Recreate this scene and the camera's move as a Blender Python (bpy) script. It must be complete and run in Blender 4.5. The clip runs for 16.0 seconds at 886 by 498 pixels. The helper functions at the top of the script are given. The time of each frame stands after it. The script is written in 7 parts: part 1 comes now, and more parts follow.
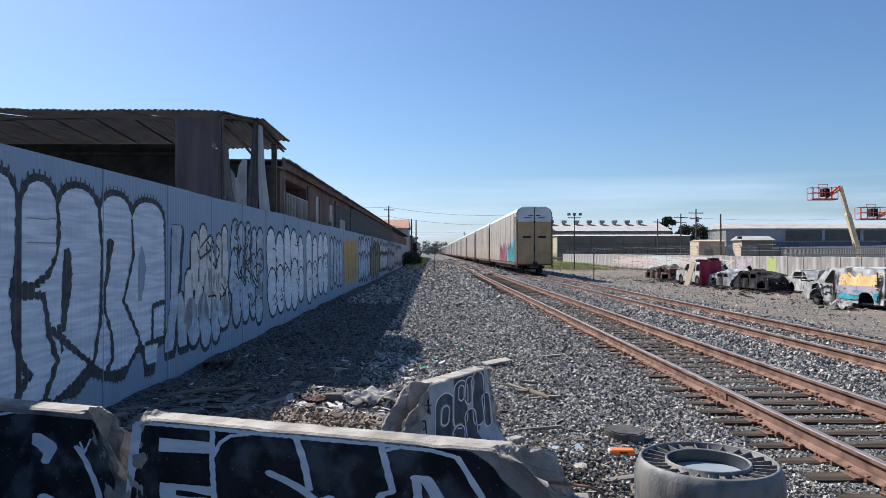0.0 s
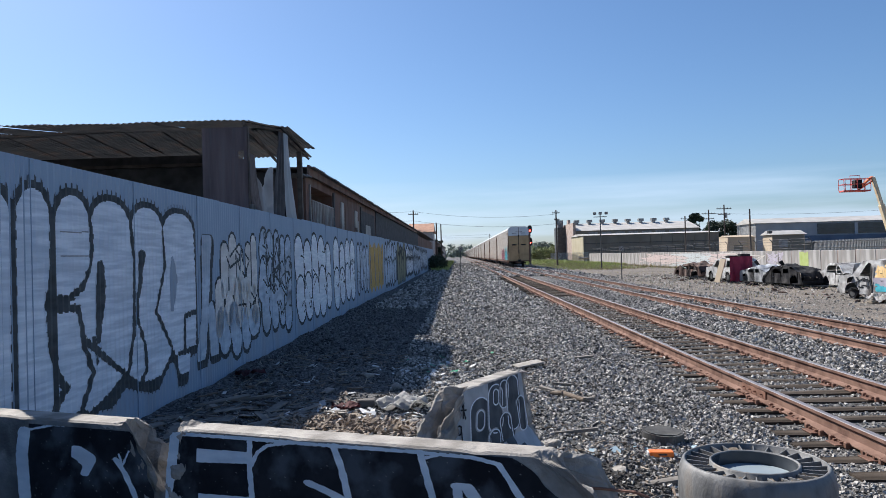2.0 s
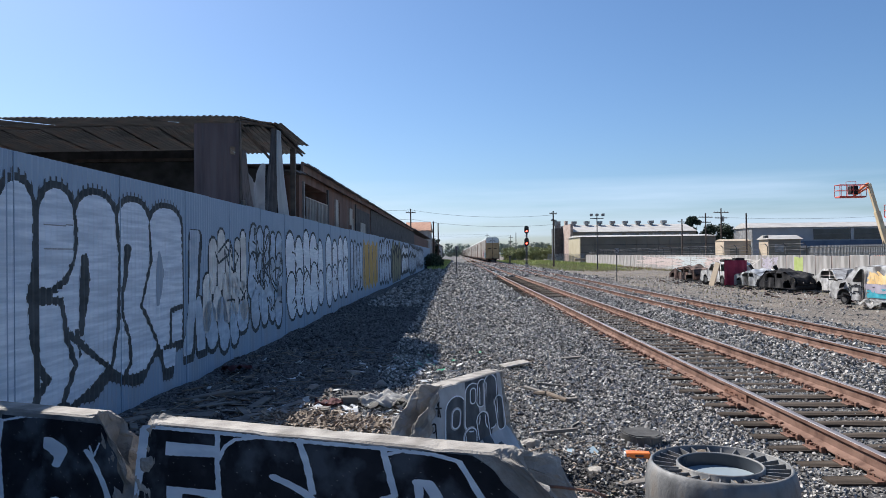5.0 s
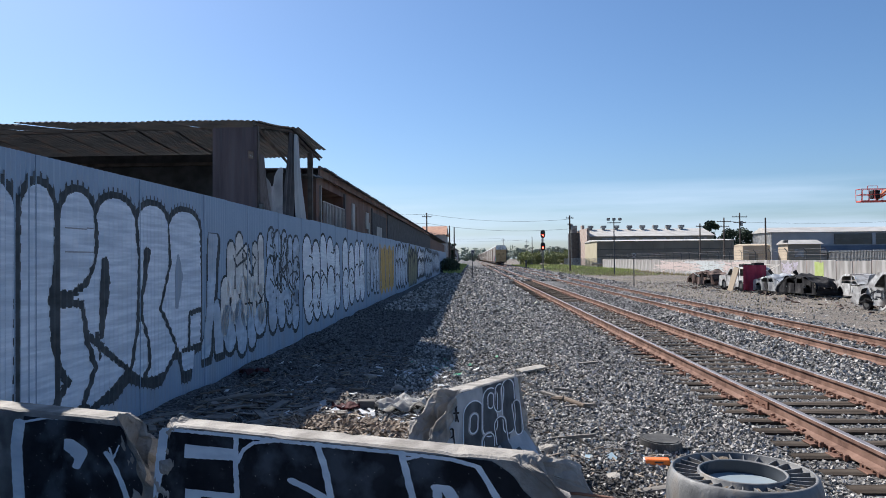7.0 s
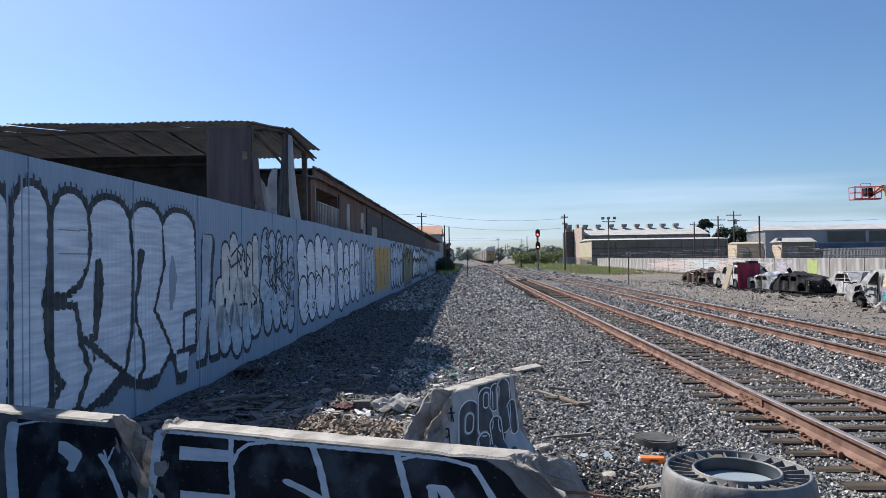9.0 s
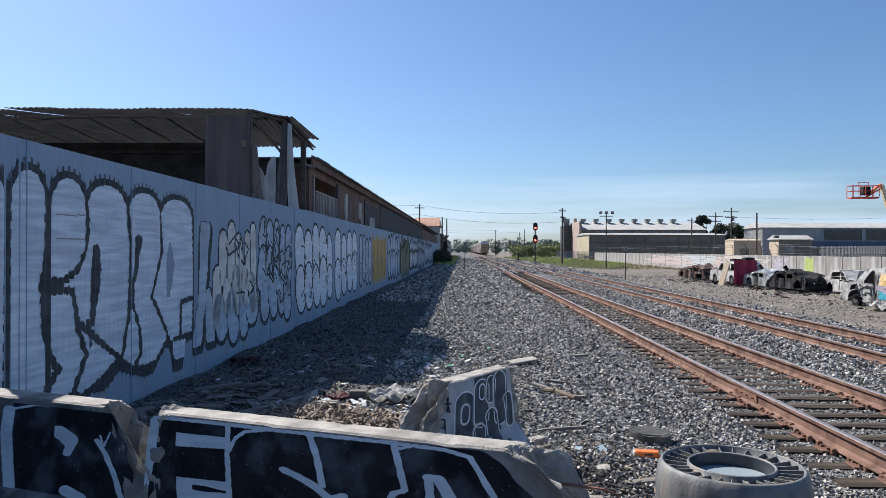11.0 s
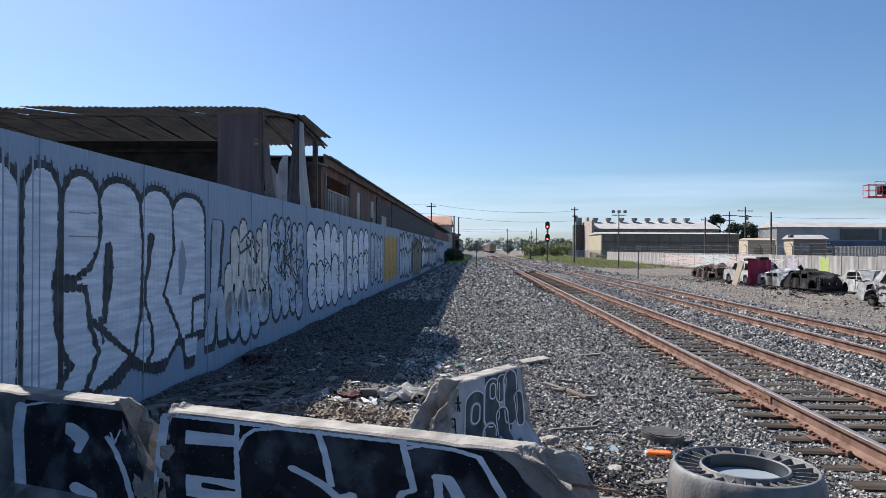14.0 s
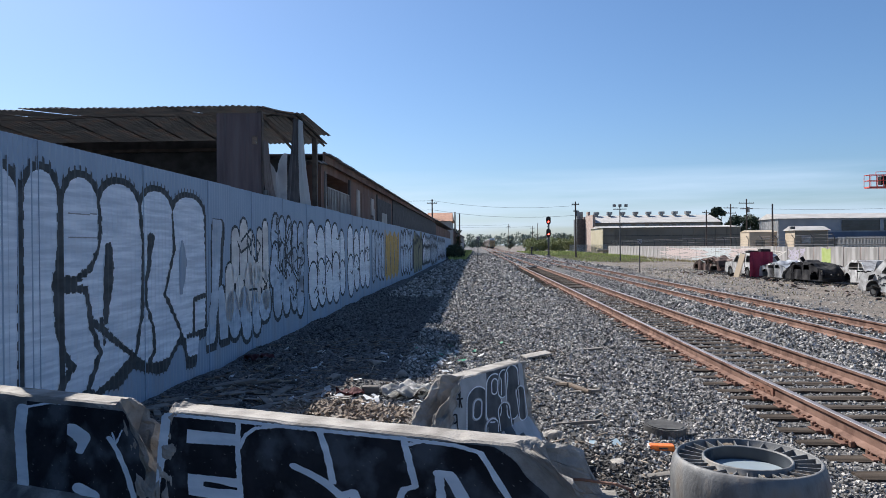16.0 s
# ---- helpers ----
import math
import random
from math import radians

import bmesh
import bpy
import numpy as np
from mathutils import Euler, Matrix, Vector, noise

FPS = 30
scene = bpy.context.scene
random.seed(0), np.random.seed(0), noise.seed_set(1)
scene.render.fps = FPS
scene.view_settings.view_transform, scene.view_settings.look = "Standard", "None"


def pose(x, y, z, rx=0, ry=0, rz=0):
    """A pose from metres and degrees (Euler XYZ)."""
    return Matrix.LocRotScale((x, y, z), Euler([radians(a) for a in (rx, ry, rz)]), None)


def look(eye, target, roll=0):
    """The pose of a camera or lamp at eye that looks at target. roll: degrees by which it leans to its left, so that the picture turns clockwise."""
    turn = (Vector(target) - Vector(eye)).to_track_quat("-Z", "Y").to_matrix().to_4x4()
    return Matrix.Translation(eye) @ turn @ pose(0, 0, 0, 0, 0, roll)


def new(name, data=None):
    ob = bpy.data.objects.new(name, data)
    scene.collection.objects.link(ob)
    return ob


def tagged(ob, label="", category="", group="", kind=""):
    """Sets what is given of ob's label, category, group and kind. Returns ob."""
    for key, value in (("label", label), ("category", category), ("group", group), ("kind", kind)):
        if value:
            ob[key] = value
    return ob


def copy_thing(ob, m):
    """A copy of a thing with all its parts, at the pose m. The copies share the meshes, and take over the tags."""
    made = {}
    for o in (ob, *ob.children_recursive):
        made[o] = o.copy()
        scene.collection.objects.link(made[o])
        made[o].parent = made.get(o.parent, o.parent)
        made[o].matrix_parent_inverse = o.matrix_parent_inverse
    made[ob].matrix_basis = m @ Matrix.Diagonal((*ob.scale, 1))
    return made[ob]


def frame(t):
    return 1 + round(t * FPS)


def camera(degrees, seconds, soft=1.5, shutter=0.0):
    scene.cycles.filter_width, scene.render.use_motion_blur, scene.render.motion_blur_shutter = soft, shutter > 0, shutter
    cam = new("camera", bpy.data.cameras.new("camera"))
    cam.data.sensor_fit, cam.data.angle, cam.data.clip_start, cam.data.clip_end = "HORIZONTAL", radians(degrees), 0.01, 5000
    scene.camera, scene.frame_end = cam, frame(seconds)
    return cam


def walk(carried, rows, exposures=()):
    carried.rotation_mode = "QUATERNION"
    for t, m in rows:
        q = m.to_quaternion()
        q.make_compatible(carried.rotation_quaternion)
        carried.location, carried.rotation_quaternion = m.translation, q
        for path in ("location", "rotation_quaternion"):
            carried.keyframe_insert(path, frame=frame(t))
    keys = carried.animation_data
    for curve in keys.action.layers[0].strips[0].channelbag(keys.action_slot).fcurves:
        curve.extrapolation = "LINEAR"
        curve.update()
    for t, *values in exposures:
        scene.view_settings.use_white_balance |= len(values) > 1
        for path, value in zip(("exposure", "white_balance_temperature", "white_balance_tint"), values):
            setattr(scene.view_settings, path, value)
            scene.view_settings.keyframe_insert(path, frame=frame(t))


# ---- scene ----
cam = camera(64.1, 16.0, soft=0.6)
PATH = [
    (0, (-0.426, -0.226, 1.81), (-0.397, 1.774, 1.819), -0.1),
    (0.5, (-0.438, -0.2, 1.81), (-0.431, 1.8, 1.823), -0.6),
    (1, (-0.453, -0.181, 1.811), (-0.46, 1.819, 1.822), -1.0),
    (1.5, (-0.462, -0.169, 1.807), (-0.485, 1.83, 1.821), -1.3),
    (2, (-0.47, -0.165, 1.81), (-0.512, 1.834, 1.829), -1.6),
    (2.5, (-0.473, -0.129, 1.813), (-0.525, 1.87, 1.834), -1.6),
    (3, (-0.374, -0.144, 1.807), (-0.423, 1.856, 1.825), -1.1),
    (3.5, (-0.254, -0.209, 1.807), (-0.289, 1.79, 1.822), -0.8),
    (4, (-0.273, -0.208, 1.811), (-0.295, 1.792, 1.826), -0.8),
    (6.5, (-0.344, -0.199, 1.81), (-0.417, 1.799, 1.834), -0.4),
    (7, (-0.334, -0.188, 1.808), (-0.414, 1.81, 1.836), -0.5),
    (7.5, (-0.334, -0.185, 1.806), (-0.413, 1.814, 1.833), -0.6),
    (8, (-0.331, -0.191, 1.806), (-0.407, 1.807, 1.829), -0.7),
    (8.5, (-0.329, -0.192, 1.809), (-0.399, 1.807, 1.832), -0.8),
    (9, (-0.33, -0.191, 1.81), (-0.396, 1.807, 1.837), -0.8),
    (11.5, (-0.344, -0.185, 1.804), (-0.404, 1.815, 1.805), 0.3),
    (12, (-0.341, -0.186, 1.805), (-0.405, 1.813, 1.806), 0.3),
    (12.5, (-0.342, -0.187, 1.803), (-0.411, 1.812, 1.804), 0.3),
    (13, (-0.344, -0.189, 1.806), (-0.42, 1.809, 1.808), 0.3),
    (13.5, (-0.342, -0.186, 1.805), (-0.426, 1.812, 1.81), 0.3),
    (14, (-0.334, -0.159, 1.803), (-0.426, 1.838, 1.803), 0.3),
    (14.5, (-0.319, -0.148, 1.801), (-0.421, 1.85, 1.792), 0.1),
    (15, (-0.326, -0.166, 1.797), (-0.433, 1.831, 1.783), -0.1),
    (15.5, (-0.329, -0.171, 1.797), (-0.432, 1.827, 1.783), -0.4),
    (16, (-0.32, -0.151, 1.799), (-0.416, 1.847, 1.789), -0.5),
]
walk(cam, [(t, look(eye, target, roll)) for t, eye, target, roll in PATH], [(0, 0.43, 5650, 8), (16, 0.43, 5650, 8)])

# ---- light ----
SUN = Vector((-0.73, 0.76, 1.0)).normalized()
EL, AZ = math.asin(SUN.z), math.atan2(SUN.x, SUN.y)
world = bpy.data.worlds.new("sky")
scene.world = world
world.use_nodes = True
wn, wl = world.node_tree.nodes, world.node_tree.links
bg = wn["Background"]
sky = wn.new("ShaderNodeTexSky")
sky.sky_type, sky.sun_disc = "NISHITA", False
sky.sun_elevation, sky.sun_rotation = EL, AZ
sky.air_density, sky.dust_density, sky.ozone_density = 1.0, 0.8, 5.0
# thin streaks of high cloud close to the horizon, all the way round
tc = wn.new("ShaderNodeTexCoord")
sep = wn.new("ShaderNodeSeparateXYZ")
wl.new(tc.outputs["Generated"], sep.inputs[0])
mp = wn.new("ShaderNodeMapping")
mp.inputs["Scale"].default_value = (1.2, 1.2, 16.0)
wl.new(tc.outputs["Generated"], mp.inputs[0])
cn = wn.new("ShaderNodeTexNoise")
cn.inputs["Scale"].default_value, cn.inputs["Detail"].default_value = 1.6, 6.0
wl.new(mp.outputs[0], cn.inputs[0])
band = wn.new("ShaderNodeValToRGB")
for p, v in ((0.0, 0.75), (0.045, 0.6), (0.085, 0.55), (0.105, 0.0)):
    e = band.color_ramp.elements.new(p) if p not in (0.0,) else band.color_ramp.elements[0]
    e.position, e.color = p, (v, v, v, 1)
band.color_ramp.elements[-1].color = (0, 0, 0, 1)
wl.new(sep.outputs["Z"], band.inputs[0])
cr = wn.new("ShaderNodeValToRGB")
cr.color_ramp.elements[0].position, cr.color_ramp.elements[1].position = 0.38, 0.62
wl.new(cn.outputs["Fac"], cr.inputs[0])
mul = wn.new("ShaderNodeMath")
mul.operation = "MULTIPLY"
wl.new(band.outputs[0], mul.inputs[0])
wl.new(cr.outputs[0], mul.inputs[1])
mix = wn.new("ShaderNodeMix")
mix.data_type = "RGBA"
mix.inputs[7].default_value = (7.4, 8.2, 9.2, 1)
wl.new(mul.outputs[0], mix.inputs[0])
wl.new(sky.outputs[0], mix.inputs[6])
wl.new(mix.outputs[2], bg.inputs[0])
bg.inputs[1].default_value = 0.081
sun = new("sun", bpy.data.lights.new("sun", "SUN"))
sun.data.energy, sun.data.angle, sun.data.color = 6.4, radians(0.53), (1.0, 0.87, 0.72)
sun.matrix_world = look(SUN * 60, (0, 0, 0))
scene.view_settings.exposure = 0.0

# ---- materials ----
def mat(name, c1, c2, scale=8.0, rough=0.8, metal=0.0, bump=0.25, fine=60.0, stain=None, amount=0.5, stretch=(1, 1, 1), spot=1.5, isl=0.0, skew=1.0, shine=0.5):
    """Two-scale noise between two base colours, a stain of its own shape, and fine relief."""
    m = bpy.data.materials.new(name)
    m.use_nodes = True
    n, l = m.node_tree.nodes, m.node_tree.links
    b = n["Principled BSDF"]
    b.inputs["Metallic"].default_value = metal
    b.inputs["Specular IOR Level"].default_value = shine
    co = n.new("ShaderNodeTexCoord")
    mp = n.new("ShaderNodeMapping")
    mp.inputs["Scale"].default_value = stretch
    l.new(co.outputs["Object"], mp.inputs[0])
    def nz(s, d=5.0):
        t = n.new("ShaderNodeTexNoise")
        t.inputs["Scale"].default_value, t.inputs["Detail"].default_value = s, d
        l.new(mp.outputs[0], t.inputs[0])
        return t.outputs["Fac"]
    def mixc(f, a, c):
        x = n.new("ShaderNodeMix")
        x.data_type = "RGBA"
        l.new(f, x.inputs[0])
        for s, v in ((6, a), (7, c)):
            if isinstance(v, tuple):
                x.inputs[s].default_value = (*v, 1)
            else:
                l.new(v, x.inputs[s])
        return x.outputs[2]
    def ramp(f, a, c):
        r = n.new("ShaderNodeMapRange")
        r.inputs[1].default_value, r.inputs[2].default_value = a, c
        l.new(f, r.inputs[0])
        return r.outputs[0]
    f = ramp(nz(scale), 0.35, 0.65)
    if isl:
        g = n.new("ShaderNodeNewGeometry")
        oi = n.new("ShaderNodeObjectInfo")
        ad = n.new("ShaderNodeMath")
        ad.operation = "ADD"
        l.new(g.outputs["Random Per Island"], ad.inputs[0])
        l.new(oi.outputs["Random"], ad.inputs[1])
        fr = n.new("ShaderNodeMath")
        fr.operation = "FRACT"
        l.new(ad.outputs[0], fr.inputs[0])
        pw = n.new("ShaderNodeMath")
        pw.operation, pw.inputs[1].default_value = "POWER", skew
        l.new(fr.outputs[0], pw.inputs[0])
        mm = n.new("ShaderNodeMix")
        mm.inputs[0].default_value = isl
        l.new(f, mm.inputs[2])
        l.new(pw.outputs[0], mm.inputs[3])
        f = mm.outputs[0]
    col = mixc(f, c1, c2)
    if stain:
        s = n.new("ShaderNodeMath")
        s.operation = "MULTIPLY"
        s.inputs[1].default_value = amount
        l.new(ramp(nz(spot, 8.0), 0.5, 0.66), s.inputs[0])
        col = mixc(s.outputs[0], col, stain)
    l.new(col, b.inputs["Base Color"])
    r = n.new("ShaderNodeMapRange")
    r.inputs[3].default_value, r.inputs[4].default_value = max(rough - 0.12, 0.05), min(rough + 0.12, 1)
    l.new(nz(fine * 0.5), r.inputs[0])
    l.new(r.outputs[0], b.inputs["Roughness"])
    if bump:
        bp = n.new("ShaderNodeBump")
        bp.inputs["Strength"].default_value, bp.inputs["Distance"].default_value = bump, 0.01
        l.new(nz(fine, 3.0), bp.inputs["Height"])
        l.new(bp.outputs[0], b.inputs["Normal"])
    return m


def glow(name, c, power):
    m = bpy.data.materials.new(name)
    m.use_nodes = True
    b = m.node_tree.nodes["Principled BSDF"]
    b.inputs["Base Color"].default_value = (*c, 1)
    b.inputs["Emission Color"].default_value = (*c, 1)
    b.inputs["Emission Strength"].default_value = power
    return m


def gravel_mat(name, dark, light, dirt, size, patch=0.5):
    """Broken stone that is too small or far for pieces of its own: cells of several greys with relief, over dirt."""
    m = bpy.data.materials.new(name)
    m.use_nodes = True
    n, l = m.node_tree.nodes, m.node_tree.links
    b = n["Principled BSDF"]
    b.inputs["Roughness"].default_value = 0.9
    co = n.new("ShaderNodeTexCoord")
    v = n.new("ShaderNodeTexVoronoi")
    v.inputs["Scale"].default_value = 1 / size
    l.new(co.outputs["Object"], v.inputs[0])
    sp = n.new("ShaderNodeSeparateColor")
    l.new(v.outputs["Color"], sp.inputs[0])
    a = n.new("ShaderNodeMix")
    a.data_type = "RGBA"
    a.inputs[6].default_value, a.inputs[7].default_value = (*dark, 1), (*light, 1)
    p = n.new("ShaderNodeMath")
    p.operation, p.inputs[1].default_value = "POWER", 1.7
    l.new(sp.outputs[0], p.inputs[0])
    l.new(p.outputs[0], a.inputs[0])
    t = n.new("ShaderNodeTexNoise")
    t.inputs["Scale"].default_value, t.inputs["Detail"].default_value = 0.55, 8
    l.new(co.outputs["Object"], t.inputs[0])
    r = n.new("ShaderNodeMapRange")
    r.inputs[1].default_value, r.inputs[2].default_value, r.inputs[4].default_value = 0.42, 0.62, patch
    l.new(t.outputs["Fac"], r.inputs[0])
    d = n.new("ShaderNodeMix")
    d.data_type = "RGBA"
    d.inputs[7].default_value = (*dirt, 1)
    l.new(r.outputs[0], d.inputs[0])
    l.new(a.outputs[2], d.inputs[6])
    l.new(d.outputs[2], b.inputs["Base Color"])
    bp = n.new("ShaderNodeBump")
    bp.invert = True
    bp.inputs["Strength"].default_value, bp.inputs["Distance"].default_value = 0.9, size * 0.6
    l.new(v.outputs["Distance"], bp.inputs["Height"])
    l.new(bp.outputs[0], b.inputs["Normal"])
    return m


GROUND = gravel_mat("gravel ground", (0.01, 0.01, 0.011), (0.22, 0.215, 0.21), (0.06, 0.054, 0.048), 0.03, 0.45)
YARD_DIRT = gravel_mat("dry yard dirt", (0.045, 0.039, 0.033), (0.26, 0.227, 0.19), (0.2, 0.166, 0.128), 0.045, 0.85)
STONE = mat("ballast stone", (0.04, 0.039, 0.037), (0.6, 0.57, 0.53), 30, 0.9, bump=0.7, isl=0.85, skew=1.45, shine=0.2)
STONE_B = mat("dusty stone", (0.04, 0.039, 0.037), (0.64, 0.61, 0.565), 30, 0.9, bump=0.7, isl=0.85, skew=1.4, shine=0.2)
# Fine fence-side gravel, coloured darker to carry the shade it lies in.
SHADE_GRAVEL = mat("fine gravel darkened for shade", (0.025, 0.025, 0.026), (0.33, 0.32, 0.31), 30, 0.95, bump=0.5, isl=0.7, skew=2.0, shine=0.15)
RUST = mat("rusted steel", (0.15, 0.075, 0.05), (0.27, 0.145, 0.1), 6, 0.75, 0.2, 0.3, 90, (0.09, 0.045, 0.03), 0.6, spot=3)
RAIL_SIDE = mat("rail side rust", (0.125, 0.073, 0.054), (0.225, 0.14, 0.107), 3, 0.85, 0, 0.3, 60, (0.075, 0.04, 0.03), 0.75, spot=4, shine=0.2)
RAIL_TOP = mat("worn rail head", (0.26, 0.225, 0.21), (0.44, 0.41, 0.4), 3, 0.5, 0.7, 0.08, 40, (0.13, 0.085, 0.07), 0.7, stretch=(6, 0.5, 1), spot=3)
TIE = mat("weathered tie timber", (0.022, 0.017, 0.013), (0.075, 0.06, 0.047), 5, 0.95, 0, 0.8, 25, (0.12, 0.1, 0.082), 0.5, stretch=(0.25, 2.2, 2.2), spot=3, isl=0.4, shine=0.12)
PANEL = mat("grey painted steel", (0.25, 0.335, 0.45), (0.305, 0.395, 0.51), 1.2, 0.55, 0, 0.08, 40, (0.27, 0.29, 0.33), 0.5, stretch=(1, 1, 0.35), shine=0.4)
WHITE = mat("white spray paint", (0.62, 0.69, 0.76), (0.85, 0.895, 0.94), 6, 0.6, 0, 0.06, 30, (0.52, 0.56, 0.62), 0.5, stretch=(1, 0.35, 3.0))
BLACK = mat("black spray paint", (0.008, 0.009, 0.013), (0.024, 0.026, 0.032), 6, 0.8, 0, 0.15, 40, (0.13, 0.145, 0.165), 0.55, spot=5)
BLACK.node_tree.nodes["Principled BSDF"].inputs["Specular IOR Level"].default_value = 0.25
GREYP = mat("grey spray paint", (0.2, 0.22, 0.25), (0.3, 0.32, 0.35), 8, 0.6, 0, 0.05)
CHARC = mat("faded black spray paint", (0.022, 0.027, 0.028), (0.05, 0.056, 0.057), 6, 0.6, 0, 0.1)
GRIMY_SHADE = mat("grimy concrete darkened for shade", (0.1, 0.098, 0.095), (0.27, 0.26, 0.25), 4, 0.9, 0, 0.7, 60, (0.38, 0.37, 0.35), 0.6, spot=6)
YELLOW = mat("yellow spray paint", (0.42, 0.27, 0.06), (0.54, 0.36, 0.1), 5, 0.6, 0, 0.05, 40, (0.35, 0.26, 0.08), 0.5)
CONC = mat("weathered concrete", (0.25, 0.23, 0.205), (0.4, 0.37, 0.33), 7, 0.9, 0, 0.6, 70, (0.15, 0.135, 0.115), 0.7, spot=4)
DARKWOOD = mat("flat dark cladding", (0.04, 0.04, 0.043), (0.08, 0.078, 0.08), 3, 0.85, 0, 0.3, 30)
RUSTWALL = mat("rusted corrugated wall", (0.1, 0.058, 0.045), (0.19, 0.11, 0.085), 1.3, 0.85, 0.1, 0.2, 20, (0.2, 0.17, 0.14), 0.5, stretch=(1, 1.5, 0.3), spot=1.0)
ROOFM = mat("old corrugated roof", (0.102, 0.108, 0.117), (0.168, 0.171, 0.177), 1.5, 0.7, 0.2, 0.2, 30, (0.16, 0.09, 0.06), 0.5)

# ---- mesh helpers ----
def part(name, bm, material, parent=None, label="", smooth=False):
    me = bpy.data.meshes.new(name)
    bm.to_mesh(me)
    bm.free()
    return link(name, me, material, parent, label, smooth)


def link(name, me, material, parent=None, label="", smooth=False):
    if material and not me.materials:
        me.materials.append(material)
    if smooth:
        me.shade_smooth()
    ob = new(name, me)
    if parent:
        ob.parent = parent
    if label:
        ob["label"] = label
    return ob


def thing(name, label, category, group="", kind="", at=None):
    ob = new(name)
    if at is not None:
        ob.matrix_basis = at
    return tagged(ob, label, category, group, kind)


def box(bm, x0, x1, y0, y1, z0, z1, bevel=0.0, m=None):
    r = bmesh.ops.create_cube(bm, size=1.0, matrix=Matrix.Translation(((x0 + x1) / 2, (y0 + y1) / 2, (z0 + z1) / 2)) @ Matrix.Diagonal((x1 - x0, y1 - y0, z1 - z0, 1)))
    vs = r["verts"]
    if bevel:
        es = list({e for v in vs for e in v.link_edges})
        vs = list({v for f in bmesh.ops.bevel(bm, geom=es, offset=bevel, segments=1, affect="EDGES")["faces"] for v in f.verts} | {v for v in vs if v.is_valid})
    if m is not None:
        bmesh.ops.transform(bm, matrix=m, verts=vs)
    return vs


def boxes(*dims, bevel=0.0, m=None):
    bm = bmesh.new()
    for d in dims:
        box(bm, *d, bevel=bevel, m=m)
    return bm


def rod(bm, a, b, r0, r1=None, seg=8):
    a, b = Vector(a), Vector(b)
    d = b - a
    q = d.to_track_quat("Z", "Y").to_matrix().to_4x4()
    bmesh.ops.create_cone(bm, cap_ends=True, segments=seg, radius1=r0, radius2=r0 if r1 is None else r1, depth=d.length, matrix=Matrix.Translation((a + b) / 2) @ q)
    return bm


def rods(r, *pairs, seg=6):
    bm = bmesh.new()
    for a, b in pairs:
        rod(bm, a, b, r, seg=seg)
    return bm


def extrude(profile, along, m=None, closed=True):
    """A profile of (u, v) run along a list of matrices' z-planes: points are (u, v, 0) in each."""
    bm = bmesh.new()
    rings = [[bm.verts.new(k @ Vector((u, v, 0))) for u, v in profile] for k in along]
    n = len(profile)
    for a, b in zip(rings, rings[1:]):
        for i in range(n if closed else n - 1):
            bm.faces.new((a[i], a[(i + 1) % n], b[(i + 1) % n], b[i]))
    if closed:
        bm.faces.new(rings[0][::-1])
        bm.faces.new(rings[-1])
    bmesh.ops.recalc_face_normals(bm, faces=bm.faces)
    if m is not None:
        bm.transform(m)
    return bm


def raw(name, verts, faces, material, parent=None, label="", smooth=False):
    me = bpy.data.meshes.new(name)
    me.from_pydata([tuple(v) for v in verts] if not isinstance(verts, np.ndarray) else verts.tolist(), [], faces if isinstance(faces, list) else faces.tolist())
    return link(name, me, material, parent, label, smooth)


def rough_up(bm, amount, size, seed=0):
    for v in bm.verts:
        n = noise.noise_vector(v.co / size + Vector((seed, seed * 1.7, 0)))
        v.co += n * amount
    return bm

# ---- ground, tracks and fence wall ----
GX = [-400, -4.2, -2.3, -1.0, 0.5, 2.4, 2.7, 5.7, 6.0, 6.3, 9.4, 10.3, 12.8, 14.5, 800]
GZ = [0.05, 0.05, -0.03, -0.09, -0.16, -0.225, -0.228, -0.228, -0.2, -0.21, -0.21, -0.32, -0.55, -0.6, -0.6]


def ground_z(x, y):
    return float(np.interp(x, GX, GZ))


def bumpy(x, y):
    z = np.interp(x, GX, GZ)
    k = np.clip((2.3 - x) / 1.5, 0.12, 1) * np.where(x > 9.5, 4, 1)
    return z + k * (0.035 * np.sin(1.3 * x + 0.7 * y) * np.sin(0.9 * y - 0.4 * x) + 0.02 * np.sin(3.1 * x + 1.0) * np.sin(2.7 * y + 2 * np.sin(x)) + 0.012 * np.sin(7.3 * x + 4 * np.sin(2 * y)) * np.sin(6.1 * y + x))


def sheet():
    xs = np.concatenate([-np.geomspace(3000, 7, 26), np.arange(-6, 12, 0.14), np.geomspace(12.3, 3000, 40)])
    ys = np.concatenate([-np.geomspace(600, 5, 12), np.arange(-4, 24, 0.16), np.geomspace(24.3, 4500, 70)])
    X, Y = np.meshgrid(xs, ys)
    Z = bumpy(X, Y)
    v = np.stack([X.ravel(), Y.ravel(), Z.ravel()], 1)
    w, h = len(xs), len(ys)
    i = (np.arange(h - 1)[:, None] * w + np.arange(w - 1)[None]).ravel()
    f = np.stack([i, i + 1, i + 1 + w, i + w], 1)
    gr = raw("ground", v, f, GROUND, smooth=True)
    gr.data.materials.append(YARD_DIRT)
    for p in gr.data.polygons:
        c = p.center
        p.material_index = int(c.x > 11.2 + 0.5 * math.sin(c.y * 0.7) + 0.3 * math.sin(c.y * 2.3))
    tagged(gr, "gravel and dirt ground of a rail corridor", "ground", kind="structure")


sheet()


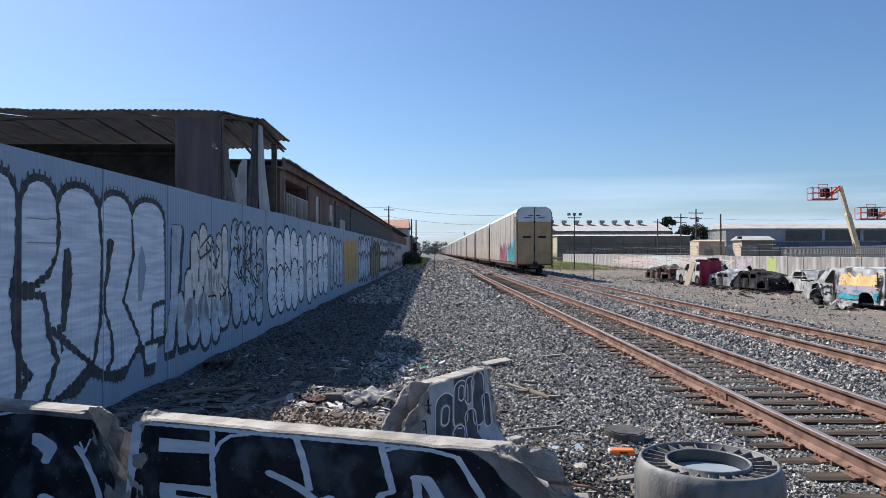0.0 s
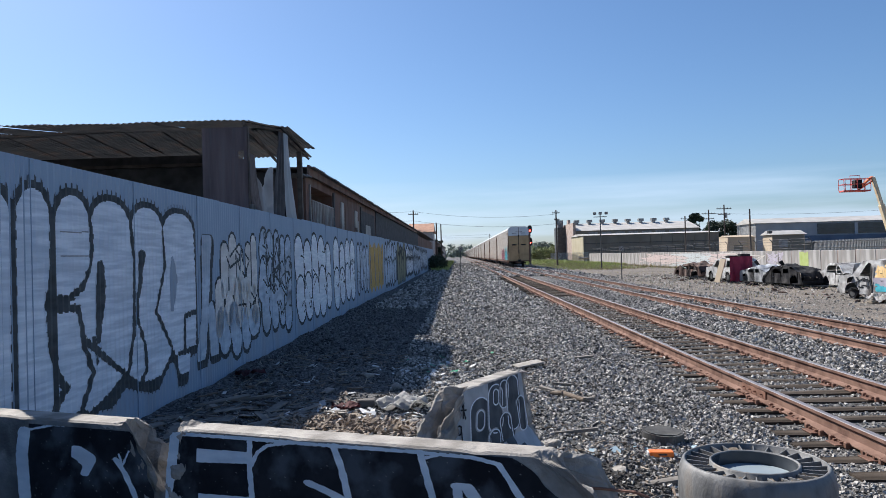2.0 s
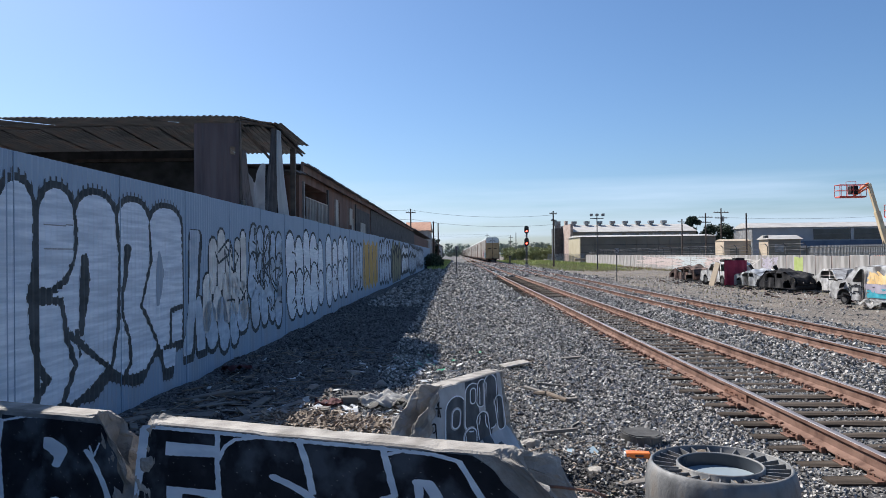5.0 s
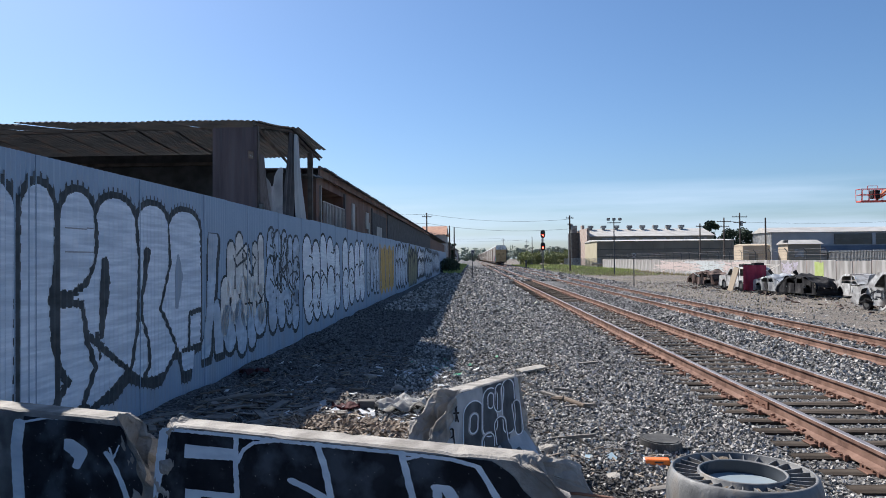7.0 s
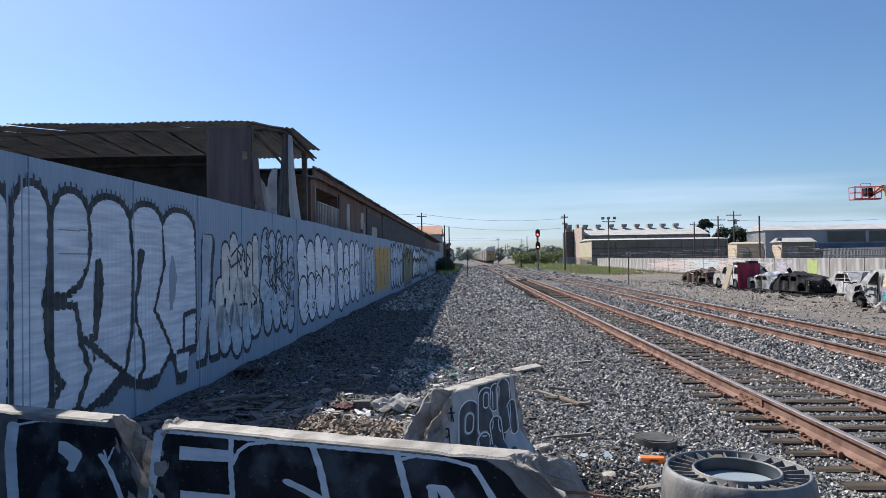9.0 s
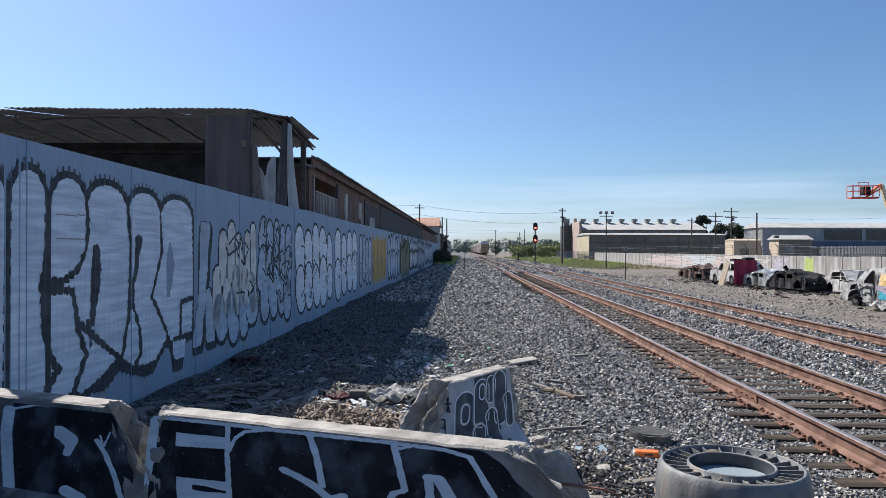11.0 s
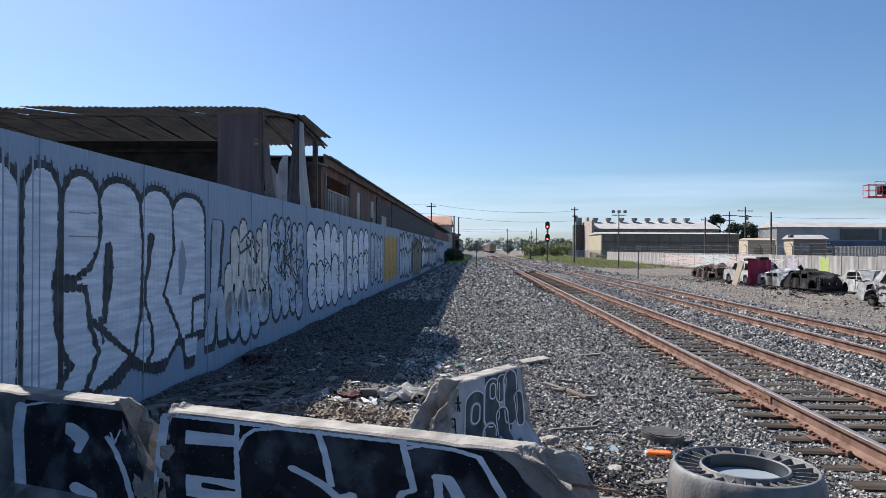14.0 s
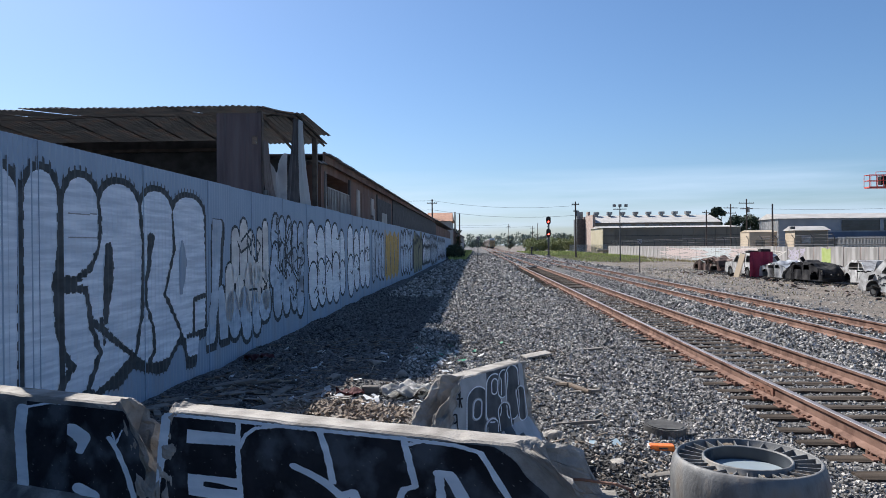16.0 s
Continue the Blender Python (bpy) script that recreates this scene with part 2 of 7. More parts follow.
def stones(name, label, count, region, size, material, seed, sink=0.3, dens=1.0):
    """Angular broken stones as one mesh: region(rng, n) gives x, y; size(rng, n, y) gives the half width."""
    g = np.random.default_rng(seed)
    x, y = region(g, count)
    # no stones on top of the near track's ties
    tie = (np.abs((y - 3.0) / 0.513 - np.round((y - 3.0) / 0.513)) < 0.27) & (x > 2.9) & (x < 5.5) & (g.random(len(x)) < 0.94)
    x, y = x[~tie], y[~tie]
    n = len(x)
    z = bumpy(x, y)
    s = size(g, n, y)
    base = np.array([[a, b, c] for c in (-1, 1) for b in (-1, 1) for a in (-1, 1)], float)
    v = base[None] * (0.55 + 0.5 * g.random((n, 8, 3)))
    v *= (s[:, None] * np.stack([1 + 0.5 * g.random(n), 0.8 + 0.4 * g.random(n), 0.55 + 0.4 * g.random(n)], 1))[:, None, :]
    q = g.normal(size=(n, 4))
    q[:, 1:3] *= 0.55
    q /= np.linalg.norm(q, axis=1)[:, None]
    w, a, b, c = q.T
    R = np.stack([1 - 2 * (b * b + c * c), 2 * (a * b - c * w), 2 * (a * c + b * w), 2 * (a * b + c * w), 1 - 2 * (a * a + c * c), 2 * (b * c - a * w), 2 * (a * c - b * w), 2 * (b * c + a * w), 1 - 2 * (a * a + b * b)], 1).reshape(n, 3, 3)
    v = np.einsum("nij,nkj->nki", R, v)
    v += np.stack([x, y, z + s * (sink + 0.25) * (g.random(n) ** 1.5 * 3.2 - 0.5)], 1)[:, None, :]
    quad = np.array([[0, 2, 3, 1], [4, 5, 7, 6], [0, 1, 5, 4], [2, 6, 7, 3], [0, 4, 6, 2], [1, 3, 7, 5]])
    f = (np.arange(n)[:, None, None] * 8 + quad[None]).reshape(-1, 4)
    return tagged(raw(name, v.reshape(-1, 3), f, material), label, "gravel", kind="stuff")


def patch(x0, x1, y0, y1, power=1.0):
    def f(g, n):
        return x0 + (x1 - x0) * g.random(n), y0 + (y1 - y0) * g.random(n) ** power
    return f


def grain(a, b, far=0.0):
    return lambda g, n, y: (a + (b - a) * g.random(n) ** 2) * (1 + far * np.clip(y - 12, 0, 60) / 30) * (0.62 + 0.38 * np.clip((y - 4) / 9, 0, 1))


TRACK_1, TRACK_2 = 4.195, 7.87
HEAD = [(-0.037, -0.004), (-0.03, 0.0), (0.03, 0.0), (0.037, -0.004), (0.036, -0.038), (0.009, -0.055), (0.009, -0.145), (0.03, -0.16), (0.075, -0.174), (0.075, -0.185), (-0.075, -0.185), (-0.075, -0.174), (-0.03, -0.16), (-0.009, -0.145), (-0.009, -0.055), (-0.036, -0.038)]


def rail_run(x, y0, y1, parent):
    me = bpy.data.meshes.new("rail")
    v = [(x + u, y, z) for y in (y0, y1) for u, z in HEAD]
    n = len(HEAD)
    f = [(i, (i + 1) % n, n + (i + 1) % n, n + i) for i in range(n)] + [tuple(range(n))[::-1], tuple(range(n, 2 * n))]
    me.from_pydata(v, [], f)
    me.materials.append(RAIL_SIDE)
    me.materials.append(RAIL_TOP)
    for p in me.polygons:
        p.material_index = 1 if p.index in (0, 1, 2) else 0
    return link("rail", me, None, parent, "long steel rail with a worn bright head and rusty web")


def railway(x, name, label, first, count, seed):
    g = random.Random(seed)
    track = thing(name, label, "railway track", "parallel railway tracks")
    for s in (-1, 1):
        rail_run(x + s * 0.755, -30, 1500, track)
    tie_me = []
    for k in range(4):
        bm = boxes((-1.3, 1.3, -0.112, 0.112, -0.37, -0.2))
        es = [e for e in bm.edges if abs(e.verts[0].co.x - e.verts[1].co.x) > 1]
        bmesh.ops.subdivide_edges(bm, edges=es, cuts=6)
        rough_up(bm, 0.014, 0.13, k * 5 + seed)
        me = bpy.data.meshes.new("tie")
        bm.to_mesh(me)
        bm.free()
        me.materials.append(TIE)
        tie_me.append(me)
    bm = boxes((-0.18, 0.17, -0.1, 0.1, -0.203, -0.188), bevel=0.004)
    for a, b in ((-0.105, -0.06), (-0.105, 0.06), (0.105, 0.06), (0.105, -0.06)):
        box(bm, a - 0.016, a + 0.016, b - 0.014, b + 0.014, -0.19, -0.165)
    plate = bpy.data.meshes.new("tie_plate")
    bm.to_mesh(plate)
    bm.free()
    plate.materials.append(RUST)
    bm = bmesh.new()
    box(bm, -0.09, 0.09, -0.022, 0.022, -0.215, -0.186)
    box(bm, -0.115, -0.07, -0.028, 0.028, -0.215, -0.15, 0.008)
    anchor = bpy.data.meshes.new("rail_anchor")
    bm.to_mesh(anchor)
    bm.free()
    anchor.materials.append(RUST)
    for i in range(count):
        y = first + 0.513 * i + g.uniform(-0.015, 0.015)
        t = link("tie", tie_me[i % 4], None, track)
        t.matrix_basis = pose(x + g.uniform(-0.05, 0.05), y, g.uniform(-0.02, 0.0), 0, g.uniform(-0.3, 0.3), g.uniform(-1, 1))
        if i < 75:
            for s in (-1, 1):
                p = link("tie_plate", plate, None, t)
                p.matrix_basis = pose(s * 0.755, 0, 0.003)
                for e in (-1, 1):
                    c = link("rail_anchor", anchor, None, t)
                    c.matrix_basis = pose(s * 0.755, e * 0.145, 0.004, 0, 0, 0)
    # the ties too far to pick apart
    bm = bmesh.new()
    for i in range(count, count + 260):
        y = first + 0.513 * i
        box(bm, x - 1.3, x + 1.3, y - 0.112, y + 0.112, -0.33, -0.203 + g.uniform(-0.012, 0.0))
    tagged(part("tie_row", bm, TIE, track, "distant row of weathered timber ties"), kind="stuff")
    return track


near_track = railway(TRACK_1, "railway_track", "railway track of rusty rails on weathered timber ties", 3.0, 150, 3)
far_track = railway(TRACK_2, "railway_track", "second railway track, its ties half buried in ballast", 6.0, 120, 8)
bm = bmesh.new()
for s in (-1, 1):
    box(bm, 3.44 + s * 0.016 - 0.011, 3.44 + s * 0.016 + 0.011, 9.0, 9.75, -0.15, -0.05, 0.004)
    for y in (9.1, 9.3, 9.46, 9.65):
        rod(bm, (3.44 + s * 0.02, y, -0.1), (3.44 + s * 0.06, y, -0.1), 0.011, seg=6)
part("joint_bar", bm, RUST, near_track, "dark bolted joint bar on the rail")


WALL_X, WALL_TOP, WALL_BASE = -4.17, 2.76, -0.02
PITCH, RIB = 0.98, 0.98 / 20


def rib_x(k):
    """Depth of the fine vertical ribs at column edge k."""
    return WALL_X + (0.011 if k % 2 else 0.0)


def fence_wall():
    w = thing("wall_fence", "tall grey painted corrugated steel fence covered in graffiti", "fence", kind="structure")
    bm = bmesh.new()
    cols = [bm.verts.new((rib_x(k), k * RIB, z)) for z in (WALL_BASE - 0.1, WALL_TOP) for k in range(21)]
    back = [bm.verts.new((WALL_X - 0.03, k * RIB, z)) for z in (WALL_BASE - 0.1, WALL_TOP) for k in (0, 20)]
    for k in range(20):
        bm.faces.new((cols[k], cols[k + 1], cols[22 + k], cols[21 + k]))
    bm.faces.new((back[1], back[0], back[2], back[3]))
    bm.faces.new((cols[0], cols[21], back[2], back[0]))
    bm.faces.new((cols[41], cols[20], back[1], back[3]))
    bm.faces.new([*cols[21:42], back[3], back[2]])
    me = bpy.data.meshes.new("panel")
    bm.to_mesh(me)
    bm.free()
    me.materials.append(PANEL)
    g = random.Random(4)
    bp = bpy.data.meshes.new("panel_post")
    b2 = boxes((WALL_X + 0.002, WALL_X + 0.0125, -0.003, 0.003, WALL_BASE, WALL_TOP - 0.01))
    b2.to_mesh(bp)
    b2.free()
    bp.materials.append(PANEL)
    first = link("panel", me, None, w)
    first.matrix_basis = pose(0, 5.25, 0) @ Matrix.Diagonal((1, 0.653, 1, 1))
    # Panels -22 to -4 stand unseen, added to block skylight from the barriers.
    for i in [*range(-22, -3), *range(-2, 100)]:
        y = 7.85 + i * PITCH
        p = link("panel", me, None, w)
        p.matrix_basis = pose(0, y, 0 if i < 3 else g.uniform(-0.015, 0.015))
        if i % 2 == 0 and i < 30:
            link("panel_post", bp, None, w).matrix_basis = pose(0, y, 0)
    return w


wall = fence_wall()


# ---- paint on the fence ----
def raster(mask, u0, u1, du, v0, v1, dv, place, name, material, parent, label):
    """Paint as strips on a surface: for each narrow column the runs of v where mask(u, v) holds; place(u, v) gives the point."""
    verts, faces = [], []
    v = np.arange(v0, v1, dv)
    for k in range(int(round((u1 - u0) / du))):
        a, b = u0 + k * du, u0 + (k + 1) * du
        hit = np.concatenate([[False], mask(np.full_like(v, (a + b) / 2), v), [False]])
        edge = np.flatnonzero(hit[1:] != hit[:-1])
        for s, e in zip(edge[::2], edge[1::2]):
            lo, hi = v0 + s * dv, v0 + e * dv
            i = len(verts)
            verts += [place(a, lo), place(b, lo), place(b, hi), place(a, hi)]
            faces.append((i, i + 1, i + 2, i + 3))
    if not faces:
        return None
    return raw(name, verts, faces, material, parent, label)


def seg(u, v, a, b, r, r2=None):
    """Distance to a round-ended stroke from a to b."""
    (ax, ay), (bx, by) = a, b
    dx, dy = bx - ax, by - ay
    t = np.clip(((u - ax) * dx + (v - ay) * dy) / (dx * dx + dy * dy + 1e-9), 0, 1)
    return np.hypot(u - ax - t * dx, v - ay - t * dy) - (r if r2 is None else r + (r2 - r) * t)


def stroke(u, v, pts, r):
    d = np.full_like(u, 9.0)
    for a, b in zip(pts, pts[1:]):
        d = np.minimum(d, seg(u, v, a, b, r))
    return d


def on_wall(lift):
    def f(u, v):
        k = (u - 7.85) / RIB
        i = math.floor(k + 1e-6)
        t = min(max(k - i, 0.0), 1.0)
        return (rib_x(i) * (1 - t) + rib_x(i + 1) * t + lift, u, v)
    return f


def wall_paint(mask, u0, u1, lift, material, name, label, sub=5, dv=0.012):
    du = RIB / sub
    k0 = round((u0 - 7.85) / du)
    u0 = 7.85 + k0 * du
    return raster(mask, u0, u1, du, 0.1, 2.74, dv, on_wall(lift), name, material, wall, label)


# the large silver letters: round-topped limbs cut apart by dark strokes, with a dark shadow below
BLOBS = ((4.7, 5.61, 2.5), (5.67, 6.17, 2.49), (6.25, 6.86, 2.48), (6.86, 7.74, 2.48), (7.74, 8.62, 2.47), (8.6, 9.68, 2.46))
LOW_Y = (4.0, 5.6, 6.17, 6.4, 6.66, 6.85, 7.3, 7.6, 7.9, 8.2, 8.5, 8.8, 9.0, 9.05, 9.4, 9.45, 9.7)
LOW_Z = (0.5, 0.5, 0.5, 0.36, 0.42, 0.3, 0.44, 0.6, 0.45, 0.42, 0.43, 0.66, 0.6, 0.33, 0.33, 0.63, 0.63)
NAVY = mat("dark blue black spray paint", (0.022, 0.03, 0.036), (0.05, 0.062, 0.07), 6, 0.7, 0, 0.1, 40, (0.09, 0.105, 0.12), 0.4, stretch=(1, 0.5, 1.5))
SILVERP = mat("streaky silver spray paint", (0.48, 0.565, 0.67), (0.74, 0.81, 0.9), 4, 0.6, 0, 0.06, 30, (0.43, 0.5, 0.59), 0.6, stretch=(1, 0.45, 5.0), spot=2.2)


def comb(u, k):
    """Spray caught on one side of every rib leaves a ragged edge."""
    return k * (np.floor((u - 7.85) / RIB) % 2)


def blob_top(u, grow=0.0):
    z = np.full_like(u, -1.0)
    for a, b, h in BLOBS:
        c, w = (a + b) / 2, (b - a) / 2 + grow
        t = np.clip(1 - np.abs((u - c) / w) ** 2.4, 0, None)
        z = np.maximum(z, np.where(t > 0, h + grow - 0.34 * (1 - np.sqrt(t)), -1))
    return z


def silver(u, v):
    right = 9.68 - 0.05 * np.abs(v - 1.4) + 0.01 * np.sin(v * 60)
    return (v < blob_top(u)) & (v > np.interp(u, LOW_Y, LOW_Z) + comb(u, 0.012)) & (u < right)


def silver_edge(u, v):
    low = np.interp(u + 0.06, LOW_Y, LOW_Z) - np.interp(u, (5.6, 6.2, 6.9, 7.2, 9.5), (0.0, 0.05, 0.05, 0.13, 0.12)) - 0.03 * np.sin(7 * u)
    return (v < blob_top(u, 0.055) + 0.02 + comb(u, 0.045)) & (v > low - comb(u, 0.02)) & (u < 9.74)


# each: points along the stroke, its half width at the start and at the end
STROKES = (
    ([(5.65, 2.42), (5.63, 1.7), (5.6, 0.5)], 0.016, 0.022), ([(6.2, 2.4), (6.18, 1.88), (6.15, 1.54)], 0.022, 0.03), ([(6.15, 1.54), (6.15, 1.31), (6.16, 1.04), (6.25, 0.78), (6.38, 0.67), (6.17, 0.5)], 0.05, 0.03),
    ([(6.17, 1.51), (6.43, 1.49), (6.68, 1.58), (6.84, 1.76)], 0.035, 0.018), ([(6.84, 1.76), (6.89, 1.95), (6.88, 2.18), (6.83, 2.4)], 0.018, 0.014), ([(6.16, 1.4), (6.46, 1.41), (6.63, 1.38), (6.69, 1.06), (6.87, 0.73), (6.65, 0.42)], 0.028, 0.03),
    ([(6.69, 1.08), (6.93, 0.96), (7.2, 0.79), (7.56, 0.6)], 0.035, 0.02), ([(6.9, 1.06), (6.96, 0.82)], 0.022, 0.012), ([(7.56, 0.6), (7.24, 0.45), (6.81, 0.32)], 0.02, 0.028),
    ([(7.73, 2.34), (7.82, 1.85), (7.79, 1.09), (7.62, 0.6)], 0.018, 0.026), ([(7.89, 1.46), (7.86, 1.18), (8.04, 0.88), (8.09, 0.58), (7.9, 0.42)], 0.018, 0.022),
    ([(8.61, 2.2), (8.65, 1.76), (8.37, 1.22)], 0.02, 0.02), ([(8.37, 1.22), (8.6, 0.98), (8.81, 0.74), (8.84, 0.63), (8.52, 0.42)], 0.022, 0.022),
    ([(9.27, 1.09), (9.68, 1.12)], 0.024, 0.02), ([(9.27, 1.09), (9.25, 0.66)], 0.022, 0.014), ([(9.05, 0.62), (9.66, 0.61)], 0.018, 0.03), ([(8.86, 0.66), (9.04, 0.33)], 0.016, 0.02))


def silver_strokes(u, v):
    d = np.full_like(u, 9.0)
    for pts, r0, r1 in STROKES:
        n = len(pts) - 1
        for k in range(n):
            d = np.minimum(d, seg(u, v, pts[k], pts[k + 1], r0 + (r1 - r0) * k / n, r0 + (r1 - r0) * (k + 1) / n))
    # the dark crotch of the first letter and the closed eyes of the next two
    d = np.minimum(d, np.maximum(seg(u, v, (6.16, 1.46), (6.42, 1.455), 0.085, 0.015), -9))
    d = np.minimum(d, seg(u, v, (7.05, 1.8), (7.07, 1.6), 0.05, 0.085))
    d = np.minimum(d, seg(u, v, (7.07, 1.6), (6.98, 1.06), 0.085, 0.045))
    d = np.minimum(d, seg(u, v, (8.02, 1.9), (7.92, 1.47), 0.065, 0.03))
    wob = 0.005 * np.sin(u * 41) * np.sin(v * 53) - comb(u, 0.012) * np.sign(np.sin(v * 40))
    return (d + wob < 0.013) & (v < blob_top(u, 0.05)) & (u < 9.72)


wall_paint(silver_edge, 5.27, 9.76, 0.003, NAVY, "graffiti_shadow", "dark outline of large graffiti letters")
wall_paint(silver, 5.27, 9.72, 0.005, SILVERP, "graffiti_fill", "large streaky silver bubble letters")
wall_paint(silver_strokes, 5.27, 9.74, 0.0075, NAVY, "graffiti_stroke", "dark dividing strokes of the letters")
wall_paint(lambda u, v: np.minimum(seg(u, v, (8.9, 1.86), (8.92, 1.6), 0.04, 0.13), seg(u, v, (8.92, 1.6), (8.86, 1.24), 0.13, 0.06)) < 0, 8.5, 9.2, 0.0075, PANEL, "graffiti_gap", "grey opening in a letter")
wall_paint(lambda u, v: (np.abs(v - 2.13 - 0.01 * (u - 6.3)) < 0.006) | (np.abs(v - 1.9) < 0.006), 6.32, 6.82, 0.0075, GREYP, "graffiti_line", "thin grey drip lines across a letter")

DIM = mat("thin blue white paint", (0.34, 0.43, 0.54), (0.55, 0.64, 0.74), 6, 0.6, 0, 0.05, 30, (0.24, 0.27, 0.32), 0.5, stretch=(1, 0.5, 1.5))
CREAM = mat("cream spray paint", (0.58, 0.575, 0.55), (0.8, 0.795, 0.77), 6, 0.6, 0, 0.05, 30, (0.4, 0.38, 0.36), 0.5, stretch=(1, 0.5, 2))


def bubbles(y0, y1, n, z0, z1, seed, fill, split=0.0, lean=0.1, edge=0.05, gap=0.02, scribble=4, sub=2, line=None):
    """A run of tall round-ended letters side by side, each with a dark rim; split sets a second, lower row."""
    line = line or NAVY
    g = random.Random(seed)
    caps = []
    w = (y1 - y0) / n
    for i in range(n):
        c = y0 + (i + 0.5) * w
        j = lambda a: g.uniform(-a, a)
        top, low = z1 + j(0.12), z0 + j(0.14)
        r = w * g.uniform(0.42, 0.54)
        if split:
            m = split + j(0.15)
            caps.append(((c + j(0.05), top - r), (c + lean * 0.5, m + r * 0.8), r))
            caps.append(((c + lean * 0.5 + j(0.05), m - r * 0.6), (c + lean + j(0.05), low + r), r * 1.05))
        else:
            caps.append(((c + j(0.05), top - r), (c + lean + j(0.06), low + r), r))
    lines = []
    for _ in range(scribble):
        a = g.uniform(y0 + 0.2 * w, y1 - 0.2 * w)
        z = g.uniform(z0 + 0.35, z1 - 0.3)
        lines.append([(a, z), (a + g.uniform(0.1, 0.3), z + g.uniform(-0.25, 0.25)), (a + g.uniform(0.2, 0.6), z + g.uniform(-0.1, 0.1)), (a + g.uniform(0.2, 0.5), z - g.uniform(0.1, 0.4))])
    def dist(u, v):
        d = np.full_like(u, 9.0)
        for a, b, r in caps:
            d = np.minimum(d, seg(u, v, a, b, r))
        return d
    def fillm(u, v):
        d = np.full_like(u, 9.0)
        hole = np.full_like(u, 9.0)
        for i, (a, b, r) in enumerate(caps):
            e = seg(u, v, a, b, r)
            # a later letter covers the earlier one, with its rim between them
            d = np.where(np.abs(e) < gap, 9.0, np.where(e < 0, e, d))
        for p in lines:
            hole = np.minimum(hole, stroke(u, v, p, 0.02))
        return (d < 0) & (hole > 0)
    wall_paint(lambda u, v: (dist(u, v) < edge) & (v > 0.1), y0 - 0.3, y1 + 0.4, 0.003, line, "graffiti_shadow", "dark outline of bubble letters", sub)
    wall_paint(fillm, y0 - 0.3, y1 + 0.4, 0.005, fill, "graffiti_fill", "pale bubble letters", sub)


# smaller pieces one after another along the fence; paler earlier letters show from under later ones
def tall_letter(u, v, grow=0.0):
    d = np.minimum(seg(u, v, (10.15, 2.1), (10.05, 1.1), 0.2, 0.13), seg(u, v, (10.05, 1.1), (9.86, 0.5), 0.14, 0.17))
    d = np.minimum(d, seg(u, v, (10.3, 1.1), (10.4, 0.5), 0.12, 0.18))
    return np.maximum(d - grow, np.maximum(v - 2.2 - grow, 0.4 - grow - v))


wall_paint(lambda u, v: tall_letter(u - 0.04, v + 0.05, 0.07) < 0, 9.55, 10.8, 0.003, NAVY, "graffiti_shadow", "dark edge of a tall pale letter", 3)
wall_paint(lambda u, v: tall_letter(u, v) < 0, 9.6, 10.7, 0.005, DIM, "graffiti_fill", "tall pale blue letter", 3)
bubbles(10.5, 12.7, 4, 0.32, 1.15, 11, DIM, 0, 0.12, 0.06, 0.018, 0, 3)
bubbles(10.75, 12.75, 5, 1.15, 2.2, 21, CREAM, 0, 0.0, 0.028, 0.016, 5, 3)
bubbles(10.4, 12.7, 5, 0.72, 1.45, 22, CREAM, 0, 0.05, 0.024, 0.016, 3, 3)
bubbles(12.95, 15.3, 4, 0.35, 1.3, 14, DIM, 0, 0.1, 0.06, 0.022, 3, 3)
bubbles(12.95, 15.4, 5, 0.95, 2.4, 5, DIM, 1.65, -0.1, 0.035, 0.022, 14, 3)
wall_paint(lambda u, v: (np.abs(stroke(u, v, [(13.3, 2.3), (13.5, 1.4), (13.9, 1.2), (13.8, 1.7), (14.2, 2.2), (14.5, 1.3), (14.9, 1.1), (15.3, 1.7)], 0.05)) < 0.022), 13.0, 15.6, 0.0065, NAVY, "graffiti_stroke", "dark looping tag over pale letters", 3)
bubbles(15.7, 20.2, 5, 0.3, 2.36, 33, WHITE, 1.3, 0.2, 0.045, 0.024, 9, 3)
bubbles(20.6, 25.0, 4, 0.42, 2.4, 42, WHITE, 1.4, 0.1, 0.045, 0.028, 8)
bubbles(25.5, 28.9, 4, 0.5, 2.36, 9, DIM, 0, 0.1, 0.06, 0.04, 8)
wall_paint(lambda u, v: (v > 0.42 + 0.12 * np.sin(u * 5)) & (v < 2.35 + 0.12 * np.sin(u * 3.7)) & (np.abs(np.sin(u * 2.1 + 0.4 * v)) > 0.12), 29.2, 34.6, 0.003, YELLOW, "graffiti_fill", "mustard yellow painted letters", 2)
wall_paint(lambda u, v: (np.abs(np.sin(u * 2.1 + 0.4 * v + 0.2)) < 0.1) & (v > 0.6) & (v < 2.3), 29.3, 34.5, 0.005, CHARC, "graffiti_stroke", "dark lettering on the yellow block", 2)
OCHRE = mat("dull olive spray paint", (0.16, 0.17, 0.1), (0.26, 0.26, 0.17), 5, 0.6, 0, 0.05)
bubbles(35.2, 41.6, 5, 0.35, 2.45, 51, DIM, 1.4, 0.2, 0.1, 0.07, 12, 1)
wall_paint(lambda u, v: (v > 0.4) & (v < 2.35 + 0.15 * np.sin(u)), 42.0, 57.5, 0.003, NAVY, "graffiti_shadow", "dark painted block", 1)
bubbles(42.6, 49.0, 4, 0.5, 2.3, 52, OCHRE, 1.3, 0.2, 0.08, 0.12, 12, 1)
bubbles(50.0, 57.0, 6, 0.5, 2.35, 54, WHITE, 1.5, 0.2, 0.1, 0.14, 14, 1)
bubbles(58.0, 68.0, 7, 0.4, 2.3, 55, DIM, 1.4, 0.2, 0.2, 0.16, 12, 1)
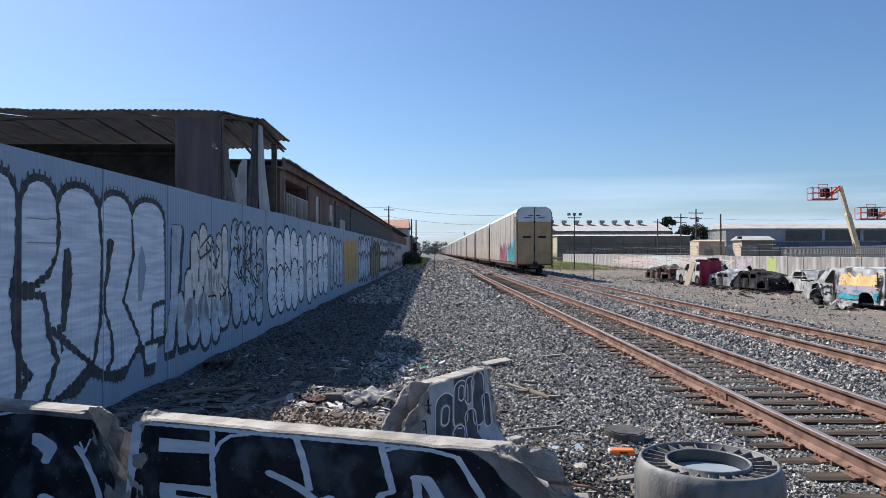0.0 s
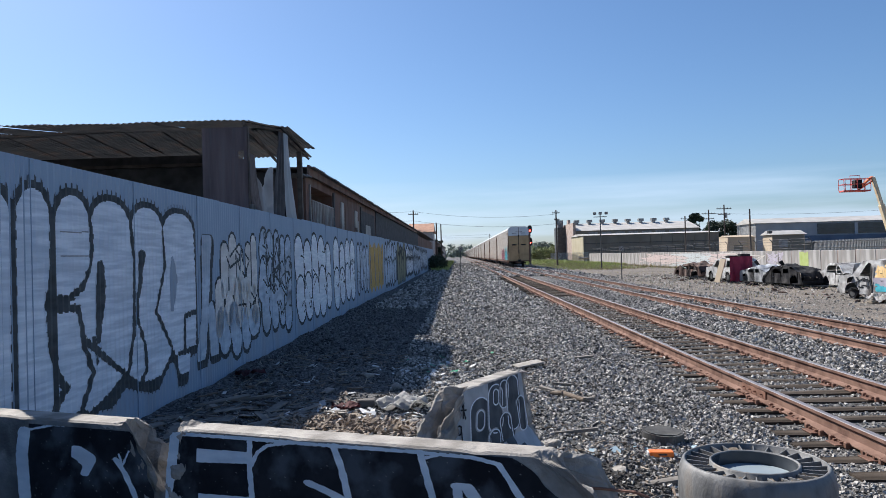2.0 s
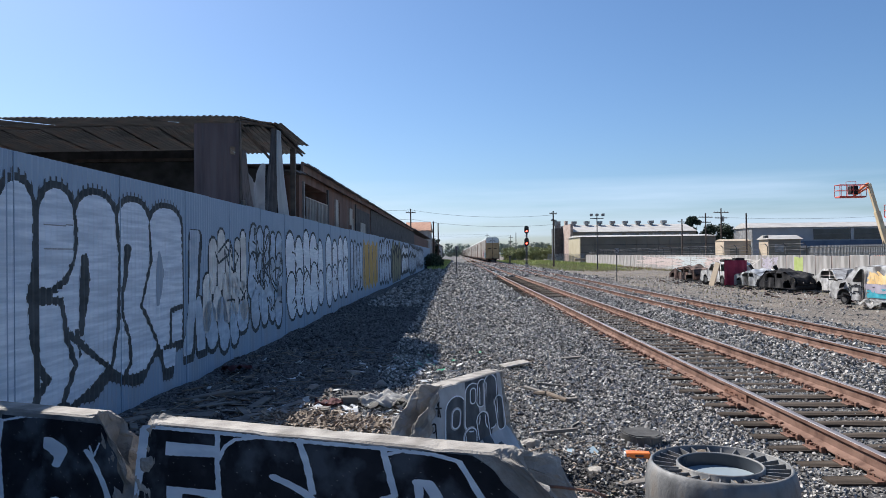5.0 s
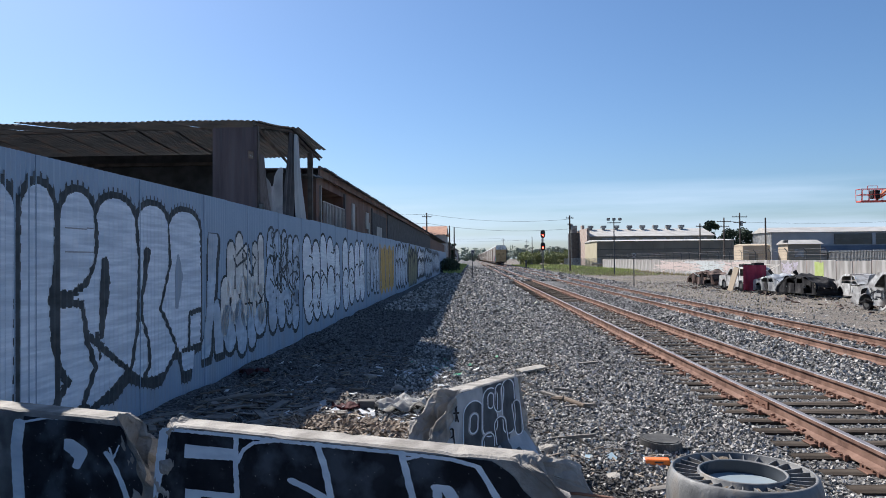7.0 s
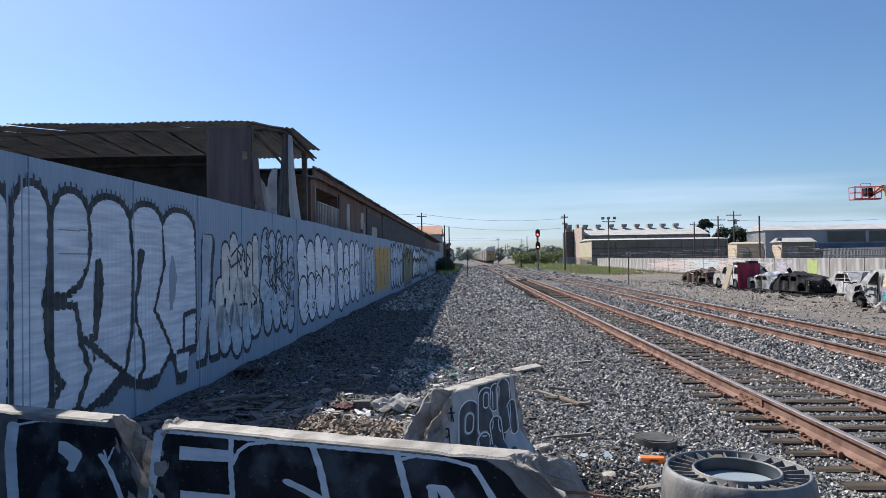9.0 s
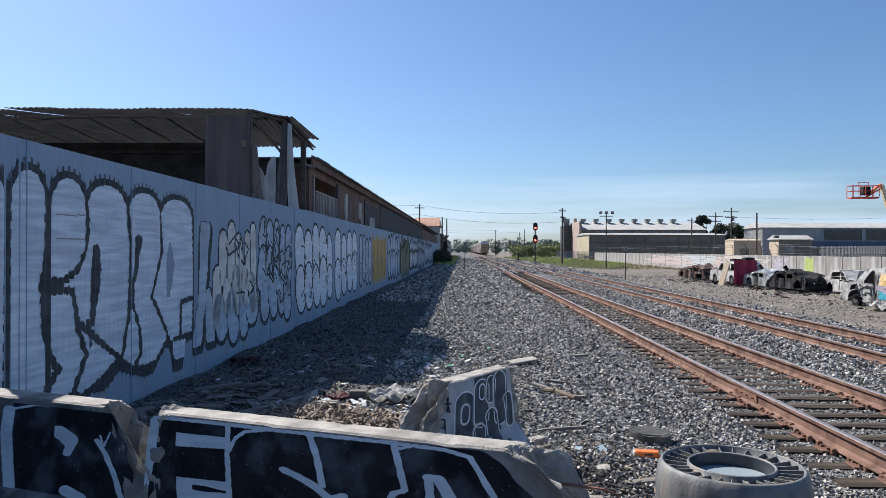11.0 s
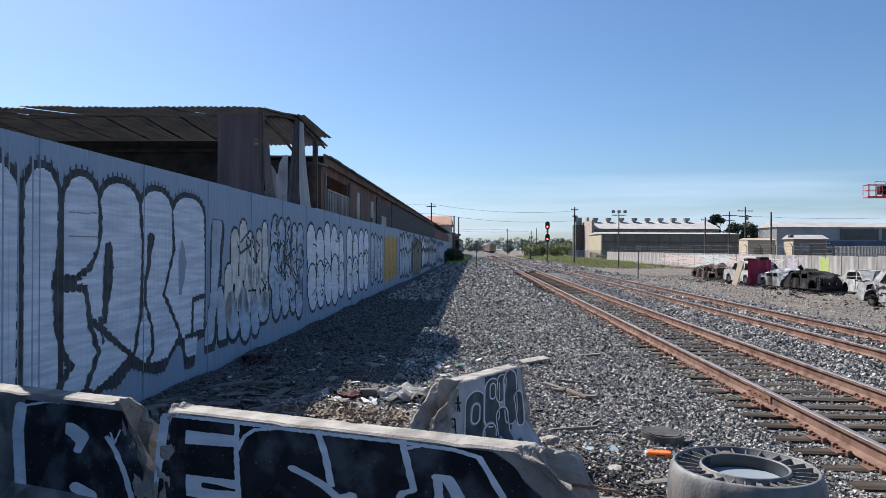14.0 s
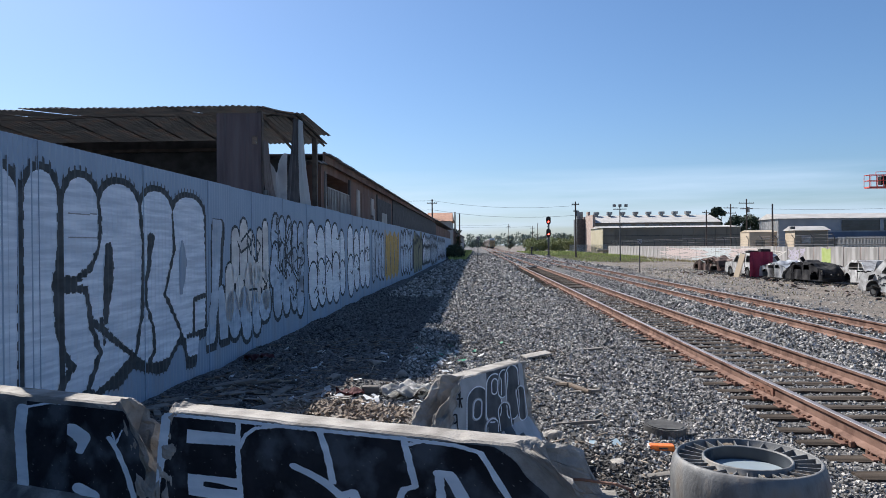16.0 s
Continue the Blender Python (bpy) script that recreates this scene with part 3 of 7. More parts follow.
bubbles(69.0, 84.0, 8, 0.5, 2.4, 56, DIM, 0, 0.2, 0.2, 0.2, 10, 1)

# ---- train ----
CAR_SIDE = mat("weathered pale rack panel", (0.3, 0.265, 0.23), (0.46, 0.415, 0.365), 1.0, 0.65, 0.1, 0.1, 20, (0.2, 0.12, 0.085), 0.65, stretch=(1, 1, 0.4), spot=1.2, isl=0.3)
CAR_END = mat("tan painted end door", (0.42, 0.28, 0.13), (0.5, 0.34, 0.17), 1.0, 0.55, 0, 0.06, 20, (0.3, 0.2, 0.1), 0.4)
CAR_TOP = mat("white end cap", (0.62, 0.63, 0.64), (0.72, 0.73, 0.74), 1.0, 0.5, 0, 0.05)
CAR_ROOF = mat("galvanised car roof", (0.45, 0.45, 0.44), (0.6, 0.6, 0.58), 0.8, 0.5, 0.4, 0.05)
CAR_FRAME = mat("brown car frame", (0.1, 0.055, 0.035), (0.17, 0.09, 0.06), 1.5, 0.7, 0, 0.1)
CAR_DARK = mat("dark running gear", (0.02, 0.018, 0.016), (0.045, 0.04, 0.036), 3, 0.8, 0.2, 0.1)
TEAL = mat("teal spray paint", (0.03, 0.25, 0.33), (0.08, 0.42, 0.5), 3, 0.6, 0, 0.05)
MAROON = mat("maroon spray paint", (0.25, 0.05, 0.1), (0.4, 0.12, 0.18), 3, 0.6, 0, 0.05)


def rack_car():
    """A closed car carrier, its trailing end at the origin, standing on z = 0."""
    car = thing("rail_car", "closed car carrier with pale panelled sides and tan end doors", "rail car", "cars of the train")
    w, L, z0, z1 = 1.45, 27.0, 0.95, 5.05
    n = 12
    bm = bmesh.new()
    pl = L / n
    rows = 9
    for r in range(rows):
        a, b = z0 + r * (z1 - z0) / rows, z0 + (r + 1) * (z1 - z0) / rows
        box(bm, -0.03, 0.0, 0.05, pl - 0.05, a + 0.02, b - 0.02)
        box(bm, -0.018, 0.012, 0.05, pl - 0.05, b - 0.02, b + 0.02)
    me = bpy.data.meshes.new("side_panel")
    bm.to_mesh(me)
    bm.free()
    me.materials.append(CAR_SIDE)
    pb = bpy.data.meshes.new("side_post")
    b2 = boxes((-0.04, 0.022, -0.03, 0.03, z0 - 0.1, z1 + 0.05))
    b2.to_mesh(pb)
    b2.free()
    pb.materials.append(CAR_SIDE)
    for s in (-1, 1):
        for k in range(n):
            p = link("side_panel", me, None, car)
            p.matrix_basis = pose(s * w, k * pl if s > 0 else (k + 1) * pl, 0, 0, 0, 0 if s > 0 else 180)
        for k in range(n + 1):
            p = link("side_post", pb, None, car)
            p.matrix_basis = pose(s * w, k * pl, 0, 0, 0, 0 if s > 0 else 180)
    prof = [(-w, z1), (-w * 0.93, 5.32), (-w * 0.66, 5.54), (w * 0.66, 5.54), (w * 0.93, 5.32), (w, z1)]
    bm = bmesh.new()
    for y0, y1 in [(k * pl + 0.01, (k + 1) * pl - 0.01) for k in range(n)]:
        rings = [[bm.verts.new((x, y, z)) for x, z in prof] for y in (y0, y1)]
        for i in range(5):
            bm.faces.new((rings[0][i], rings[0][i + 1], rings[1][i + 1], rings[1][i]))
        bm.faces.new(rings[0][::-1])
        bm.faces.new(rings[1])
    part("roof", bm, CAR_ROOF, car)
    for e, y in ((0, -0.03), (1, L + 0.03)):
        for s in (-1, 1):
            bm = boxes((min(s * 0.03, s * (w - 0.06)), max(s * 0.03, s * (w - 0.06)), y - 0.03, y + 0.03, 0.85, 4.28), bevel=0.01)
            d = part("end_door", bm, CAR_END, car, "tan painted end door")
            bm = boxes((min(s * 0.3, s * 0.95), max(s * 0.3, s * 0.95), y - 0.05 + e * 0.1 - 0.01, y - 0.04 + e * 0.1 + 0.01, 2.95, 3.13))
            part("vent_slot", bm, CAR_DARK, d, "dark slotted vent")
            pr = [(s * 0.03, 4.3), (s * 0.03, 5.5), (s * 0.85, 5.5), (s * 1.2, 5.3), (s * (w - 0.04), 4.9), (s * (w - 0.04), 4.3)]
            bm = bmesh.new()
            rings = [[bm.verts.new((x, y + o, z)) for x, z in pr] for o in (-0.03, 0.03)]
            for i in range(6):
                bm.faces.new((rings[0][i], rings[0][(i + 1) % 6], rings[1][(i + 1) % 6], rings[1][i]))
            bm.faces.new(rings[0])
            bm.faces.new(rings[1][::-1])
            bmesh.ops.recalc_face_normals(bm, faces=bm.faces)
            cap = part("end_cap", bm, CAR_TOP, car, "white painted end cap")
            bm = boxes((min(s * 0.12, s * 0.5), max(s * 0.12, s * 0.5), y - 0.045, y + 0.045, 4.78, 4.84), (min(s * 0.3, s * 0.85), max(s * 0.3, s * 0.85), y - 0.045, y + 0.045, 4.6, 4.66))
            part("lettering", bm, CAR_DARK, cap, "small dark line of lettering")
        bm = boxes((-0.03, 0.03, y - 0.07, y + 0.07, 0.8, 5.5))
        box(bm, -0.07, 0.07, y - 0.09, y + 0.09, 4.2, 4.36)
        box(bm, -0.06, 0.06, y - 0.1, y + 0.1, 1.8, 2.3)
        part("door_post", bm, CAR_DARK, car, "dark locking post between the end doors")
        for s in (-1, 1):
            a = s * (w - 0.02)
            bm = boxes((a - 0.05, a + 0.05, y - 0.05, y + 0.05, 0.6, 4.5))
            part("corner_post", bm, CAR_FRAME, car, "brown corner post")
            yy = 0.12 if e == 0 else L - 0.12
            bm = rods(0.022, *[((a + s * 0.12, yy + d, 0.45), (a + s * 0.12, yy + d, 4.7)) for d in (0.0, 0.42)], *[((a + s * 0.12, yy, z), (a + s * 0.12, yy + 0.42, z)) for z in np.arange(0.6, 4.6, 0.38)])
            box(bm, min(a, a + s * 0.14), max(a, a + s * 0.14), yy, yy + 0.05, 4.6, 4.68)
            box(bm, min(a, a + s * 0.14), max(a, a + s * 0.14), yy, yy + 0.05, 0.5, 0.58)
            part("ladder", bm, CAR_FRAME, car, "brown steel side ladder")
    bm = boxes((-w + 0.02, w - 0.02, 0, L, 0.72, 0.94), (-0.35, 0.35, -0.1, L + 0.1, 0.5, 0.72))
    for s in (-1, 1):
        box(bm, s * 1.1 - 0.12, s * 1.1 + 0.12, 5.5, L - 5.5, 0.42, 0.75)
    part("underframe", bm, CAR_FRAME, car, "brown steel underframe")
    for y in (-0.45, L + 0.45):
        bm = boxes((-0.12, 0.12, y - 0.45, y + 0.45, 0.72, 0.95), (-0.17, 0.17, y - 0.25, y + 0.2, 0.68, 1.0))
        rod(bm, (0.25, y, 0.8), (0.3, y - 0.1, 0.3), 0.03)
        part("coupler", bm, CAR_DARK, car, "dark steel coupler")
    for y in (2.6, L - 2.6):
        bm = bmesh.new()
        for s in (-1, 1):
            box(bm, s * 0.98 - 0.08, s * 0.98 + 0.08, y - 1.2, y + 1.2, 0.42, 0.62, 0.03)
        box(bm, -0.95, 0.95, y - 0.2, y + 0.2, 0.4, 0.7)
        tr = part("truck", bm, CAR_DARK, car, "dark cast truck frame")
        for d in (-0.86, 0.86):
            bm = bmesh.new()
            for s in (-1, 1):
                rod(bm, (s * 0.69, y + d, 0.42), (s * 0.82, y + d, 0.42), 0.42, seg=20)
                rod(bm, (s * 0.67, y + d, 0.42), (s * 0.7, y + d, 0.42), 0.445, seg=20)
            rod(bm, (-0.7, y + d, 0.42), (0.7, y + d, 0.42), 0.08)
            part("wheelset", bm, CAR_DARK, tr)
    return car


rack = rack_car()
# spray paint low on the side of the last car only
def car_paint(car):
    g = random.Random(5)
    for m, y0, y1, z1, lab in ((MAROON, 8.0, 15.0, 2.6, "faded maroon graffiti letters"), (TEAL, 1.2, 7.2, 2.9, "teal graffiti letters"), (BLACK, 1.4, 14.5, 2.7, "black graffiti outlines")):
        lines = []
        for k in range(int((y1 - y0) / 0.8)):
            a = y0 + 0.4 + k * 0.8
            lines += [[(a, 1.1), (a + g.uniform(-0.2, 0.3), g.uniform(1.8, z1)), (a + 0.4, g.uniform(1.2, z1)), (a + g.uniform(0.2, 0.5), 1.1)]]
        def mask(u, v, lines=lines, r=0.05 if m is BLACK else 0.2):
            d = np.full_like(u, 9.0)
            for p in lines:
                d = np.minimum(d, stroke(u, v, p, r))
            return d < 0
        raster(mask, y0, y1, 0.06, 1.0, 3.0, 0.05, lambda u, v, o=(0.032 if m is BLACK else 0.028): (-1.45 - o, u, v), "graffiti", m, car, lab)


cars = [rack] + [copy_thing(rack, pose(0, 0, 0)) for _ in range(23)]
car_paint(rack)


# ---- broken barriers and the drum in the foreground ----
DRUM = mat("scuffed grey plastic", (0.1, 0.1, 0.1), (0.25, 0.25, 0.245), 7, 0.55, 0, 0.3, 60, (0.15, 0.115, 0.08), 0.8, stretch=(1, 1, 0.45), spot=7)
# Recess walls and floors are coloured dark to stand for their shade.
DRUM_SHADE = mat("smooth recess plastic, shade in colour", (0.03, 0.036, 0.045), (0.06, 0.066, 0.075), 3, 0.3, 0, 0.04, 20)
# The pale colour stands in for sky reflected on the water.
PUDDLE = mat("standing water, sky reflection in colour", (0.26, 0.31, 0.35), (0.34, 0.39, 0.42), 2, 0.22, 0, 0.0, 20)
DIRT = mat("dry brown dirt", (0.08, 0.062, 0.046), (0.22, 0.18, 0.135), 12, 0.95, 0, 0.7, 60)
KRAIL = [(0.3, 0.0), (0.3, 0.07), (0.13, 0.3), (0.085, 0.82), (0.072, 0.83), (-0.072, 0.83), (-0.085, 0.82), (-0.13, 0.3), (-0.3, 0.07), (-0.3, 0.0)]


def barrier_mesh(length, seed, ends=(0.0, 0.0), chew=(0.06, 0.06), cuts=60):
    """A concrete road barrier along x with rough, broken ends: ends are how far each end slants away at the top."""
    bm = bmesh.new()
    rings = []
    prof = []
    for a, b in zip(KRAIL, KRAIL[1:]):
        k = 5 if abs(a[1] - b[1]) > 0.4 else 2
        prof += [(a[0] + (b[0] - a[0]) * i / k, a[1] + (b[1] - a[1]) * i / k) for i in range(k)]
    prof.append(KRAIL[-1])
    n = len(prof)
    for i in range(cuts + 1):
        u = 0.5 - 0.5 * math.cos(math.pi * i / cuts)
        ring = []
        for a, z in prof:
            t = z / 0.83
            lo, hi = ends[0] * t ** 3.0, length - ends[1] * t ** 3.0
            p = Vector((lo + (hi - lo) * u, a, z))
            k = max(0.0, 1 - min(u * length / 0.12, 9)) * chew[0] + max(0.0, 1 - min((1 - u) * length / 0.12, 9)) * chew[1]
            p += noise.noise_vector(p * 14 + Vector((seed, 0, 0))) * (0.0015 + k) + noise.noise_vector(p * 5 + Vector((0, seed, 0))) * k
            if z > 0.8:
                p.z -= max(0.0, noise.noise(p * 6 + Vector((seed * 3, 0, 0))) - 0.3) * 0.03
            ring.append(bm.verts.new(p))
        rings.append(ring)
    for a, b in zip(rings, rings[1:]):
        for i in range(n):
            bm.faces.new((a[i], a[(i + 1) % n], b[(i + 1) % n], b[i]))
    for r, s, k in ((rings[0], -1, chew[0]), (rings[-1], 1, chew[1])):
        mid = sum((v.co for v in r), Vector()) / n
        last = r
        for f in (0.8, 0.6, 0.4, 0.2):
            ring = []
            for v in r:
                p = v.co.lerp(Vector((v.co.x, mid.y, mid.z)), 1 - f)
                p.x += s * (1 - f) * k * 0.8
                ring.append(bm.verts.new(p + noise.noise_vector(p * 24 + Vector((seed, 3, 0))) * (0.004 + k * 0.5)))
            for i in range(n):
                bm.faces.new((last[i], last[(i + 1) % n], ring[(i + 1) % n], ring[i]))
            last = ring
        bm.faces.new(last)
    for x0, slant, k in ((0.0, ends[0], chew[0]), (length, ends[1], chew[1])):
        if k < 0.02:
            continue
        near = lambda v: abs(v.co.x - x0) < slant + 0.1 and abs(v.co.x - x0) < slant * (max(v.co.z, 0) / 0.83) ** 3.0 + 0.16
        es = [e for e in bm.edges if near(e.verts[0]) and near(e.verts[1])]
        bmesh.ops.subdivide_edges(bm, edges=es, cuts=2, use_grid_fill=True)
        for v in bm.verts:
            if near(v):
                fade = min(1.0, max(0.0, (slant * (max(v.co.z, 0) / 0.83) ** 3.0 + 0.16 - abs(v.co.x - x0)) / 0.1))
                v.co += (noise.noise_vector(v.co * 19 + Vector((seed, 7, 0))) * 0.022 + noise.noise_vector(v.co * 47 + Vector((seed, 2, 0))) * 0.012) * fade
    bmesh.ops.recalc_face_normals(bm, faces=bm.faces)
    return bm


def on_face(lift):
    """Points of a barrier's upper front face: u along it, v from 0 at the kink to 1 at the top edge."""
    return lambda u, v: (u, -(0.13 + (0.085 - 0.13) * v) - lift, 0.3 + 0.52 * v)


def face_paint(parent, mask, u0, u1, lift, material, name, label, v0=-0.02, v1=0.995, du=0.0035):
    return raster(mask, u0, u1, du, v0, v1, 0.005, on_face(lift), name, material, parent, label)


def barrier(label, length, seed, ends, chew, at):
    b = thing("concrete_barrier", label, "barrier", "broken road barriers", at=at)
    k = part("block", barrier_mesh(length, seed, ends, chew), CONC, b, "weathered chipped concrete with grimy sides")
    # Unbroken sides get the dark slot, which carries shade as well as dirt.
    k.data.materials.append(GRIMY_SHADE)
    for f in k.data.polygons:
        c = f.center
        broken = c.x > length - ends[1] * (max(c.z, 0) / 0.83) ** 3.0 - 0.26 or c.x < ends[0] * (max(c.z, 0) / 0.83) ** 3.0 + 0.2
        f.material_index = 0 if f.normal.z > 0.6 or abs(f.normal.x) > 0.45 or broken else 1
    return b


AXIS = math.degrees(math.atan2(-1.03, 2.89))
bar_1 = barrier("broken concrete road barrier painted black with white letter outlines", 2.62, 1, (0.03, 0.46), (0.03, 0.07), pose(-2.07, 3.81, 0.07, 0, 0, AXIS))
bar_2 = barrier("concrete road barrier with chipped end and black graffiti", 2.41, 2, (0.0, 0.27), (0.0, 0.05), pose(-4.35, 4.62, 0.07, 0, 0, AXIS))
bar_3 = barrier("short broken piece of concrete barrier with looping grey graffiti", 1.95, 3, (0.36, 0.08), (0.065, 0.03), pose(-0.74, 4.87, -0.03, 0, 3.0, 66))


def rag(u, v, s=1.0):
    return 0.012 * np.sin(u * 31 * s + 3 * np.sin(v * 9)) * np.sin(v * 37 * s + 2 * np.sin(u * 13)) + 0.008 * np.sin(u * 113 + v * 71 + 4 * np.sin(u * 7))


MARKS_1 = (
    ([(0.05, 0.93), (0.03, 0.54), (-0.02, 0.1)], 0.034), ([(0.05, 0.965), (0.54, 0.97), (0.9, 0.965), (1.49, 0.97), (1.78, 0.96), (1.9, 0.92), (2.0, 0.66), (2.1, 0.4)], 0.017),
    ([(0.54, 0.97), (0.545, 0.7), (0.56, 0.46), (0.58, 0.2)], 0.018), ([(0.555, 0.71), (0.59, 0.84), (0.65, 0.92), (0.78, 0.96)], 0.014),
    ([(0.9, 0.6), (0.99, 0.55), (1.08, 0.49), (1.18, 0.38), (1.25, 0.43), (1.28, 0.3)], 0.028), ([(1.04, 0.97), (1.09, 0.76), (1.13, 0.5)], 0.02),
    ([(1.51, 0.98), (1.54, 0.8), (1.58, 0.56), (1.52, 0.52), (1.49, 0.4)], 0.018), ([(1.53, 0.92), (1.6, 0.96)], 0.014), ([(1.7, 0.68), (1.715, 0.45)], 0.024), ([(1.7, 0.7), (1.75, 0.7), (1.86, 0.42)], 0.034))
MARKS_2 = (
    ([(1.33, 0.86), (1.32, 0.6), (1.38, 0.0)], 0.05), ([(1.34, 0.87), (1.55, 0.95), (1.8, 0.97)], 0.012), ([(2.06, 0.64), (2.13, 0.5), (2.21, 0.28), (2.28, 0.0)], 0.022),
    ([(2.08, 0.7), (2.11, 0.58), (2.15, 0.74)], 0.008), ([(1.85, 0.05), (1.95, 0.0)], 0.06))


def ebars(u, v):
    a = (u > 0.2) & (u < 0.54) & (v > 0.69 + 0.1 * (u - 0.2)) & (v < 0.83 + 0.03 * (u - 0.2))
    b = (u > 0.22 + 0.1 * np.clip(0.3 - v, 0, 1)) & (u < 0.58) & (v > 0.17) & (v < 0.38 + 0.06 * (u - 0.2)) & ~((u > 0.33) & (np.abs(v - 0.3) < 0.02 + 0.01 * np.sin(u * 20)))
    return a | b


def far_end(u, v, length, slant, margin):
    return u < length - slant * ((0.3 + 0.52 * np.clip(v, 0, 1)) / 0.83) ** 3.0 - margin + 0.012 * np.sin(v * 23)


# The same dark coat, dirt and shade together, on the upper front faces.
face_paint(bar_1, lambda u, v: far_end(u, v, 2.62, 0.46, 0.27) & (u > 0.05 * v) & (v < 0.97 + rag(u, v)), 0.0, 2.5, 0.0025, GRIMY_SHADE, "grime", "dark grimy stain on the concrete")
face_paint(bar_2, lambda u, v: far_end(u, v, 2.41, 0.27, 0.03) & (v < 0.97 + rag(u, v)), 0.0, 2.42, 0.0025, GRIMY_SHADE, "grime", "dark grimy stain on the concrete")
face_paint(bar_1, lambda u, v: far_end(u, v, 2.62, 0.46, 0.22) & (u > 0.04 * v - 0.005) & (rag(u, v, 2) < 0.0188), 0.0, 2.4, 0.004, BLACK, "black_paint", "flat black painted letters", v1=0.985)
face_paint(bar_1, lambda u, v: ebars(u, v) & (v > 0.5), 0.0, 0.7, 0.0062, WHITE, "letter_bar", "white painted bar of a letter")
face_paint(bar_1, lambda u, v: ebars(u, v) & (v < 0.5), 0.0, 0.7, 0.0062, WHITE, "letter_bar", "white painted bar of a letter")
for k, (pts, r) in enumerate(MARKS_1):
    us = [p[0] for p in pts]
    face_paint(bar_1, lambda u, v: (stroke(u, v, pts, r) + rag(u, v, 0.5) * 0.2 < 0), max(0.0, min(us) - 0.06), max(us) + 0.06, 0.0066 + 0.0004 * k, WHITE, "white_stroke", "white painted letter outline")
face_paint(bar_2, lambda u, v: (u > 1.36) & far_end(u, v, 2.41, 0.27, 0.03) & (v < 0.95) & (rag(u, v, 2) < 0.0185), 1.2, 2.42, 0.004, BLACK, "black_paint", "flat black painted letter")
face_paint(bar_2, lambda u, v: (np.minimum(seg(u, v, (1.76, 0.68), (1.84, 0.62), 0.07), seg(u, v, (1.84, 0.6), (1.83, 0.46), 0.07, 0.035)) < 0) & (seg(u, v, (1.755, 0.47), (1.765, 0.52), 0.045) > 0) & (u > 1.72), 1.6, 2.0, 0.0065, WHITE, "letter_eye", "white eye of a painted letter")
for k, (pts, r) in enumerate(MARKS_2):
    us = [p[0] for p in pts]
    face_paint(bar_2, lambda u, v: (stroke(u, v, pts, r) + rag(u, v, 0.5) * 0.2 < 0) & (v < 0.95) & far_end(u, v, 2.41, 0.27, 0.03), min(us) - 0.08, min(2.42, max(us) + 0.08), 0.0066 + 0.0004 * k, WHITE, "white_stroke", "white painted letter outline")

# looping letters on the short piece
LOOPS = (((0.68, -0.1), (0.74, 0.62), 0.2), ((1.06, 0.35), (1.1, 0.78), 0.16), ((1.28, 0.62), (1.32, 0.86), 0.1), ((1.5, 0.25), (1.52, 0.85), 0.15), ((0.98, -0.1), (1.0, 0.12), 0.13), ((1.32, -0.1), (1.28, 0.3), 0.13), ((0.72, 0.42), (0.74, 0.55), 0.075), ((1.1, 0.68), (1.11, 0.8), 0.06), ((1.74, 0.1), (1.7, 0.5), 0.1))


def loops(u, v, r0, r1):
    m = np.zeros_like(u, bool)
    for a, b, r in LOOPS:
        d = seg(u, v, a, b, r)
        m = (m & ~(np.abs(d) < 0.03)) | ((d > r0) & (d < r1))
    return m


PALE = mat("faded pale paint", (0.3, 0.325, 0.35), (0.44, 0.46, 0.485), 5, 0.7, 0, 0.15, 50, (0.3, 0.3, 0.3), 0.6, spot=3)
SLATE = mat("slate grey spray paint", (0.03, 0.04, 0.052), (0.075, 0.092, 0.11), 6, 0.7, 0, 0.1, 40, (0.13, 0.15, 0.17), 0.5, spot=5, shine=0.25)
inside = lambda u, v: (u > 0.2 + 0.28 * np.clip(v, 0, 1) ** 1.5 + 0.03 * np.sin(v * 31)) & (u < 1.86 - 0.06 * v)
face_paint(bar_3, inside, 0.0, 1.95, 0.004, PALE, "pale_paint", "faded pale base coat")
face_paint(bar_3, lambda u, v: inside(u, v) & (loops(u, v, -9, 0.0) | ((u > 0.95) & (u < 1.7) & (np.sin(u * 11 + 3 * v) + np.sin(7 * v - u * 4) > -0.2))), 0.2, 1.8, 0.0065, SLATE, "grey_paint", "slate grey letter shapes")
face_paint(bar_3, lambda u, v: inside(u, v) & loops(u, v, -0.008, 0.012), 0.2, 1.85, 0.0085, WHITE, "white_paint", "white looping outlines")
face_paint(bar_3, lambda u, v: inside(u, v) & (np.minimum(np.abs(seg(u, v, (0.31, 0.45), (0.31, 0.5), 0.035)) - 0.012, np.minimum(stroke(u, v, [(0.345, 0.5), (0.35, 0.3)], 0.01), np.minimum(np.minimum(stroke(u, v, [(0.4, 0.62), (0.43, 0.85)], 0.012), stroke(u, v, [(0.44, 0.6), (0.39, 0.86)], 0.012)), stroke(u, v, [(0.37, 0.74), (0.46, 0.72)], 0.012)))) < 0), 0.2, 0.6, 0.0085, BLACK, "black_tag", "small black scrawled tag")
# the same coat runs down over the flared foot
def on_foot(lift):
    return lambda u, v: (u, -(0.3 + (0.13 - 0.3) * v) - lift, 0.07 + 0.23 * v + lift * 0.7)


raster(lambda u, v: u > -1, 0.16, 1.9, 0.02, 0.05, 0.98, 0.1, on_foot(0.005), "pale_paint", PALE, bar_3, "faded pale base coat")
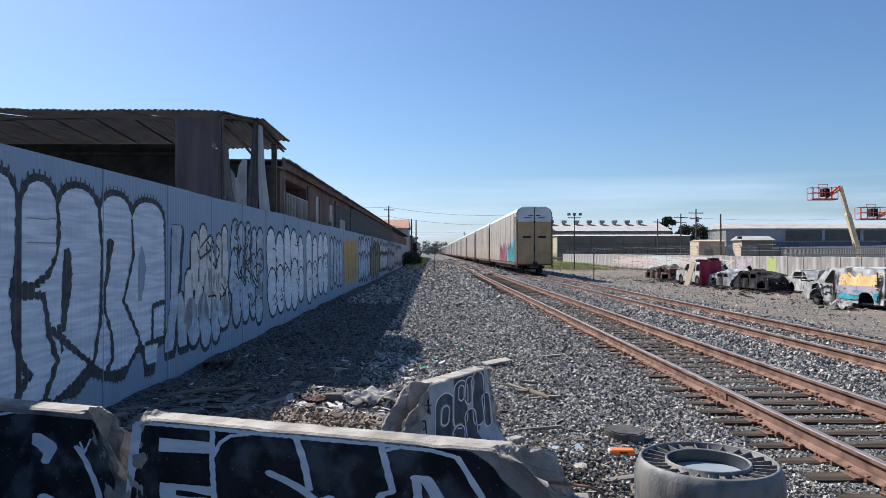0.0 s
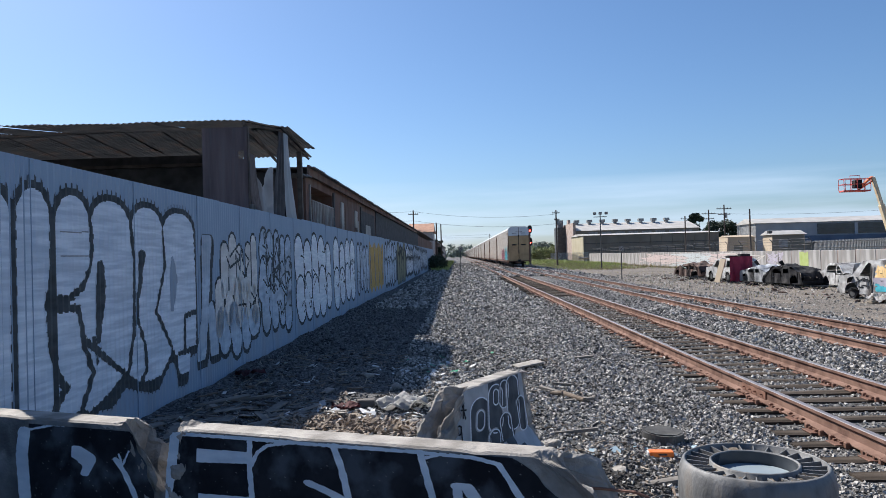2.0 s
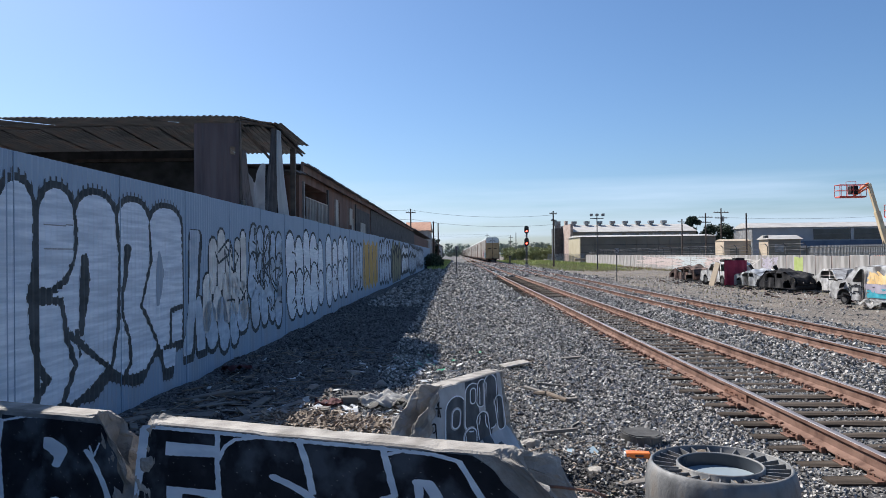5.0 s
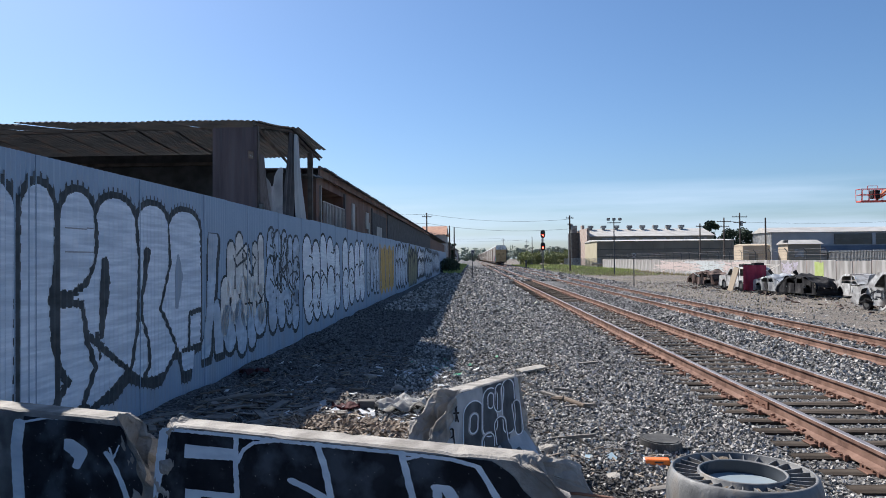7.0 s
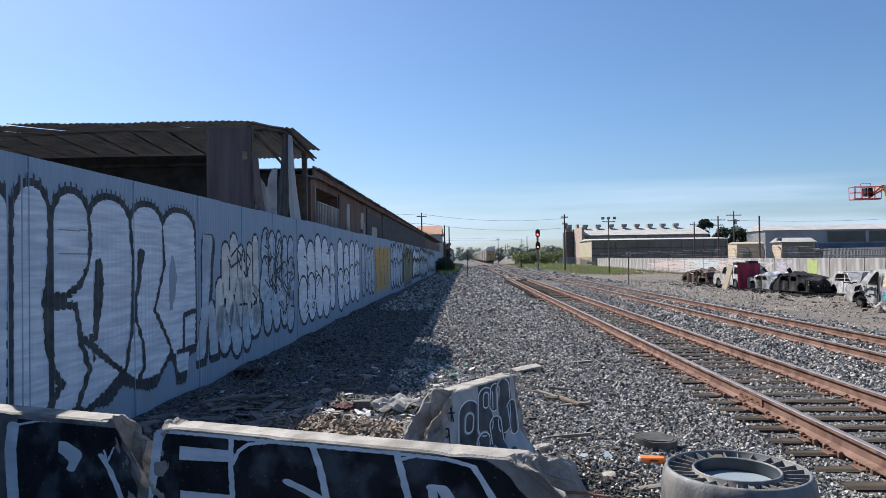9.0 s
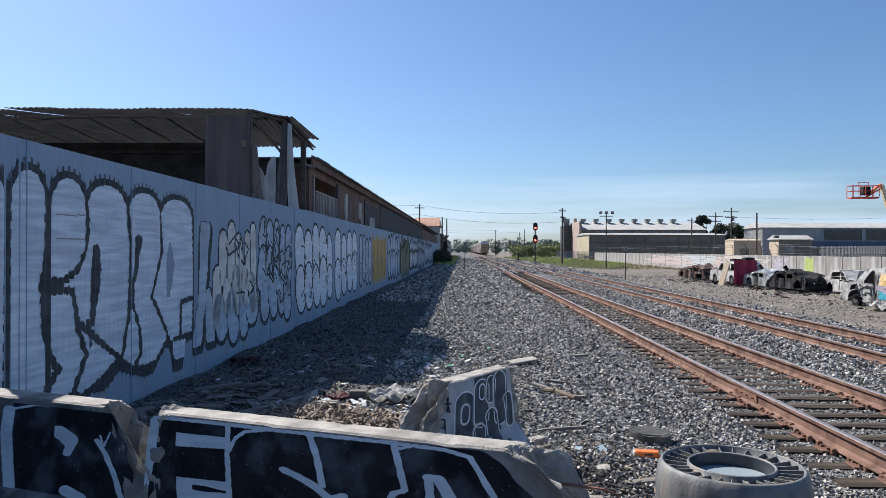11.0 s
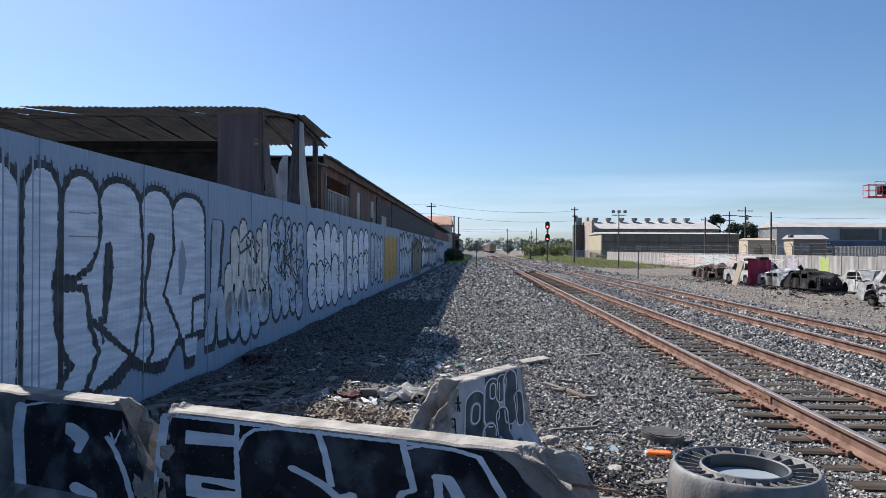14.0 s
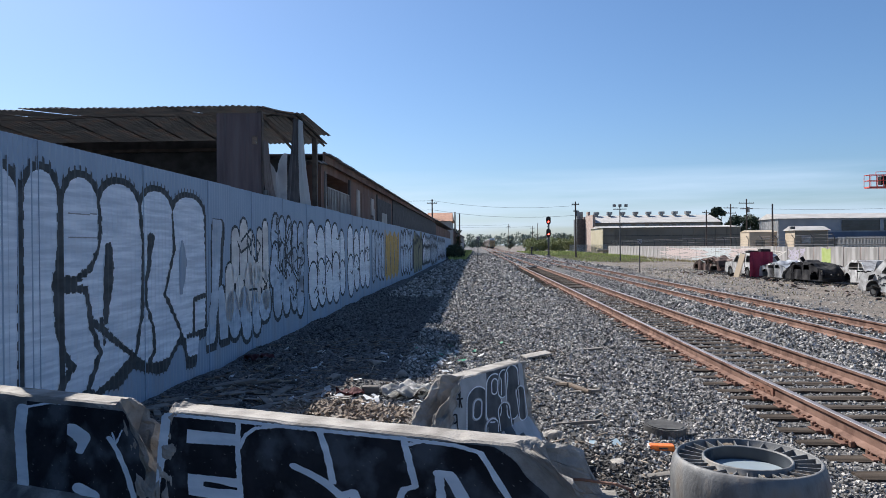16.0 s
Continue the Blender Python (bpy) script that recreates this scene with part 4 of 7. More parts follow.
raster(lambda u, v: np.sin(u * 9 + v * 3) + 0.6 * np.sin(u * 23 - v * 5) > 0.35, 0.35, 1.8, 0.01, 0.1, 0.96, 0.05, on_foot(0.008), "grey_paint", SLATE, bar_3, "slate grey letter shapes")

bm = rods(0.007, ((-0.1, 0, 0.004), (0.12, 0.005, 0.003)), ((0.12, 0.005, 0.003), (0.27, 0.0, -0.008)), ((0.27, 0, -0.008), (0.33, 0.02, -0.035)), ((0.33, 0.02, -0.035), (0.37, 0.02, -0.1)), ((0.37, 0.02, -0.1), (0.42, 0.05, -0.16)))
rb = tagged(part("rebar", bm, RUST), "bent rusty reinforcing bar sticking out of broken concrete", "rebar")
rb.matrix_basis = pose(0.03, 3.1, 0.725, 0, 0, -8)
rb = tagged(part("rubble", rough_up(boxes((0, 0.36, -0.16, 0.14, -0.2, 0.66), bevel=0.05), 0.06, 0.16, 3), CONC), "broken lump of concrete below the barrier end", "rubble")
rb.matrix_basis = pose(-0.04, 3.08, 0.02, 0, 3, -14)


def drum():
    d = thing("plastic_drum", "upturned grey plastic drum, its ribbed base holding murky water", "drum", at=pose(1.3, 4.2, -0.18))
    R, H = 0.435, 0.69
    prof = [(0.0, 0.0), (R - 0.01, 0.0), (R + 0.01, 0.1), (R + 0.014, 0.3), (R - 0.008, 0.33), (R - 0.008, 0.37), (R + 0.01, 0.4), (R + 0.012, H - 0.12), (R, H - 0.05), (R - 0.018, H - 0.008), (R - 0.03, H), (R - 0.036, H - 0.006), (R - 0.04, H - 0.07), (0.262, H - 0.075), (0.258, H - 0.01), (0.25, H - 0.004), (0.242, H - 0.01), (0.236, H - 0.15), (0.0, H - 0.15)]
    bm = bmesh.new()
    n = 64
    rings = [[bm.verts.new((r * math.cos(2 * math.pi * i / n), r * math.sin(2 * math.pi * i / n), z)) for i in range(n)] for r, z in prof if r > 0]
    for a, b in zip(rings, rings[1:]):
        for i in range(n):
            bm.faces.new((a[i], a[(i + 1) % n], b[(i + 1) % n], b[i]))
    bm.faces.new(rings[0][::-1])
    bm.faces.new(rings[-1])
    part("shell", bm, DRUM, d, "scuffed grey plastic shell", True)
    bm = bmesh.new()
    rod(bm, (0, 0, H - 0.149), (0, 0, H - 0.085), 0.232, seg=48)
    part("water", bm, PUDDLE, d, "pale murky standing water")
    bm = bmesh.new()
    rings = [[bm.verts.new((r * math.cos(2 * math.pi * i / n), r * math.sin(2 * math.pi * i / n), z)) for i in range(n)] for r, z in ((0.2355, H - 0.145), (0.2395, H - 0.012))]
    for i in range(n):
        bm.faces.new((rings[0][i], rings[1][i], rings[1][(i + 1) % n], rings[0][(i + 1) % n]))
    part("well_lining", bm, DRUM_SHADE, d, "dark smooth lining of the well", True)
    bm = bmesh.new()
    rings = [[bm.verts.new((r * math.cos(2 * math.pi * i / n), r * math.sin(2 * math.pi * i / n), H - 0.066)) for i in range(n)] for r in (0.264, R - 0.041)]
    for i in range(n):
        bm.faces.new((rings[0][i], rings[1][i], rings[1][(i + 1) % n], rings[0][(i + 1) % n]))
    part("channel_floor", bm, DRUM_SHADE, d, "dark floor between the ribs")
    rib = boxes((0.255, R - 0.034, -0.0035, 0.0035, H - 0.085, H - 0.012))
    for v in rib.verts:
        if v.co.z > H - 0.03 and v.co.x < 0.3:
            v.co.z -= 0.012
    me = bpy.data.meshes.new("rib")
    rib.to_mesh(me)
    rib.free()
    me.materials.append(DRUM)
    g = random.Random(7)
    for i in range(26):
        p = link("rib", me, None, d)
        p.matrix_basis = pose(0, 0, 0, 0, 0, i * 360 / 26 + g.uniform(-2, 2))
    # dirt packed between some of the ribs
    bm = bmesh.new()
    for i in range(26):
        a0, a1 = (i + 0.04) * 2 * math.pi / 26, (i + 0.96) * 2 * math.pi / 26
        if g.random() < (0.95 if 1.6 < (a0 + 0.2) % 6.28 < 5.6 else 0.2):
            h = H - 0.06 + g.uniform(0, 0.035)
            ps = [[(r, a0 + (a1 - a0) * k / 3) for k in range(4)] for r in (0.263, 0.3, 0.35, 0.39)]
            grid = [[bm.verts.new((r * math.cos(a), r * math.sin(a), h + g.uniform(-0.018, 0.012))) for r, a in row] for row in ps]
            for p, q in zip(grid, grid[1:]):
                for k in range(3):
                    bm.faces.new((p[k], q[k], q[k + 1], p[k + 1]))
    tagged(part("packed_dirt", bm, DIRT, d, "dry dirt packed between the ribs"), kind="stuff")
    return d


drum()


# ---- ballast stones and rubbish ----
stones("ballast", "dark grey broken ballast stones beside the near track", 44000, patch(1.2, 3.0, 3.5, 26, 1.35), grain(0.009, 0.026, 0.6), STONE, 1, 0.5)
stones("ballast", "grey broken ballast stones between the near rails", 24000, patch(2.9, 5.7, 4, 32, 1.3), grain(0.010, 0.026, 0.6), STONE, 2, 0.15)
stones("ballast", "dark grey broken ballast stones between the two tracks", 24000, patch(5.5, 7.0, 8, 48, 1.4), grain(0.012, 0.030, 0.6), STONE, 3, 0.5)
stones("ballast", "grey broken ballast stones of the far track", 12000, patch(6.9, 10.6, 12, 60, 1.3), grain(0.017, 0.036, 0.6), STONE, 4, 0.2)
stones("gravel", "mixed gravel and broken stone on the open ground", 66000, lambda g, n: ((lambda y: (-1.5 + (2.9 + 0.02 * y) * g.random(n), y))(4.5 + 28 * g.random(n) ** 1.45)), grain(0.007, 0.024, 0.9), STONE_B, 5, 0.5)
stones("gravel", "loose gravel along the fence", 22000, patch(-4.12, -1.2, 4.5, 30, 1.3), grain(0.004, 0.02, 0.9), SHADE_GRAVEL, 6, 0.2)
stones("gravel", "coarse gravel on the ground further along", 24000, patch(-3.5, 2.8, 25, 75, 1.5), grain(0.022, 0.046, 0.5), STONE_B, 7, 0.35)
stones("gravel", "coarse gravel far along the tracks", 14000, patch(-3.6, 13.5, 62, 170, 1.3), grain(0.035, 0.08, 0.2), STONE_B, 9, 0.25)
stones("gravel", "pale stones scattered across the yard", 6000, patch(10.5, 26, 20, 70, 1.2), grain(0.012, 0.036, 0.3), STONE_B, 8, 0.15)

PLANK = mat("grey weathered board", (0.11, 0.098, 0.085), (0.24, 0.215, 0.185), 6, 0.9, 0, 0.4, 30, (0.09, 0.08, 0.07), 0.5, stretch=(0.3, 3, 3))
STICK = mat("dry brown wood", (0.1, 0.07, 0.05), (0.42, 0.35, 0.27), 6, 0.9, 0, 0.3, 30, isl=0.7, skew=1.6)
PAPER = mat("soiled paper and plastic", (0.45, 0.46, 0.47), (0.72, 0.72, 0.71), 9, 0.7, 0, 0.2, 40, (0.3, 0.26, 0.2), 0.5, isl=0.4)
CLOTH = mat("dirty pale cloth", (0.42, 0.41, 0.4), (0.62, 0.61, 0.59), 6, 0.9, 0, 0.3, 70, (0.25, 0.23, 0.2), 0.5)
ORANGE = mat("orange plastic", (0.8, 0.16, 0.02), (0.88, 0.22, 0.03), 6, 0.45, 0, 0.05)
RUBBER = mat("dusty black rubber", (0.035, 0.034, 0.033), (0.075, 0.072, 0.068), 6, 0.85, 0, 0.3, 60, (0.16, 0.15, 0.13), 0.5)
REDC = mat("faded red cloth", (0.07, 0.025, 0.03), (0.13, 0.045, 0.05), 5, 0.85, 0, 0.3)
GREENP = mat("green plastic", (0.05, 0.25, 0.13), (0.09, 0.35, 0.2), 5, 0.6, 0, 0.1)
BLUEP = mat("faded blue plastic", (0.25, 0.34, 0.4), (0.35, 0.45, 0.5), 5, 0.6, 0, 0.1)


def lay(ob, x, y, rz=0.0, lift=0.0, rx=0.0, ry=0.0):
    ob.matrix_basis = pose(x, y, float(bumpy(np.array(x), np.array(y))) + lift, rx, ry, rz)
    return ob


def crumple(w, h, amp, seed, n=9, thick=0.004):
    """A creased scrap of cloth or paper lying on the ground."""
    bm = bmesh.new()
    g = [[bm.verts.new((w * (i / n - 0.5), h * (j / n - 0.5), amp * (0.55 + noise.noise(Vector((i * 3.6 / n + seed, j * 3.6 / n, seed))) + 0.3 * abs(noise.noise(Vector((i * 9 / n, j * 9 / n + seed, 2))))))) for i in range(n + 1)] for j in range(n + 1)]
    for j in range(n):
        for i in range(n):
            bm.faces.new((g[j][i], g[j][i + 1], g[j + 1][i + 1], g[j + 1][i]))
    for v in bm.verts:
        v.co.xy += noise.noise_vector(v.co * 7 + Vector((seed, 0, 0))).xy * 0.06 * min(w, h)
    bmesh.ops.solidify(bm, geom=bm.faces[:], thickness=thick)
    return bm


rg = tagged(part("rag", crumple(0.66, 0.5, 0.13, 3, 34), CLOTH, smooth=True), "crumpled dirty white cloth lying on the rubbish", "rag")
lay(rg, -1.22, 8.75, 25, 0.02)
lay(tagged(part("rag", crumple(0.4, 0.3, 0.12, 8, 10), REDC, smooth=True), "faded red cloth lying by the fence", "rag"), -3.75, 10.8, 40, 0.01)
lay(tagged(part("rag", crumple(0.34, 0.24, 0.1, 9, 9), REDC, smooth=True), "dark red cloth in the rubbish", "rag"), -1.9, 8.5, 10, 0.0)
lay(tagged(part("carton", rough_up(boxes((-0.11, 0.11, -0.06, 0.06, 0, 0.09), bevel=0.01), 0.03, 0.1, 4), PLANK), "crushed pale carton on the rubbish", "carton"), -1.68, 8.75, 20, 0.01)
# orange case with a dark mark
oc = thing("plastic_case", "small bright orange plastic case on the dirt", "case")
part("case_body", boxes((-0.115, 0.115, -0.05, 0.05, 0, 0.055), bevel=0.008), ORANGE, oc)
part("marking", boxes((-0.03, 0.05, -0.053, -0.05, 0.022, 0.036)), BLACK, oc, "dark printed mark")
part("end_cap", boxes((-0.128, -0.112, -0.044, 0.044, 0.006, 0.05), bevel=0.004), PAPER, oc, "pale end cap")
lay(oc, 1.44, 6.75, -6, 0.02)
# dark round lid
bm = bmesh.new()
rod(bm, (0, 0, 0), (0, 0, 0.1), 0.22, 0.21, seg=40)
rod(bm, (0, 0, 0.09), (0, 0, 0.106), 0.18, seg=40)
for k in range(3):
    rod(bm, (0, 0, 0.078), (0.15 * math.cos(k * 2.1), 0.15 * math.sin(k * 2.1), 0.083), 0.012)
lay(tagged(part("lid", rough_up(bm, 0.014, 0.12, 2), RUBBER), "round dusty black rubber lid lying on the gravel", "lid"), 1.63, 7.36, 0, 0.0, 3, 2)
# the pale slab, planks, logs and sticks
lay(tagged(part("slab", rough_up(boxes((-0.25, 0.25, -0.12, 0.12, 0, 0.03), bevel=0.006), 0.02, 0.3, 6), CONC), "pale flat board lying on the gravel", "board"), 0.68, 12.1, 24, 0.06, 4, -6)
for x, y, l, w, rz, lab in ((0.83, 9.75, 0.6, 0.07, 128, "short grey timber lying on the gravel"), (1.15, 10.2, 0.6, 0.03, 168, "thin dark lath lying on the gravel"), (1.05, 9.2, 0.45, 0.06, 5, "weathered board half buried in gravel"), (0.75, 7.55, 0.5, 0.035, 3, "dark lath beside the broken barrier"), (1.6, 13.0, 0.75, 0.09, 2, "dark board lying flat on the ballast"), (2.15, 5.2, 0.5, 0.06, 150, "weathered board beside the drum"), (1.2, 5.75, 0.5, 0.08, 10, "pale splintered board in the rubbish"), (-3.5, 8.75, 0.7, 0.12, 35, "loose board lying by the fence"), (-3.2, 8.9, 0.6, 0.08, 20, "loose board lying by the fence")):
    lay(tagged(part("plank", rough_up(boxes((-l / 2, l / 2, -w / 2, w / 2, 0, 0.035), bevel=0.004), 0.01, 0.2, x), PLANK), lab, "plank", "scattered boards"), x, y, rz, 0.015, 2, -4)
bm = bmesh.new()
rod(bm, (-0.25, 0, 0.04), (0.22, 0, 0.05), 0.03, 0.04, seg=10)
rod(bm, (0.2, 0.02, 0.06), (0.36, 0.1, 0.04), 0.035, 0.02, seg=8)
lay(tagged(part("log", rough_up(bm, 0.012, 0.1, 1), STICK), "short dry log lying on the gravel", "log"), 1.0, 9.3, 118, 0.01)


def litter(name, label, n, region, dims, material, seed, flat=25, kind="stuff"):
    """Many small slivers lying about as one heap."""
    g = random.Random(seed)
    v, f = [], []
    for _ in range(n):
        x, y = region(g)
        l, w, h = (g.uniform(*d) for d in dims)
        m = Matrix.Translation((x, y, float(bumpy(np.array(x), np.array(y))) + g.uniform(0.0, 0.03))) @ Euler((radians(g.uniform(-flat, flat)), radians(g.uniform(-flat, flat)), g.uniform(0, 6.3))).to_matrix().to_4x4()
        i = len(v)
        bend = g.uniform(-0.3, 0.3) * w
        v += [m @ Vector((a * l, b * w + (bend if a > 0 else 0), c * h)) for c in (-0.5, 0.5) for b in (-0.5, 0.5) for a in (-0.5, 0.5)]
        f += [(i, i + 2, i + 3, i + 1), (i + 4, i + 5, i + 7, i + 6), (i, i + 1, i + 5, i + 4), (i + 2, i + 6, i + 7, i + 3), (i, i + 4, i + 6, i + 2), (i + 1, i + 3, i + 7, i + 5)]
    return tagged(raw(name, v, f, material), label, "litter", kind=kind)


spread = lambda x0, x1, y0, y1: (lambda g: (g.uniform(x0, x1), g.uniform(y0, y1)))
heap = lambda x, y, s, t: (lambda g: (g.gauss(x, s), g.gauss(y, t)))
litter("wood_chips", "heap of dry brown wood chips and bark", 1300, heap(-1.55, 7.7, 0.42, 0.22), ((0.04, 0.16), (0.015, 0.04), (0.004, 0.015)), STICK, 1, 40)
litter("wood_chips", "splintered wood scattered round the drum", 330, lambda g: (g.uniform(0.5, 2.2), g.uniform(5.0, 7.2)), ((0.03, 0.14), (0.006, 0.02), (0.004, 0.012)), STICK, 2)
litter("twigs", "dry twigs scattered on the gravel", 420, spread(-3.9, 1.6, 6.5, 14), ((0.1, 0.4), (0.006, 0.014), (0.006, 0.012)), STICK, 3, 12)
litter("paper_scraps", "scraps of pale paper and plastic in the rubbish", 70, spread(-3.8, -0.8, 6.8, 12), ((0.03, 0.13), (0.02, 0.07), (0.002, 0.01)), PAPER, 4, 30)
litter("paper_scraps", "scraps of pale paper on the sunlit gravel", 70, spread(-0.9, 2.4, 6, 15), ((0.03, 0.12), (0.02, 0.06), (0.002, 0.006)), PAPER, 5, 30)
litter("plastic_scraps", "scraps of green and blue plastic", 14, heap(-0.75, 12.3, 0.3, 0.5), ((0.06, 0.2), (0.04, 0.1), (0.003, 0.01)), GREENP, 6, 25)
litter("plastic_scraps", "scraps of faded blue plastic", 26, heap(1.2, 6.7, 0.5, 0.5), ((0.04, 0.12), (0.03, 0.08), (0.002, 0.008)), BLUEP, 7, 25)
litter("board_scraps", "broken boards and rubbish by the fence", 60, spread(-4.0, -1.6, 7.2, 11), ((0.06, 0.22), (0.012, 0.04), (0.006, 0.02)), STICK, 8, 14)
for k, (x, y, s) in enumerate(((0.42, 7.0, 0.09), (-2.3, 9.6, 0.07), (-1.9, 10.6, 0.09), (-1.4, 10.0, 0.07), (0.35, 6.55, 0.1), (-1.05, 8.1, 0.08), (0.9, 6.1, 0.07))):
    bm = bmesh.new()
    bmesh.ops.create_icosphere(bm, subdivisions=3, radius=s)
    for v in bm.verts:
        v.co = Vector((v.co.x * 1.2, v.co.y, v.co.z * 0.6)) + noise.noise_vector(v.co * 9 + Vector((k * 3, 0, 0))) * s * 0.45 + noise.noise_vector(v.co * 40) * s * 0.12
    lay(tagged(part("concrete_lump", bm, CONC), "rough broken lump of concrete on the ground", "rubble", "broken lumps of concrete"), x, y, k * 50, s * 0.25)
CARD = mat("weathered card and board", (0.09, 0.08, 0.07), (0.3, 0.275, 0.245), 9, 0.9, bump=0.2, isl=0.6)
SOOT = mat("charred scrap", (0.02, 0.02, 0.02), (0.07, 0.064, 0.058), 14, 0.85, bump=0.3, isl=0.6)
litter("board_scraps", "flattened weathered boards and card lying behind the barriers", 55, spread(-3.9, -1.7, 7.0, 8.7), ((0.2, 0.6), (0.04, 0.13), (0.006, 0.02)), CARD, 31, 9)
litter("paper_scraps", "torn pale plastic and paper by the rubbish heap", 60, heap(-1.55, 8.3, 0.5, 0.28), ((0.05, 0.2), (0.03, 0.09), (0.002, 0.01)), PAPER, 32, 30)
litter("paper_scraps", "pale scraps lying at the edge of the shade", 60, heap(-1.0, 11.8, 0.35, 0.5), ((0.05, 0.18), (0.03, 0.09), (0.002, 0.01)), PAPER, 33, 25)
litter("dark_soil", "dark crumbled soil and bark beside the broken barrier", 1500, heap(0.75, 5.9, 0.35, 0.4), ((0.015, 0.06), (0.008, 0.025), (0.006, 0.018)), SOOT, 35, 35)
litter("burnt_scraps", "small charred scraps strewn over the gravel", 420, spread(-3.9, 2.6, 6.2, 16), ((0.04, 0.2), (0.015, 0.06), (0.006, 0.025)), SOOT, 34, 20)


# ---- sheds behind the fence ----
TARP = mat("dark torn sheeting", (0.08, 0.06, 0.062), (0.14, 0.105, 0.105), 2, 0.8, 0, 0.3, 30, (0.13, 0.12, 0.125), 0.45, stretch=(3, 1, 0.3), spot=3)
NET = mat("dusty pale plastic sheet", (0.24, 0.245, 0.25), (0.44, 0.445, 0.45), 3, 0.8, 0, 0.3, 30, (0.14, 0.12, 0.11), 0.6)
GALV = mat("dull galvanised sheet", (0.2, 0.2, 0.2), (0.33, 0.33, 0.32), 2, 0.55, 0.4, 0.1, 30, (0.16, 0.1, 0.07), 0.4)
TIMBER = mat("old dark timber", (0.06, 0.05, 0.045), (0.12, 0.1, 0.085), 4, 0.85, 0, 0.3, 30)
PALEW = mat("peeling pale paint", (0.34, 0.34, 0.33), (0.48, 0.47, 0.45), 3, 0.8, 0, 0.2, 30, (0.2, 0.13, 0.1), 0.6)


def corrugated(w, l, wave=0.1, amp=0.014, seed=0, bend=0.0):
    """A sheet along local y, waved across local x, with bent, uneven ends."""
    n = max(4, int(w / wave) * 4)
    bm = bmesh.new()
    g = random.Random(seed)
    d0, d1 = g.uniform(-0.08, 0.08), g.uniform(-0.06, 0.06)
    rows = []
    for j in range(5):
        t = j / 4
        row = []
        for i in range(n + 1):
            x = w * i / n
            z = amp * math.sin(2 * math.pi * x / wave) + bend * (t - 0.5) ** 2 + 0.02 * noise.noise(Vector((x * 1.5, t * 3, seed)))
            row.append(bm.verts.new((x, d0 + (l + d1 - d0) * t, z)))
        rows.append(row)
    for a, b in zip(rows, rows[1:]):
        for i in range(n):
            bm.faces.new((a[i], a[i + 1], b[i + 1], b[i]))
    bmesh.ops.solidify(bm, geom=bm.faces[:], thickness=0.004)
    return bm


shed = thing("shed", "open derelict shed with a dark corrugated roof and torn sheeting", "shed")
g = random.Random(12)
for k in range(19):
    x = -4.4 - 0.93 * (k + 1)
    for y, z, l, rx in ((13.05, 4.45, 2.95, 7.3), (15.75, 4.84, 3.2, -4.2)):
        p = part("roof_sheet", corrugated(0.97, l, 0.12, 0.016, k * 2 + (y > 14), 0.05), ROOFM, shed)
        p.matrix_basis = pose(x, y + g.uniform(-0.06, 0.06), z + g.uniform(-0.025, 0.03), rx, g.uniform(-0.3, 0.3), 0)
p = part("roof_sheet", corrugated(0.55, 2.6, 0.12, 0.016, 77), ROOFM, shed, "loose roof sheet lifted at the edge")
p.matrix_basis = pose(-4.8, 15.9, 4.9, -3, 5, -3)
for y, z, xe in ((18.0, 4.35, -6.8),):
    part("purlin", boxes((-22, xe, y - 0.05, y + 0.05, z - 0.05, z + 0.03)), TIMBER, shed)
for x in (-4.45, -13.5):
    part("rafter", rods(0.04, ((x, 13.1, 4.42), (x, 15.8, 4.77)), ((x, 15.8, 4.77), (x, 18.9, 4.54)), seg=4), TIMBER, shed)
    part("post", boxes((x - 0.045, x + 0.045, 13.2, 13.29, 0, 4.4)), TIMBER, shed)
    part("post", boxes((x - 0.06, x + 0.06, 17.75, 17.87, 0, 4.56)), TIMBER, shed)
part("brace", rods(0.04, ((-4.45, 13.3, 4.38), (-4.45, 15.7, 3.98)), seg=4), TIMBER, shed)
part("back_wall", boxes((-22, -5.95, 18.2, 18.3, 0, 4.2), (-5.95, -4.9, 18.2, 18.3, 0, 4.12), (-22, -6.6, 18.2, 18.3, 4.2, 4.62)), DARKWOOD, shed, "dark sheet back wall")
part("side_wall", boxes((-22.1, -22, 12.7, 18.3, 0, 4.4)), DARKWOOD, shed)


def drape(w, h, folds, amp, seed, narrow=0.0, n=24, m=14, drift=0.0):
    """A hanging sheet in local x and z with folds, torn along its lower edge; narrow gathers it towards the top."""
    bm = bmesh.new()
    rows = []
    for j in range(m + 1):
        t = j / m
        row = []
        for i in range(n + 1):
            s = i / n - 0.5
            k = 1 - narrow * (1 - t)
            x = w * s * k + drift * t * t
            d = amp * math.sin(folds * 2 * math.pi * s + 1.5 * noise.noise(Vector((s * 2, t, seed)))) + 0.5 * amp * noise.noise(Vector((s * 5, t * 3, seed)))
            z = -h * t * (1 + 0.1 * noise.noise(Vector((s * 6, seed, 0))) * t)
            row.append(bm.verts.new((x, d, z)))
        rows.append(row)
    for a, b in zip(rows, rows[1:]):
        for i in range(n):
            bm.faces.new((a[i], b[i], b[i + 1], a[i + 1]))
    return bm


